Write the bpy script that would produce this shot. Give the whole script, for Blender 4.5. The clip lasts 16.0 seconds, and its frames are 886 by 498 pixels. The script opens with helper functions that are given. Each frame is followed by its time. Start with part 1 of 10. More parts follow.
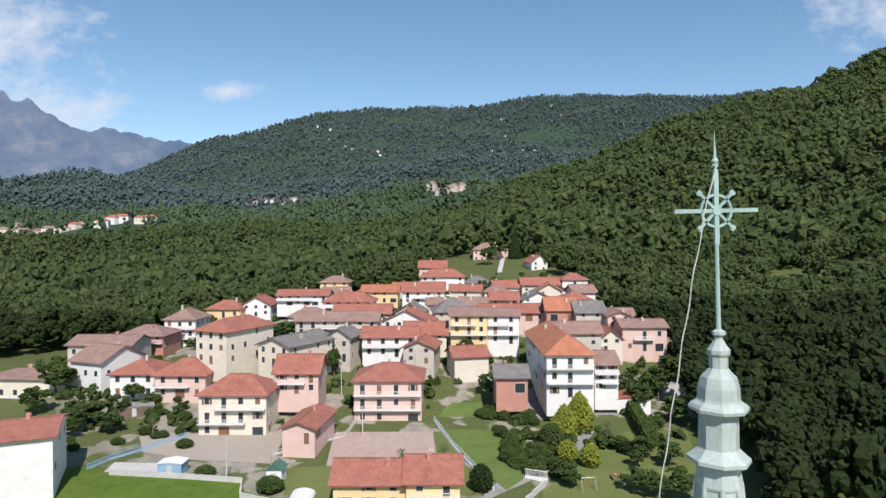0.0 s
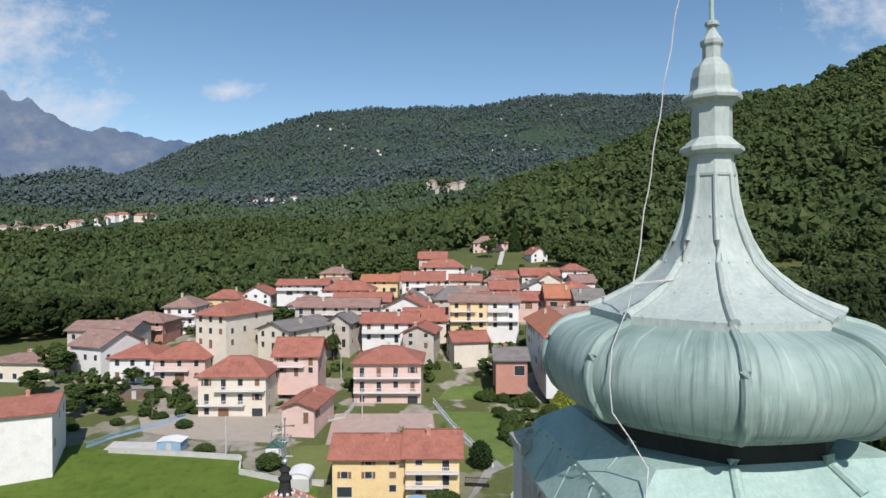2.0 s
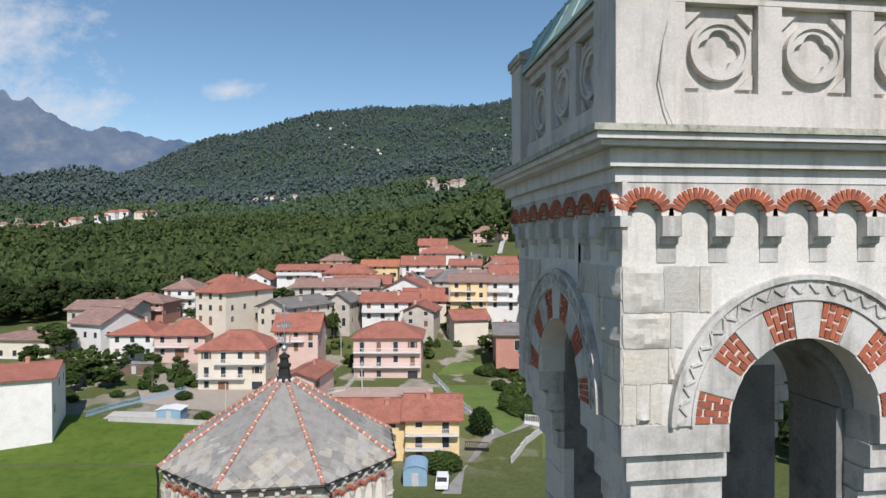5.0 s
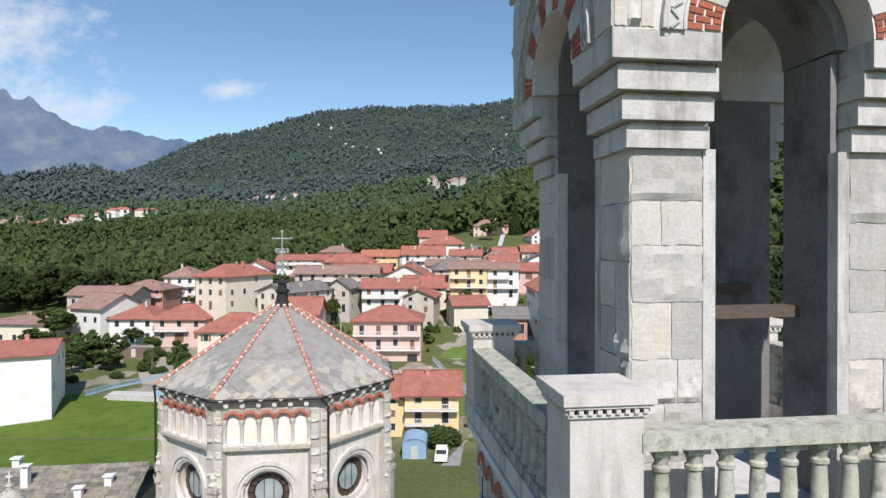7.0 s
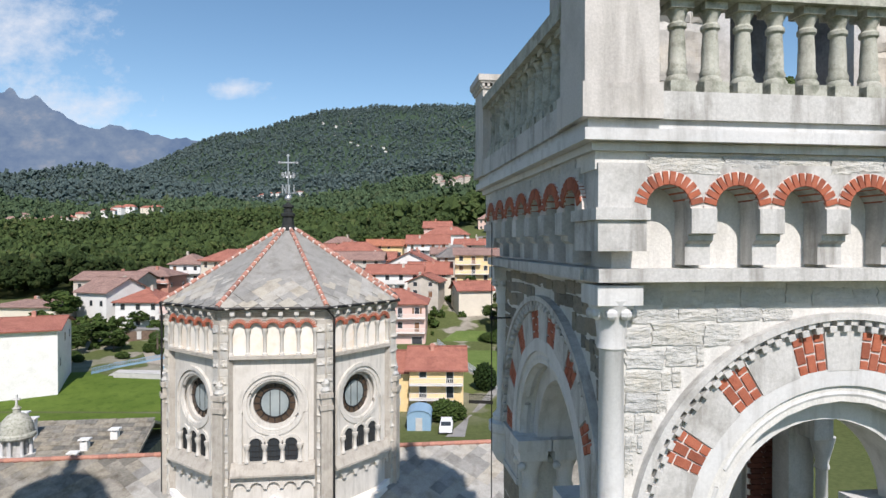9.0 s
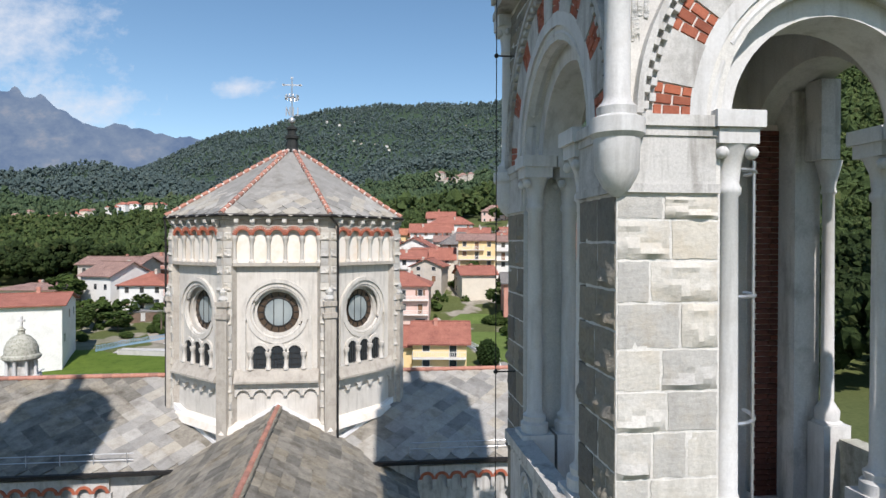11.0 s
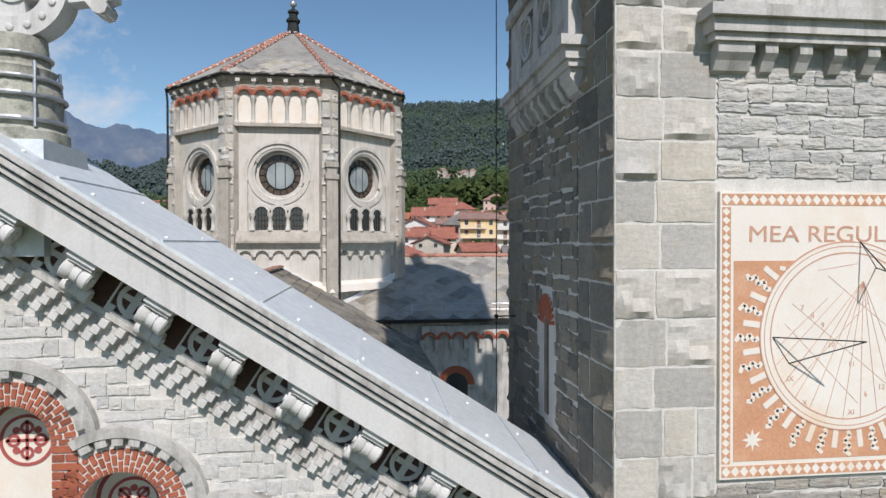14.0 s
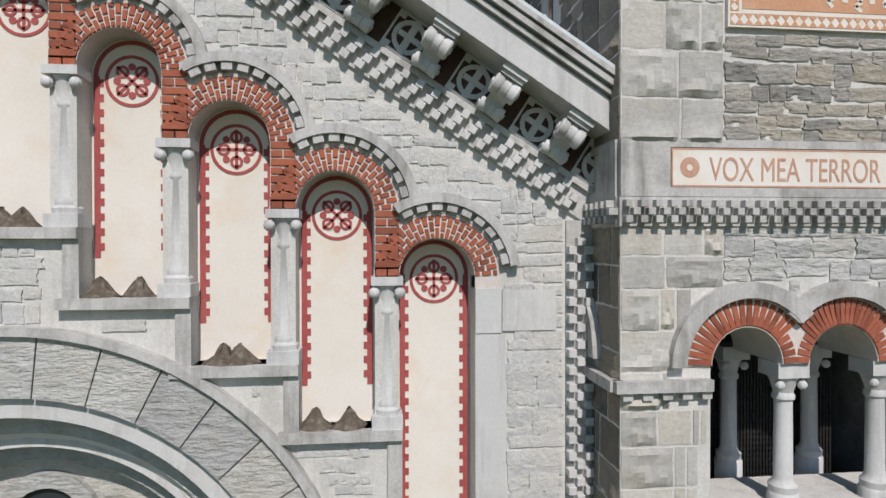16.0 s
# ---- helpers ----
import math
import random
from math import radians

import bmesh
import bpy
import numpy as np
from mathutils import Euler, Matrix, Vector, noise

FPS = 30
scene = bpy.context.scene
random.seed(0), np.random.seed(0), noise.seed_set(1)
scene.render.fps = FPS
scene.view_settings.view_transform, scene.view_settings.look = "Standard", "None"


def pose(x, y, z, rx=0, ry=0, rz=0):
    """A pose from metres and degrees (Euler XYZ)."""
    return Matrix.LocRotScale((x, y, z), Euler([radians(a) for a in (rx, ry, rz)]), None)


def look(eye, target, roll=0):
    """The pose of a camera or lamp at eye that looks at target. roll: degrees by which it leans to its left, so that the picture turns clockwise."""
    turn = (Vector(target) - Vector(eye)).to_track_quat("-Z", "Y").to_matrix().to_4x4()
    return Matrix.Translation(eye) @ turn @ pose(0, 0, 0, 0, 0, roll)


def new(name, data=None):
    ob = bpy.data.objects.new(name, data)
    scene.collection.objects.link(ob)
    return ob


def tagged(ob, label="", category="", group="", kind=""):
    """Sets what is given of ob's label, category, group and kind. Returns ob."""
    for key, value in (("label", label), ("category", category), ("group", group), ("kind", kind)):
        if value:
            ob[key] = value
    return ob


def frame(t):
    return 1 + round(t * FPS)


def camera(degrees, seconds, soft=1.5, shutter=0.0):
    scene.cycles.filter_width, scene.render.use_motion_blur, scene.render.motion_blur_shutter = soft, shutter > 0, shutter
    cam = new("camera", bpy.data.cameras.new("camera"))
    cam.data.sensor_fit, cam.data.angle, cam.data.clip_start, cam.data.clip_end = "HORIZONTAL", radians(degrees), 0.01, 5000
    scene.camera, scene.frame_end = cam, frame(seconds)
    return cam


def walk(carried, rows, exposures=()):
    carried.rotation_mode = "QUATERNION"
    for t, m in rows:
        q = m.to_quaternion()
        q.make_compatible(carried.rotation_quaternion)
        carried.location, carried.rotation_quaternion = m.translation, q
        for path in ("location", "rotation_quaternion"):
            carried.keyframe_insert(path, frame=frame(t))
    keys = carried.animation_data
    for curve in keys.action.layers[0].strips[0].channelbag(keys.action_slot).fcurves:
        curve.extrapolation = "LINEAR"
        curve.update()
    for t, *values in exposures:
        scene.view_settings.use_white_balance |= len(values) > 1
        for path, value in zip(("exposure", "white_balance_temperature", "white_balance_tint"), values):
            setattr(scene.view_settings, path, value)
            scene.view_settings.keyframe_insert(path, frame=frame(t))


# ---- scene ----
cam = camera(71, 16.0)
# seconds, place, pitch, roll, turn to the left
PATH = [
    (0, -1.103, 0.621, 36.660, -0.511, 0.194, -7.625),
    (0.5, -1.105, 0.624, 35.685, -0.482, 0.166, -7.622),
    (1, -1.071, 0.606, 34.710, -0.476, 0.130, -7.627),
    (1.5, -1.033, 0.587, 33.735, -0.489, 0.162, -7.611),
    (2, -1.027, 0.588, 32.765, -0.490, 0.164, -7.617),
    (2.5, -1.009, 0.592, 31.800, -0.499, 0.129, -7.596),
    (3, -1.038, 0.599, 30.860, -0.464, 0.111, -7.619),
    (3.5, -1.061, 0.577, 29.920, -0.466, 0.062, -7.599),
    (4, -1.051, 0.579, 28.980, -0.475, 0.158, -7.618),
    (6.5, -0.935, 0.580, 24.332, -0.432, 0.120, -7.562),
    (7, -0.915, 0.595, 23.410, -0.433, 0.051, -7.567),
    (7.5, -0.918, 0.577, 22.476, -0.454, 0.037, -7.436),
    (8, -0.931, 0.589, 21.566, -0.443, -0.059, -7.353),
    (8.5, -0.951, 0.605, 20.620, -0.480, -0.032, -7.257),
    (9, -0.982, 0.629, 19.679, -0.462, -0.047, -7.149),
    (11.5, -1.000, 0.614, 14.922, -0.527, -0.092, -6.805),
    (12, -1.003, 0.590, 13.976, -0.513, -0.048, -6.782),
    (12.5, -0.990, 0.565, 13.013, -0.511, -0.065, -6.730),
    (13, -0.949, 0.527, 12.033, -0.565, 0.038, -6.724),
    (13.5, -0.950, 0.547, 11.060, -0.524, 0.016, -6.733),
    (14, -0.983, 0.566, 10.073, -0.553, 0.071, -6.660),
    (14.5, -0.985, 0.583, 9.076, -0.549, 0.024, -6.604),
    (15, -0.983, 0.584, 8.070, -0.542, 0.011, -6.602),
    (15.5, -1.000, 0.579, 7.050, -0.571, 0.050, -6.547),
    (16, -0.990, 0.633, 6.053, -0.524, 0.081, -6.478),
]
walk(cam, [(t, pose(x, y, z, 90 + p, r, w)) for t, x, y, z, p, r, w in PATH],
     exposures=[(t, e - 0.07, 6550, 15) for t, e in ((0, 0.2), (1.5, 0.1), (4.2, -0.08), (6.3, 0.24), (9, 0.22), (12.5, 0.12), (14, -0.1), (15, -0.17), (16, -0.36))])

# ---------------------------------------------------------------- light
world = bpy.data.worlds.new("sky")
scene.world = world
world.use_nodes = True
wn = world.node_tree.nodes
sky = wn.new("ShaderNodeTexSky")
sky.sky_type = "NISHITA"
sky.sun_disc = False
SUN_EL, SUN_AZ = 46.3, 4.9      # height; swing of the sun to the right of the way back along -y
sky.sun_elevation = radians(SUN_EL)
sky.sun_rotation = radians(180 - SUN_AZ)
sky.altitude, sky.air_density, sky.dust_density, sky.ozone_density = 500, 1.0, 0.15, 1.0
wn["Background"].inputs["Strength"].default_value = 0.128
clear = wn.new("ShaderNodeHueSaturation")        # a clear, washed summer sky
clear.inputs["Saturation"].default_value = 1.12
clear.inputs["Hue"].default_value = 0.491
world.node_tree.links.new(sky.outputs[0], clear.inputs["Color"])
world.node_tree.links.new(clear.outputs[0], wn["Background"].inputs["Color"])

sun_data = bpy.data.lights.new("sun", "SUN")
sun_data.energy, sun_data.angle, sun_data.color = 5.0, radians(0.53), (1.0, 0.96, 0.905)
sun = new("sun", sun_data)
sun_way = Vector((math.sin(radians(SUN_AZ)) * math.cos(radians(SUN_EL)), -math.cos(radians(SUN_AZ)) * math.cos(radians(SUN_EL)), math.sin(radians(SUN_EL))))
sun.matrix_world = look(sun_way * 100, (0, 0, 0))


# ---------------------------------------------------------------- materials
def nodes_of(name):
    m = bpy.data.materials.new(name)
    m.use_nodes = True
    nt = m.node_tree
    return m, nt, nt.nodes["Principled BSDF"]


def ramp(nt, fac, stops):
    r = nt.nodes.new("ShaderNodeValToRGB")
    while len(r.color_ramp.elements) < len(stops):
        r.color_ramp.elements.new(0.5)
    for e, (p, c) in zip(r.color_ramp.elements, stops):
        e.position, e.color = p, (*c, 1)
    nt.links.new(fac, r.inputs[0])
    return r.outputs[0]


def noise_tex(nt, scale, detail=4, rough=0.6, vec=None, stretch=None):
    tc = nt.nodes.new("ShaderNodeTexCoord")
    out = tc.outputs["Object"] if vec is None else vec
    if stretch:
        mp = nt.nodes.new("ShaderNodeMapping")
        mp.inputs["Scale"].default_value = stretch
        nt.links.new(out, mp.inputs[0])
        out = mp.outputs[0]
    n = nt.nodes.new("ShaderNodeTexNoise")
    n.inputs["Scale"].default_value, n.inputs["Detail"].default_value, n.inputs["Roughness"].default_value = scale, detail, rough
    nt.links.new(out, n.inputs["Vector"])
    return n.outputs["Fac"]


def mix(nt, fac, a, b, kind="MIX"):
    m = nt.nodes.new("ShaderNodeMix")
    m.data_type, m.blend_type = "RGBA", kind
    for sock, v in ((m.inputs[0], fac), (m.inputs[6], a), (m.inputs[7], b)):
        if isinstance(v, (int, float)):
            sock.default_value = v
        elif isinstance(v, tuple):
            sock.default_value = (*v, 1)
        else:
            nt.links.new(v, sock)
    return m.outputs[2]


def world_pos(nt):
    return nt.nodes.new("ShaderNodeNewGeometry").outputs["Position"]


def surface(name, c1, c2, scale=3.0, rough=0.8, bump=0.3, fine=30.0, stain=None, vary=0.0, stretch=None, metal=0.0, spec=0.3, island=0.0, dist=0.01, grain_mix=0.35, streak=0.0, layers=0.0):
    """A two-scale surface: broad tone from c1 to c2, fine grain, an optional stain colour, and a change from piece to piece."""
    m, nt, b = nodes_of(name)
    pos = world_pos(nt)
    broad = noise_tex(nt, scale, 5, 0.6, pos, stretch)
    col = ramp(nt, broad, [(0.3, c1), (0.7, c2)])
    grain = noise_tex(nt, fine, 4, 0.7, pos, stretch)
    col = mix(nt, grain_mix, col, ramp(nt, grain, [(0.25, tuple(0.55 * v for v in c1)), (0.75, tuple(min(1, 1.25 * v) for v in c2))]))
    if stain:
        sc, color, amount = stain
        s = noise_tex(nt, sc, 6, 0.65, pos)
        mask = ramp(nt, s, [(0.5, (0, 0, 0)), (0.72, (amount,) * 3)])
        col = mix(nt, mask, col, color)
    if streak:
        run = noise_tex(nt, 1.0, 5, 0.65, pos, (5, 5, 0.55))
        col = mix(nt, ramp(nt, run, [(0.5, (0, 0, 0)), (0.72, (streak,) * 3)]), col, (0.15, 0.135, 0.115))
    if vary or island:
        src = nt.nodes.new("ShaderNodeObjectInfo").outputs["Random"] if vary else nt.nodes.new("ShaderNodeNewGeometry").outputs["Random Per Island"]
        v = vary or island
        col = mix(nt, 1.0, col, ramp(nt, src, [(0.0, (1 - v, 1 - v * 0.98, 1 - v * 0.95)), (0.5, (1, 1, 1)), (1.0, (min(1.0, 1 + v * 0.2), 1 - v * 0.12, 1 - v * 0.35))]), "MULTIPLY")
    nt.links.new(col, b.inputs["Base Color"])
    b.inputs["Roughness"].default_value, b.inputs["Metallic"].default_value = rough, metal
    b.inputs["Specular IOR Level"].default_value = spec
    if bump:
        bp = nt.nodes.new("ShaderNodeBump")
        bp.inputs["Strength"].default_value, bp.inputs["Distance"].default_value = bump, dist
        nt.links.new(grain, bp.inputs["Height"])
        if layers:        # flaky bedding, as stone splits
            bed = nt.nodes.new("ShaderNodeBump")
            bed.inputs["Strength"].default_value, bed.inputs["Distance"].default_value = 1.0, layers
            nt.links.new(noise_tex(nt, 1.0, 5, 0.6, pos, (4.5, 4.5, 15)), bed.inputs["Height"])
            nt.links.new(bed.outputs[0], bp.inputs["Normal"])
        nt.links.new(bp.outputs[0], b.inputs["Normal"])
    return m


M_DRESSED = surface("dressed_stone", (0.44, 0.43, 0.41), (0.57, 0.56, 0.535), 1.2, 0.85, 0.25, 40, stain=(2.2, (0.2, 0.188, 0.165), 0.7), streak=0.72)
M_ATTIC = surface("pale_cement", (0.5, 0.475, 0.445), (0.58, 0.55, 0.51), 0.9, 0.88, 0.2, 50, stain=(1.7, (0.33, 0.31, 0.275), 0.55), streak=0.45)
M_RUBBLE_OLD = surface("old_rubble_stone", (0.27, 0.255, 0.23), (0.46, 0.44, 0.4), 4.0, 0.9, 0.8, 26, stain=(5, (0.36, 0.28, 0.19), 0.4), vary=0.42, dist=0.02, layers=0.035)
# weathered brown stone, darkened further to carry the left face's shade
M_WEATHERED_SHADED = surface("weathered_shaded_brown_stone", (0.17, 0.155, 0.13), (0.34, 0.315, 0.27), 3.5, 0.92, 0.8, 26, stain=(3.5, (0.2, 0.14, 0.085), 0.5), vary=0.45, dist=0.02, layers=0.02)
# much darker reds than the outer brick
M_BRICK_DARK = surface("dark_red_brick", (0.07, 0.024, 0.017), (0.15, 0.05, 0.035), 9.0, 0.9, 0.35, 70, vary=0.35)
# stained stone, also blackened so that indoor shade sits in its colour
M_SOOT_SHADE = surface("soot_stained_shaded_stone", (0.1, 0.1, 0.1), (0.26, 0.255, 0.25), 0.7, 0.92, 0.3, 24, stain=(1.1, (0.035, 0.033, 0.03), 0.85), streak=0.6)
M_MARBLE = surface("smooth_stone", (0.52, 0.52, 0.51), (0.64, 0.635, 0.62), 1.1, 0.7, 0.12, 40, stain=(2.2, (0.36, 0.34, 0.31), 0.5), grain_mix=0.2, streak=0.4)
M_BLOCK = surface("stone_block", (0.45, 0.435, 0.4), (0.57, 0.555, 0.515), 2.2, 0.88, 0.45, 22, stain=(3.2, (0.5, 0.42, 0.3), 0.4), vary=0.26, dist=0.015, streak=0.2, layers=0.008)
M_GREY = surface("grey_stone_block", (0.42, 0.42, 0.405), (0.58, 0.575, 0.55), 4.0, 0.88, 0.9, 20, stain=(5, (0.42, 0.37, 0.28), 0.4), vary=0.2, dist=0.02, layers=0.05)
M_MORTAR = surface("mortar", (0.56, 0.545, 0.51), (0.66, 0.645, 0.605), 3.0, 0.9, 0.4, 40, stain=(2.0, (0.4, 0.385, 0.36), 0.4), streak=0.25)
M_MOSS = surface("mossy_stone", (0.3, 0.31, 0.25), (0.5, 0.49, 0.43), 6.0, 0.95, 0.5, 40, stain=(7, (0.1, 0.11, 0.075), 0.85), streak=0.5)
M_BRICK = surface("red_brick", (0.3, 0.085, 0.05), (0.44, 0.145, 0.085), 9.0, 0.85, 0.35, 70, vary=0.35)
M_JOINT = surface("lime_joint", (0.55, 0.49, 0.45), (0.7, 0.63, 0.58), 6.0, 0.9, 0.3, 60)
M_COPPER = surface("copper_patina", (0.27, 0.39, 0.35), (0.37, 0.5, 0.455), 1.1, 0.6, 0.15, 18, stain=(1.5, (0.15, 0.25, 0.22), 0.6), stretch=(1, 1, 0.5), spec=0.4)
M_COPPER_PALE = surface("copper_pale", (0.32, 0.375, 0.35), (0.44, 0.495, 0.46), 1.4, 0.6, 0.15, 18, stain=(2.2, (0.2, 0.28, 0.26), 0.6), stretch=(1, 1, 0.35), spec=0.4)
M_PALEWALL = surface("pale_stone_wall", (0.53, 0.505, 0.46), (0.63, 0.605, 0.555), 0.9, 0.88, 0.2, 30, stain=(1.3, (0.4, 0.37, 0.32), 0.5), streak=0.4)
M_OLDSTONE = surface("old_beige_stone", (0.36, 0.33, 0.285), (0.48, 0.445, 0.39), 1.5, 0.9, 0.4, 26, stain=(2.4, (0.22, 0.2, 0.17), 0.55), streak=0.4)
M_COPPER_DARK = surface("copper_dark", (0.012, 0.013, 0.012), (0.028, 0.032, 0.03), 3, 0.7, 0.2, 30)
M_SLATE = surface("slate", (0.14, 0.13, 0.108), (0.35, 0.325, 0.275), 2.4, 0.85, 0.9, 18, stain=(1.7, (0.09, 0.072, 0.05), 0.75), vary=0.45, dist=0.02)
M_SLATE_LOOSE = surface("slate_rest", (0.14, 0.13, 0.108), (0.35, 0.325, 0.275), 2.4, 0.85, 0.9, 18, stain=(1.7, (0.09, 0.072, 0.05), 0.75), island=0.45, dist=0.02)
M_SLATE_PALE = surface("pale_slate", (0.3, 0.29, 0.265), (0.44, 0.425, 0.39), 2.4, 0.85, 0.7, 18, stain=(1.7, (0.16, 0.14, 0.11), 0.6), vary=0.4, dist=0.02)
M_TILE = surface("ridge_tile", (0.34, 0.15, 0.11), (0.5, 0.26, 0.2), 12.0, 0.85, 0.3, 40, vary=0.3)
M_ZINC = surface("painted_sheet", (0.55, 0.6, 0.63), (0.66, 0.7, 0.72), 0.8, 0.45, 0.08, 10, spec=0.45)
M_PLASTER = surface("cream_plaster", (0.7, 0.655, 0.585), (0.77, 0.735, 0.675), 1.0, 0.85, 0.08, 40, stain=(1.6, (0.68, 0.5, 0.32), 0.55), grain_mix=0.12)
M_FRESCO = surface("ochre_fresco", (0.5, 0.25, 0.14), (0.62, 0.34, 0.21), 1.5, 0.85, 0.1, 40, stain=(3, (0.66, 0.45, 0.32), 0.5))
M_REDPAINT = surface("dark_red_paint", (0.3, 0.06, 0.06), (0.42, 0.11, 0.1), 3, 0.85, 0.1, 40)
M_BROWNPAINT = surface("dark_brown_paint", (0.055, 0.03, 0.024), (0.095, 0.052, 0.042), 5, 0.85, 0.1, 40)
M_FADED = surface("faded_red_letters", (0.48, 0.25, 0.17), (0.58, 0.36, 0.27), 6, 0.85, 0.0, 40)
M_IRON = surface("dark_iron", (0.02, 0.02, 0.022), (0.05, 0.048, 0.045), 8, 0.6, 0.2, 40, metal=0.6)
M_STEEL = surface("galvanised_steel", (0.45, 0.46, 0.47), (0.58, 0.59, 0.6), 5, 0.4, 0.1, 30, metal=0.8)
M_WOOD_DARK = surface("weathered_beam", (0.07, 0.055, 0.045), (0.14, 0.11, 0.09), 4, 0.85, 0.5, 40, stretch=(1, 8, 8))
M_DOME, _nt, _b = nodes_of("streaked_copper")
_tc = _nt.nodes.new("ShaderNodeTexCoord").outputs["Object"]
_sp = _nt.nodes.new("ShaderNodeSeparateXYZ")
_nt.links.new(_tc, _sp.inputs[0])
_at = _nt.nodes.new("ShaderNodeMath")
_at.operation = "ARCTAN2"
_nt.links.new(_sp.outputs[0], _at.inputs[0])
_nt.links.new(_sp.outputs[1], _at.inputs[1])
_cb = _nt.nodes.new("ShaderNodeCombineXYZ")
_nt.links.new(_at.outputs[0], _cb.inputs[0])
_nt.links.new(_sp.outputs[2], _cb.inputs[2])
_broad = ramp(_nt, noise_tex(_nt, 1.3, 5, 0.6, _tc), [(0.3, (0.18, 0.265, 0.235)), (0.7, (0.31, 0.405, 0.37))])
_run = noise_tex(_nt, 1.0, 5, 0.65, _cb.outputs[0], (34, 1, 0.9))
_col = mix(_nt, ramp(_nt, _run, [(0.5, (0, 0, 0)), (0.7, (0.75, 0.75, 0.75))]), _broad, (0.07, 0.11, 0.1))
_run2 = noise_tex(_nt, 1.0, 4, 0.6, _cb.outputs[0], (20, 1, 1.4))
_col = mix(_nt, ramp(_nt, _run2, [(0.56, (0, 0, 0)), (0.72, (0.55, 0.55, 0.55))]), _col, (0.5, 0.6, 0.55))
_nt.links.new(_col, _b.inputs["Base Color"])
_b.inputs["Roughness"].default_value, _b.inputs["Specular IOR Level"].default_value = 0.58, 0.4
_bp = _nt.nodes.new("ShaderNodeBump")
_bp.inputs["Strength"].default_value, _bp.inputs["Distance"].default_value = 0.25, 0.02
_nt.links.new(noise_tex(_nt, 4.0, 3, 0.5, _tc), _bp.inputs["Height"])
_nt.links.new(_bp.outputs[0], _b.inputs["Normal"])
M_GLASS, _nt, _b = nodes_of("window_glass")
_b.inputs["Base Color"].default_value, _b.inputs["Roughness"].default_value, _b.inputs["Specular IOR Level"].default_value = (0.035, 0.042, 0.048, 1), 0.08, 0.6
M_LEAD, _nt, _b = nodes_of("frosted_leaded_glass")
_b.inputs["Roughness"].default_value = 0.3
_nt.links.new(ramp(_nt, noise_tex(_nt, 1.5, 3, 0.5, world_pos(_nt)), [(0.3, (0.2, 0.24, 0.25)), (0.7, (0.33, 0.37, 0.37))]), _b.inputs["Base Color"])
M_AMBER = surface("brown_glass", (0.05, 0.035, 0.025), (0.1, 0.07, 0.05), 4, 0.25, 0.0, 30, spec=0.5)


# ---------------------------------------------------------------- mesh helpers
def box(bm, x0, x1, y0, y1, z0, z1, m=None):
    vs = [bm.verts.new((x, y, z)) for x in (x0, x1) for y in (y0, y1) for z in (z0, z1)]
    if m is not None:
        for v in vs:
            v.co = m @ v.co
    for f in ((0, 1, 3, 2), (4, 6, 7, 5), (0, 4, 5, 1), (2, 3, 7, 6), (0, 2, 6, 4), (1, 5, 7, 3)):
        bm.faces.new([vs[i] for i in f])
    return vs


def prism(bm, poly, a, b, put):
    """A solid with the outline poly (pairs) from depth a to depth b; put(p, q, depth) gives the place."""
    v0 = [bm.verts.new(put(p, q, a)) for p, q in poly]
    v1 = [bm.verts.new(put(p, q, b)) for p, q in poly]
    bm.faces.new(v0)
    bm.faces.new(v1[::-1])
    n = len(poly)
    for i in range(n):
        bm.faces.new((v0[i], v1[i], v1[(i + 1) % n], v0[(i + 1) % n]))


def lathe(bm, profile, n, centre=(0, 0), phase=0.0, closed=False):
    """Rings (radius, height) joined round an upright axis."""
    rings = []
    for r, z in profile:
        rings.append([bm.verts.new((centre[0] + r * math.cos(phase + 2 * math.pi * i / n), centre[1] + r * math.sin(phase + 2 * math.pi * i / n), z)) for i in range(n)])
    for lo, hi in zip(rings, rings[1:]):
        for i in range(n):
            bm.faces.new((lo[i], lo[(i + 1) % n], hi[(i + 1) % n], hi[i]))
    bm.faces.new(rings[0][::-1])
    bm.faces.new(rings[-1])
    return rings


def tube(bm, path, r, n=6):
    """A round bar along a line of points."""
    rings = []
    for i, p in enumerate(path):
        a, b = Vector(path[max(0, i - 1)]), Vector(path[min(len(path) - 1, i + 1)])
        d = (b - a).normalized()
        s = d.cross(Vector((0, 0, 1)) if abs(d.z) < 0.9 else Vector((1, 0, 0))).normalized()
        u = s.cross(d)
        rr = r[i] if isinstance(r, (list, tuple)) else r
        rings.append([bm.verts.new(Vector(p) + (s * math.cos(2 * math.pi * k / n) + u * math.sin(2 * math.pi * k / n)) * rr) for k in range(n)])
    for lo, hi in zip(rings, rings[1:]):
        for i in range(n):
            bm.faces.new((lo[i], lo[(i + 1) % n], hi[(i + 1) % n], hi[i]))
    bm.faces.new(rings[0][::-1])
    bm.faces.new(rings[-1])


def mesh_of(name, bm, material, smooth=False, bevel=0.0):
    if bevel:
        bmesh.ops.bevel(bm, geom=[e for e in bm.edges if len(e.link_faces) == 2 and e.calc_face_angle(0) > 0.6], offset=bevel, segments=1, affect="EDGES", clamp_overlap=True)
    bmesh.ops.recalc_face_normals(bm, faces=bm.faces)
    me = bpy.data.meshes.new(name)
    bm.to_mesh(me)
    bm.free()
    for mm in material if isinstance(material, (list, tuple)) else (material,):
        me.materials.append(mm)
    if smooth:
        me.polygons.foreach_set("use_smooth", [True] * len(me.polygons))
        me.set_sharp_from_angle(angle=radians(40))
    return me


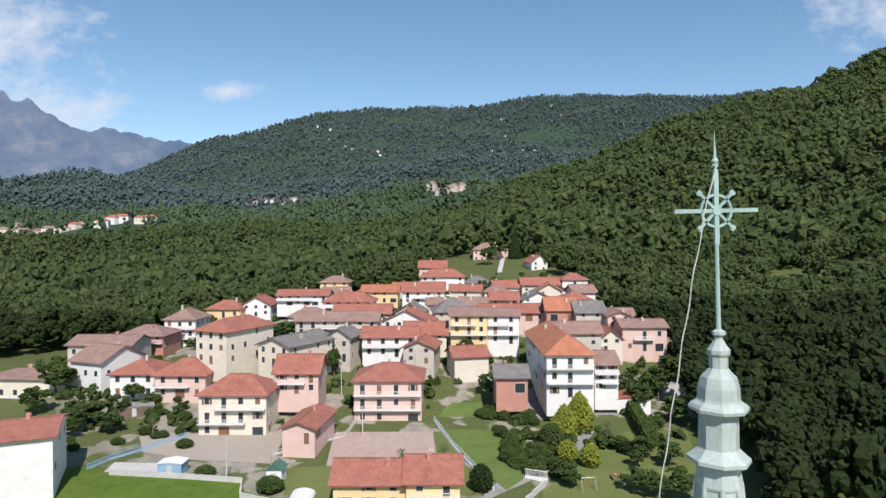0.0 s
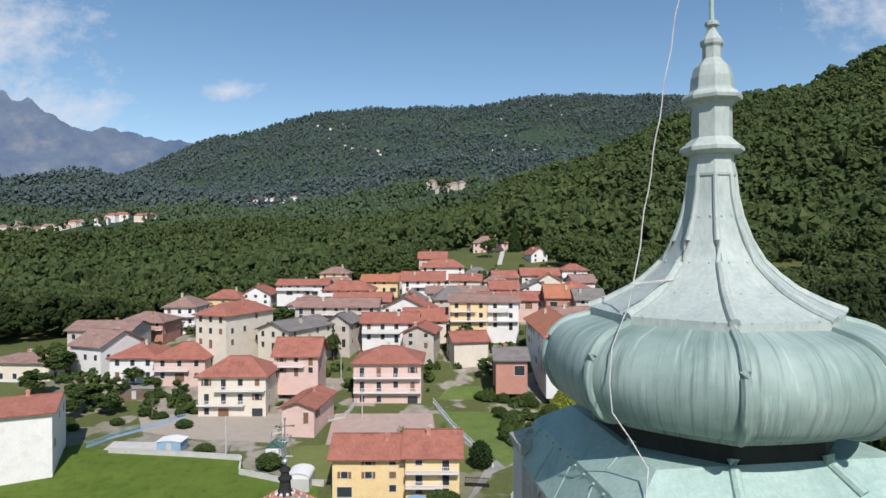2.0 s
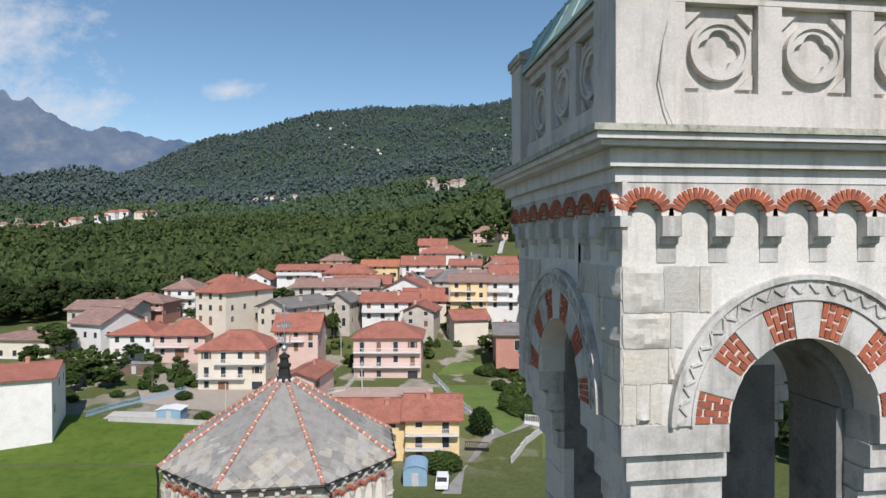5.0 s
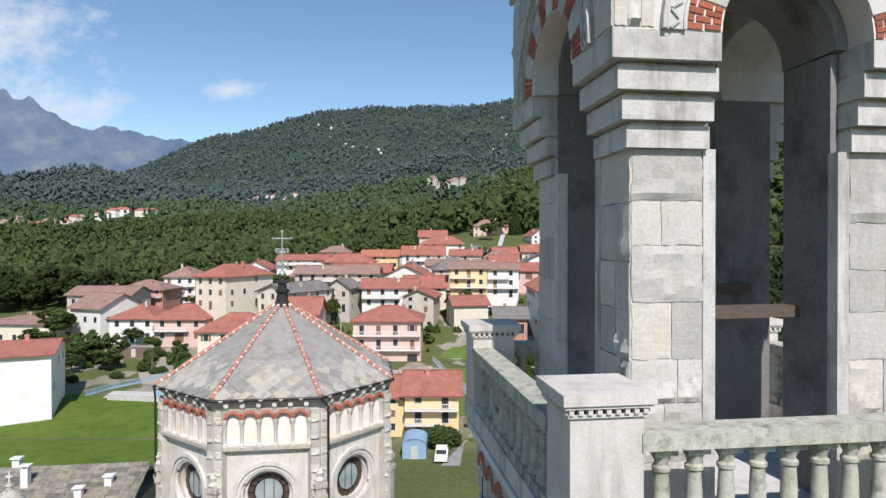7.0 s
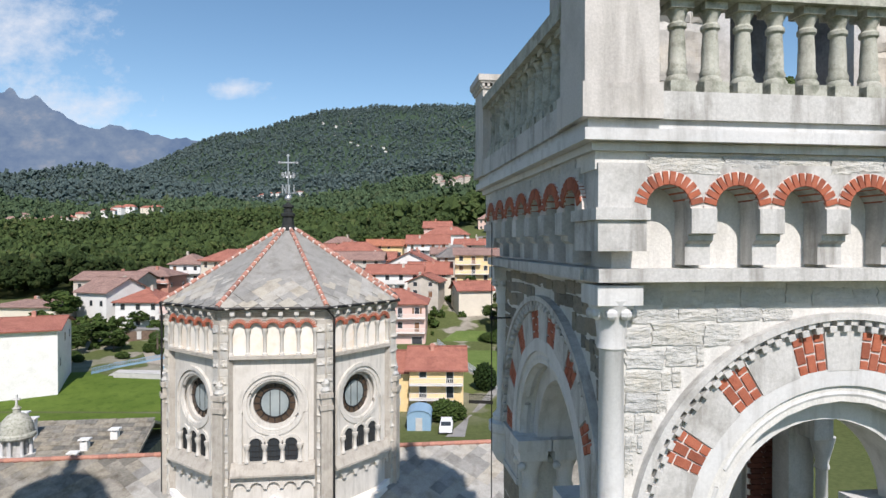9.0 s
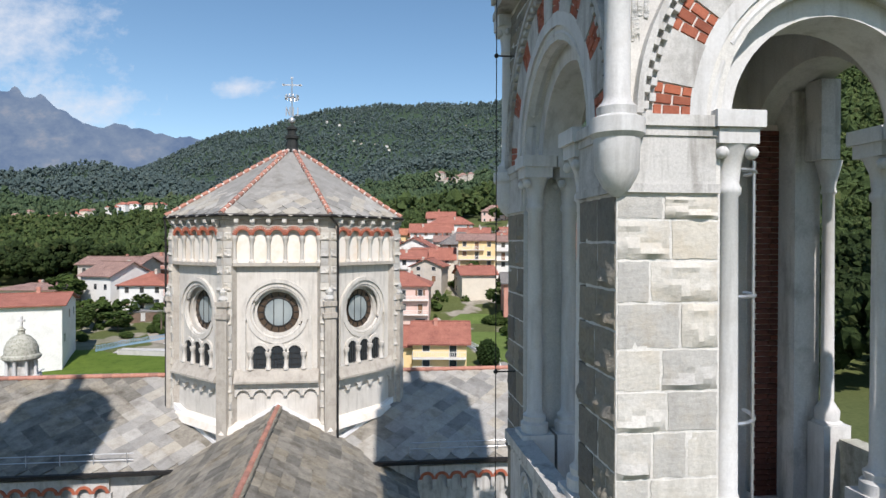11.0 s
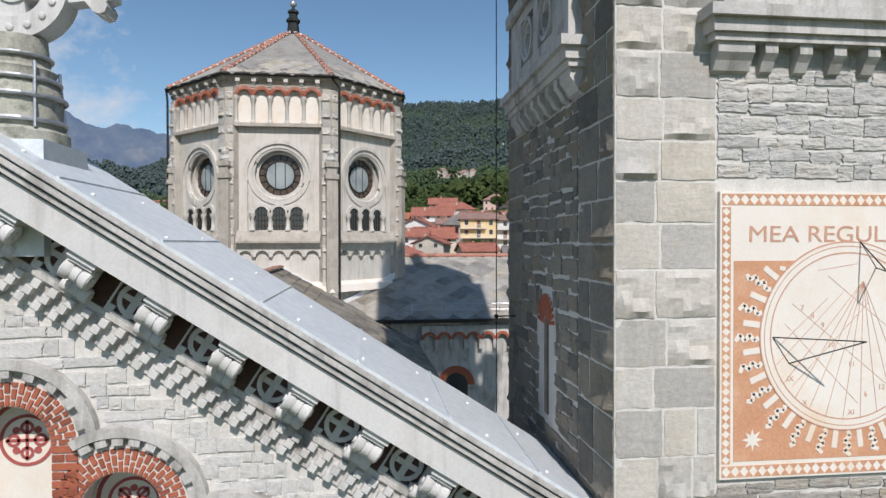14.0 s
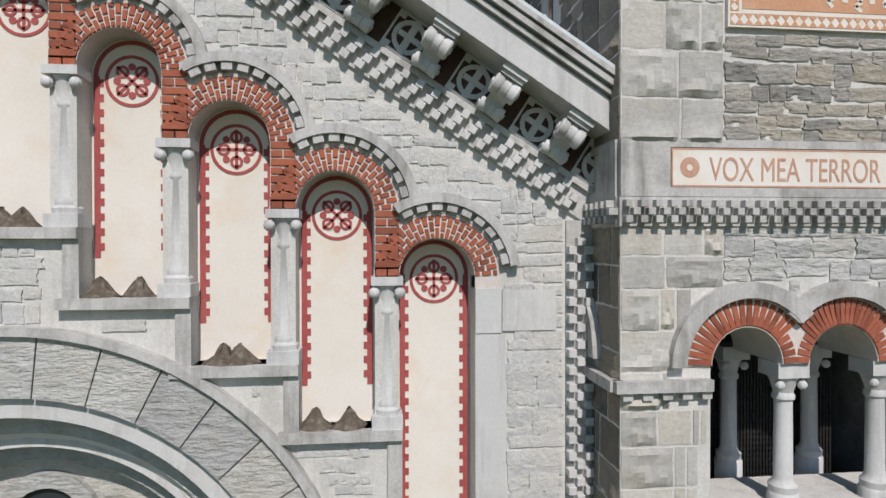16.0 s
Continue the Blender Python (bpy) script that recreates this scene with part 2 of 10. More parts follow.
def part(name, bm, material, parent, label="", smooth=False, bevel=0.0):
    """One mesh object under a thing or a part; places are the thing's own."""
    ob = new(name, mesh_of(name, bm, material, smooth, bevel))
    ob.parent = parent
    return tagged(ob, label)


def thing(name, place, label, category, group="", kind="", turn=0.0):
    ob = new(name)
    ob.empty_display_size = 0.2
    ob.matrix_basis = pose(*place, 0, 0, turn)
    return tagged(ob, label, category, group, kind)


def solid(name, bm, material, label, category, group="", kind="", smooth=False, bevel=0.0):
    return tagged(new(name, mesh_of(name, bm, material, smooth, bevel)), label, category, group, kind)


def pieces(name, meshes, places, parent):
    """Alike pieces, objects of their own on shared meshes."""
    for i, m in enumerate(places):
        ob = new(name, meshes[i % len(meshes)] if isinstance(meshes, list) else meshes)
        ob.parent = parent
        ob.matrix_basis = m


def joined(name, mesh, places, parent, material=None, label=""):
    """The rest of the alike pieces, too many or too far to tell apart, in one mesh."""
    v0 = np.array([v.co[:] for v in mesh.vertices])
    f0 = [tuple(p.vertices) for p in mesh.polygons]
    vs, fs = [], []
    for i, m in enumerate(places):
        a = np.array(m)
        vs.append(v0 @ a[:3, :3].T + a[:3, 3])
        fs += [tuple(k + i * len(v0) for k in f) for f in f0]
    if not vs:
        return None
    me = bpy.data.meshes.new(name)
    me.from_pydata(np.concatenate(vs).tolist(), [], fs)
    me.materials.append(material or mesh.materials[0])
    ob = new(name, me)
    ob.parent = parent
    return tagged(ob, label, "", "", "stuff")


def rough_block(name, material, seed, wobble=0.03, rock=0.0):
    """A hewn block of unit size, its front (-y) bulging and chipped."""
    rnd = random.Random(seed)
    kind_ = seed % 4 if rock else 0        # dressed flat, chipped, broken along the foot, rock-faced
    chip = (rnd.uniform(0, 6), rnd.choice((0.3, 1, 6.4)), rnd.uniform(0.9, 1.8)) if (seed % 3 == 0 or kind_ == 1) else None
    bm = bmesh.new()
    n = 7 if rock else 6
    grid = [[None] * (n + 1) for _ in range(n + 1)]
    for i in range(n + 1):
        for j in range(n + 1):
            edge = i in (0, n) or j in (0, n)
            p, q = i / n - 0.5, j / n - 0.5
            wild = noise.noise(Vector((p * 3.1, q * 3.1, seed * 7.1)))
            out = -0.5 + (rnd.uniform(0.0, 0.08) if edge else rnd.uniform(-1, 1) * wobble * 0.8)
            if kind_ == 2 and not edge:
                out -= rock * max(0.0, 0.75 + wild - 1.5 * (q + 0.5))
            elif kind_ == 3 and not edge:
                out -= rock * max(0.0, 0.3 + wild * 1.3 - 0.5 * q)
            if chip and math.hypot(i - chip[0], (j - chip[1]) * 1.3) < chip[2]:
                out += 0.1 if rock else 0.2
            grid[i][j] = bm.verts.new((p + (rnd.uniform(-wobble, wobble) * 0.5 if edge else 0), out, q + (rnd.uniform(-wobble, wobble) * 0.6 if edge else 0)))
    for i in range(n):
        for j in range(n):
            bm.faces.new((grid[i][j], grid[i + 1][j], grid[i + 1][j + 1], grid[i][j + 1]))
    rim = [grid[i][0] for i in range(n + 1)] + [grid[n][j] for j in range(1, n + 1)] + [grid[i][n] for i in range(n - 1, -1, -1)] + [grid[0][j] for j in range(n - 1, 0, -1)]
    arris = [bm.verts.new(v.co) for v in rim]             # a sharp edge round the face
    back = [bm.verts.new((v.co.x, 0.5, v.co.z)) for v in rim]
    for i in range(len(rim)):
        j = (i + 1) % len(rim)
        bm.faces.new((arris[i], back[i], back[j], arris[j]))
    return mesh_of(name, bm, material, smooth=True)


def plain_block(name, material, bev=0.08):
    bm = bmesh.new()
    box(bm, -0.5, 0.5, -0.5, 0.5, -0.5, 0.5)
    bmesh.ops.bevel(bm, geom=bm.edges[:], offset=bev, segments=1, affect="EDGES")
    return mesh_of(name, bm, material)

# ---------------------------------------------------------------- ground and hills
# the land is laid out along the valley's axis: s metres ahead of the start, q sideways per metre ahead
EYE0 = Vector((-1.04, 0.62, 0))
AHEAD, RIGHT = Vector((0.1323, 0.9912, 0)), Vector((0.9912, -0.1323, 0))
Q_COLS = [-0.8, -0.577, -0.35, -0.167, 0.015, 0.197, 0.379, 0.56, 0.833]
NEAR_S = [0, 40, 70, 92, 110, 132, 150, 170, 200, 245]
NEAR_Z = [-1, -3, -5, -5.6, -4, -3, 0, 4.5, 9.5, 15]
FAR_S = [245, 400, 600, 900, 1400, 2200, 3600]
FAR_Z = [
    [1, -8, 0, 22, 105, 235, 260], [3, -6, 0, 26, 105, 272, 340], [8, -2, 8, 52, 100, 190, 640],
    [12, 10, 20, 55, 112, 240, 798], [16, 30, 34, 68, 150, 300, 815], [15, 38, 80, 132, 150, 290, 878],
    [9, 34, 100, 214, 215, 255, 888], [8, 38, 120, 244, 290, 310, 905], [16, 70, 160, 340, 400, 420, 930]]


def smooth_at(xs, zs, x):
    if x <= xs[0]:
        return zs[0]
    for a, b, za, zb in zip(xs, xs[1:], zs, zs[1:]):
        if x <= b:
            t = (x - a) / (b - a)
            return za + (zb - za) * (0.5 * t + 0.5 * t * t * (3 - 2 * t))
    return zs[-1]


def land(x, y):
    """The height of the ground."""
    d = Vector((x, y, 0)) - EYE0
    s = d.dot(AHEAD)
    if s < 1:
        return -1.0
    q = max(-0.8, min(0.833, d.dot(RIGHT) / s))
    if s <= 245:
        z = smooth_at(NEAR_S, NEAR_Z, s)
        side = smooth_at(Q_COLS, [FAR_Z[i][0] for i in range(9)], q) - 15
        w = max(0.0, min(1.0, (s - 150) / 95))
        return z + side * w * w * (3 - 2 * w)
    z = smooth_at(Q_COLS, [smooth_at(FAR_S, row, s) for row in FAR_Z], q)
    far = min(1.0, (s - 245) / 700)
    n = noise.fractal(Vector((x / 260, y / 260, 0)), 1.0, 2.0, 5) * 38 * far * min(1, 2200 / max(s, 1400)) + noise.fractal(Vector((x / 900, y / 900, 3)), 1.0, 2.0, 4) * 60 * far * max(0, min(1, (s - 900) / 1500))
    return z + n * 0.75


def spot(s, q):
    p = EYE0 + AHEAD * s + RIGHT * (s * q)
    return p.x, p.y


M_GROUND, gnt, gb = nodes_of("grass_ground")
gpos = world_pos(gnt)
g1 = ramp(gnt, noise_tex(gnt, 0.08, 5, 0.6, gpos), [(0.3, (0.065, 0.085, 0.028)), (0.7, (0.1, 0.12, 0.042))])
g1 = mix(gnt, 0.45, g1, ramp(gnt, noise_tex(gnt, 1.6, 5, 0.7, gpos), [(0.3, (0.05, 0.07, 0.022)), (0.75, (0.17, 0.18, 0.075))]))
gyard = ramp(gnt, noise_tex(gnt, 0.09, 3, 0.55, gpos), [(0.5, (0, 0, 0)), (0.54, (1, 1, 1))])
gpatch = ramp(gnt, noise_tex(gnt, 0.35, 5, 0.7, gpos), [(0.3, (0.2, 0.18, 0.14)), (0.7, (0.36, 0.33, 0.28))])
gband = gnt.nodes.new("ShaderNodeVectorMath")        # only round the village
gband.operation = "DISTANCE"
gband.inputs[1].default_value = (10, 178, 5)
gnt.links.new(gpos, gband.inputs[0])
gin = gnt.nodes.new("ShaderNodeMapRange")
gin.inputs["From Min"].default_value, gin.inputs["From Max"].default_value = 95, 70
gnt.links.new(gband.outputs["Value"], gin.inputs["Value"])
g1 = mix(gnt, gin.outputs["Result"], g1, mix(gnt, gyard, g1, gpatch))
gsep = gnt.nodes.new("ShaderNodeSeparateXYZ")       # leaf litter and undergrowth on the wooded slopes
gnt.links.new(gpos, gsep.inputs[0])
gmap = gnt.nodes.new("ShaderNodeMapRange")
gmap.inputs["From Min"].default_value, gmap.inputs["From Max"].default_value = 330, 420
gnt.links.new(gsep.outputs[1], gmap.inputs["Value"])
gwood = ramp(gnt, noise_tex(gnt, 0.05, 6, 0.7, gpos), [(0.35, (0.026, 0.046, 0.03)), (0.62, (0.05, 0.078, 0.045)), (0.75, (0.09, 0.11, 0.05))])
g1 = mix(gnt, gmap.outputs["Result"], g1, gwood)
gnt.links.new(g1, gb.inputs["Base Color"])
gb.inputs["Roughness"].default_value = 0.95
gb.inputs["Specular IOR Level"].default_value = 0.1

bm = bmesh.new()
s_steps = [2, 20, 30, 40, 45, 50, 55, 60, 65, 70, 75, 80, 85, 90, 95, 100, 105, 110, 115, 120, 130, 140, 150, 160, 170, 180, 190, 200, 212, 225, 245, 270, 300, 340, 380, 430, 480, 540, 600, 680, 760, 840, 920, 1010, 1120, 1250, 1400, 1560, 1740, 1940, 2150, 2400, 2650, 2900, 3150, 3400, 3600, 3900]
q_steps = [-2.5, -1.6, -1.1] + [-0.9 + 0.02 * i for i in range(94)] + [1.3, 1.8, 2.5]
rows = []
for s in s_steps:
    row = []
    for q in q_steps:
        x, y = spot(s, q)
        row.append(bm.verts.new((x, y, land(x, y))))
    rows.append(row)
for r0, r1 in zip(rows, rows[1:]):
    for i in range(len(q_steps) - 1):
        bm.faces.new((r0[i], r0[i + 1], r1[i + 1], r1[i]))
back = [bm.verts.new((x, y, -2.0)) for x, y in ((-900, -700), (900, -700))]
near = rows[0]
bm.faces.new((*near[::-1], back[0], back[1]))
ground = solid("ground", bm, M_GROUND, "green meadow ground rising into wooded hills", "ground", kind="structure", smooth=True)

# ---------------------------------------------------------------- woods
def woodland(name, dark, mid_, light, dry, scale, bump):
    m, nt, b = nodes_of(name)
    pos = world_pos(nt)
    isl = nt.nodes.new("ShaderNodeNewGeometry").outputs["Random Per Island"]
    c = ramp(nt, isl, [(0.0, dark), (0.45, mid_), (0.88, light), (1.0, dry)])
    big = ramp(nt, noise_tex(nt, 0.012, 4, 0.6, pos), [(0.35, (0.72, 0.77, 0.82)), (0.65, (1, 1, 0.92))])
    c = mix(nt, 1.0, c, big, "MULTIPLY")
    fine_ = noise_tex(nt, scale, 5, 0.75, pos)
    c = mix(nt, 0.55, c, ramp(nt, fine_, [(0.36, tuple(0.4 * v for v in dark)), (0.68, tuple(1.3 * v for v in light))]))
    nt.links.new(c, b.inputs["Base Color"])
    b.inputs["Roughness"].default_value = 0.9
    b.inputs["Specular IOR Level"].default_value = 0.1
    bp = nt.nodes.new("ShaderNodeBump")
    bp.inputs["Strength"].default_value, bp.inputs["Distance"].default_value = 1.0, bump
    nt.links.new(fine_, bp.inputs["Height"])
    nt.links.new(bp.outputs[0], b.inputs["Normal"])
    return m


M_WOOD = woodland("woodland", (0.028, 0.05, 0.02), (0.05, 0.08, 0.028), (0.088, 0.12, 0.04), (0.12, 0.12, 0.052), 3.0, 0.35)
# much darker greens for the crowns nearest the gardens
M_WOODEDGE = woodland("dark_edge_wood", (0.012, 0.022, 0.008), (0.02, 0.034, 0.012), (0.037, 0.055, 0.018), (0.06, 0.064, 0.025), 1.8, 0.3)
# paler, bluer leaves: distance haze is mixed into these two base colours
M_MIDWOOD_HAZE = woodland("hazed_valley_woodland", (0.042, 0.072, 0.042), (0.064, 0.1, 0.054), (0.09, 0.13, 0.064), (0.11, 0.125, 0.068), 0.4, 1.5)
M_FARWOOD_HAZE = woodland("hazed_distant_woodland", (0.066, 0.1, 0.1), (0.082, 0.116, 0.116), (0.096, 0.126, 0.118), (0.105, 0.126, 0.112), 0.12, 3.0)


OCTA_V = np.array([(1, 0, 0), (-1, 0, 0), (0, 1, 0), (0, -1, 0), (0, 0, 1), (0, 0, -1)], float)
OCTA_F = np.array([(0, 2, 4), (2, 1, 4), (1, 3, 4), (3, 0, 4), (2, 0, 5), (1, 2, 5), (3, 1, 5), (0, 3, 5)])


def crowns(name, spots, material, label, clumps=1, lumpy=0.4, kind="stuff", small=(0.2, 0.5)):
    """Many tree crowns in one mesh, each of several small torn clumps of leaves."""
    rng = np.random.default_rng(len(spots) + clumps)
    q = np.array(spots, float)
    n = len(q)
    shapes = []
    for _ in range(24):
        m = np.linalg.qr(rng.normal(size=(3, 3)))[0]
        shapes.append((OCTA_V * (1 + lumpy * rng.uniform(-1, 1, (6, 1)))) @ m.T)
    shapes = np.array(shapes) * 1.15
    allv, allf = [], []
    for j in range(clumps):
        sh = shapes[rng.integers(0, 24, n)]
        r, h = q[:, 3:4], q[:, 4:5]
        if clumps > 1:
            b = (j * 2.4 + rng.uniform(-0.6, 0.6, n))[:, None]
            up = rng.uniform(-0.08, 0.08, (n, 1)) + j / (clumps - 1) * 1.55 - 0.65
            d = r * 0.75 * np.sqrt(np.maximum(0.05, 1 - (np.maximum(up, -0.2) * 0.98) ** 2)) * rng.uniform(0.55, 1.2, (n, 1))
            k_ = rng.uniform(small[0], small[1], (n, 1))
            off = np.concatenate([d * np.cos(b), d * np.sin(b), h * 0.82 * up], 1)
        else:
            k_ = np.ones((n, 1))
            off = np.zeros((n, 3))
        size = np.concatenate([r * k_, r * k_, h * k_], 1)
        p = sh * size[:, None, :] + (q[:, :3] + off)[:, None, :]
        allv.append(p.reshape(-1, 3))
        allf.append((OCTA_F[None] + (np.arange(n) * 6)[:, None, None] + j * n * 6).reshape(-1, 3))
    me = bpy.data.meshes.new(name)
    vv, ff = np.concatenate(allv), np.concatenate(allf)
    me.vertices.add(len(vv))
    me.vertices.foreach_set("co", vv.ravel())
    me.loops.add(len(ff) * 3)
    me.loops.foreach_set("vertex_index", ff.ravel().astype(np.int32))
    me.polygons.add(len(ff))
    me.polygons.foreach_set("loop_start", np.arange(0, len(ff) * 3, 3, dtype=np.int32))
    me.update(calc_edges=True)
    me.polygons.foreach_set("use_smooth", [False] * len(ff))
    me.validate()
    me.materials.append(material)
    return tagged(new(name, me), label, "trees", kind=kind)


WOOD_EDGE_Q = [-0.9, -0.577, -0.44, -0.26, -0.167, -0.04, 0.042, 0.105, 0.197, 0.287, 0.37, 0.42, 0.56, 0.9]
WOOD_EDGE_S = [172, 190, 214, 244, 292, 290, 352, 350, 285, 205, 162, 128, 92, 80]


def clearing(s, q):
    if 0.5 < q < 0.85 and 268 < s < 312:
        return noise.noise(Vector((s / 16, q * 24, 5))) > -0.12
    if -0.74 < q < -0.45 and 1010 < s < 1235 or -0.38 < q < -0.22 and 1560 < s < 1800 or -0.03 < q < 0.05 and 1150 < s < 1330:
        return noise.noise(Vector((s / 40, q * 60, 1))) > -0.28
    return False


def in_wood(s, q):
    return s > smooth_at(WOOD_EDGE_Q, WOOD_EDGE_S, q) and not clearing(s, q)


rnd = random.Random(5)
near_spots, mid_spots, far_spots = [], [], []
for band, (s0, s1, step) in enumerate(((85, 330, 5.2), (330, 900, 9.5), (900, 3700, 15.0))):
    s = s0
    while s < s1:
        st = step * (1 if band < 2 else min(1.5, max(1, s / 1300)))
        q = -0.86
        while q < 0.9:
            ss, qq = s + rnd.uniform(-0.5, 0.5) * st, q + rnd.uniform(-0.5, 0.5) * st / s
            if in_wood(ss, qq) and not (band == 2 and ss < 3400 and land(*spot(ss + 60, qq)) < land(*spot(ss, qq)) - 9):   # not where a slope falls away behind a crest
                x, y = spot(ss, qq)
                z = land(x, y)
                r = st * rnd.uniform(0.38, 0.95) if band < 2 else rnd.uniform(6.5, 11.5)
                (near_spots, mid_spots, far_spots)[band].append((x, y, z + r * rnd.uniform(0.2, 1.3) + (4 if band == 0 else 3 if band == 1 else -2), r, r * rnd.uniform(0.8, 1.25)))
            q += st / s * 1.02
        s += st * 0.95
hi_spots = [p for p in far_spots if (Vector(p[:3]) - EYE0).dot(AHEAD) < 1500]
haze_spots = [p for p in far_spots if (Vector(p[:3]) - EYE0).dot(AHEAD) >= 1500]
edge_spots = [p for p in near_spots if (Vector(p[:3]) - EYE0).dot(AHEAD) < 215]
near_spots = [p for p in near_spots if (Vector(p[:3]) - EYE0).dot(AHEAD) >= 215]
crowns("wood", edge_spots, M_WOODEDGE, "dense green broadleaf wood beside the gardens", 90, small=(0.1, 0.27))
crowns("wood", near_spots, M_WOOD, "dense green broadleaf wood round the village", 44, small=(0.11, 0.3))
crowns("wood", mid_spots, M_WOOD, "dense green broadleaf wood on the slopes", 14, small=(0.17, 0.42))
crowns("wood", hi_spots, M_MIDWOOD_HAZE, "wooded slopes across the valley", 5, small=(0.28, 0.58))
crowns("wood", haze_spots, M_FARWOOD_HAZE, "distant wooded mountain slopes", 3, small=(0.38, 0.72))

# ---------------------------------------------------------------- village
WALLS = {
    "white": surface("white_render", (0.66, 0.65, 0.62), (0.76, 0.75, 0.72), 0.4, 0.85, 0.1, 6, stain=(0.5, (0.5, 0.48, 0.44), 0.4)),
    "cream": surface("cream_render", (0.6, 0.54, 0.44), (0.7, 0.64, 0.53), 0.4, 0.85, 0.1, 6, stain=(0.5, (0.5, 0.45, 0.37), 0.4)),
    "beige": surface("old_render", (0.42, 0.37, 0.31), (0.58, 0.53, 0.46), 0.5, 0.9, 0.2, 5, stain=(0.6, (0.3, 0.27, 0.23), 0.5)),
    "pink": surface("pink_render", (0.58, 0.4, 0.34), (0.68, 0.5, 0.44), 0.4, 0.85, 0.1, 6, stain=(0.5, (0.5, 0.33, 0.27), 0.4)),
    "yellow": surface("yellow_render", (0.7, 0.5, 0.24), (0.78, 0.6, 0.33), 0.4, 0.85, 0.1, 6, stain=(0.5, (0.6, 0.43, 0.22), 0.4)),
    "brick": surface("brick_wall", (0.42, 0.19, 0.14), (0.5, 0.26, 0.2), 0.5, 0.9, 0.2, 5),
}


def roofing(name, c1, c2):
    m, nt, b = nodes_of(name)
    tc = nt.nodes.new("ShaderNodeTexCoord").outputs["UV"]
    br = nt.nodes.new("ShaderNodeTexBrick")
    br.inputs["Scale"].default_value = 1.0
    br.inputs["Brick Width"].default_value, br.inputs["Row Height"].default_value, br.inputs["Mortar Size"].default_value = 0.24, 0.36, 0.03
    br.inputs["Color1"].default_value, br.inputs["Color2"].default_value, br.inputs["Mortar"].default_value = (*c1, 1), (*c2, 1), (*(0.45 * v for v in c1), 1)
    nt.links.new(tc, br.inputs["Vector"])
    pos = world_pos(nt)
    col = mix(nt, 0.4, br.outputs["Color"], ramp(nt, noise_tex(nt, 0.5, 5, 0.65, pos), [(0.3, tuple(0.6 * v for v in c1)), (0.7, tuple(min(1, 1.15 * v) for v in c2))]))
    nt.links.new(col, b.inputs["Base Color"])
    b.inputs["Roughness"].default_value = 0.85
    bp = nt.nodes.new("ShaderNodeBump")
    bp.inputs["Strength"].default_value, bp.inputs["Distance"].default_value = 0.7, 0.05
    nt.links.new(br.outputs["Fac"], bp.inputs["Height"])
    bp.invert = True
    nt.links.new(bp.outputs[0], b.inputs["Normal"])
    return m


ROOFS = {
    "red": roofing("red_roof_tiles", (0.32, 0.11, 0.075), (0.46, 0.185, 0.13)),
    "orange": roofing("orange_roof_tiles", (0.42, 0.145, 0.075), (0.54, 0.22, 0.125)),
    "brown": roofing("weathered_roof_tiles", (0.26, 0.15, 0.12), (0.4, 0.26, 0.215)),
    "grey": roofing("stone_slab_roof", (0.17, 0.155, 0.145), (0.27, 0.25, 0.23)),
}
M_FRAME = surface("window_surround", (0.5, 0.48, 0.45), (0.6, 0.58, 0.55), 2, 0.8, 0.0)
M_SHUTTER = surface("brown_shutter", (0.16, 0.08, 0.045), (0.24, 0.13, 0.075), 2, 0.7, 0.0)
M_BALCONY = surface("pale_balcony", (0.6, 0.58, 0.55), (0.7, 0.68, 0.65), 1, 0.8, 0.0)
M_GUTTER = surface("dark_eave", (0.12, 0.08, 0.06), (0.2, 0.14, 0.1), 2, 0.8, 0.0)


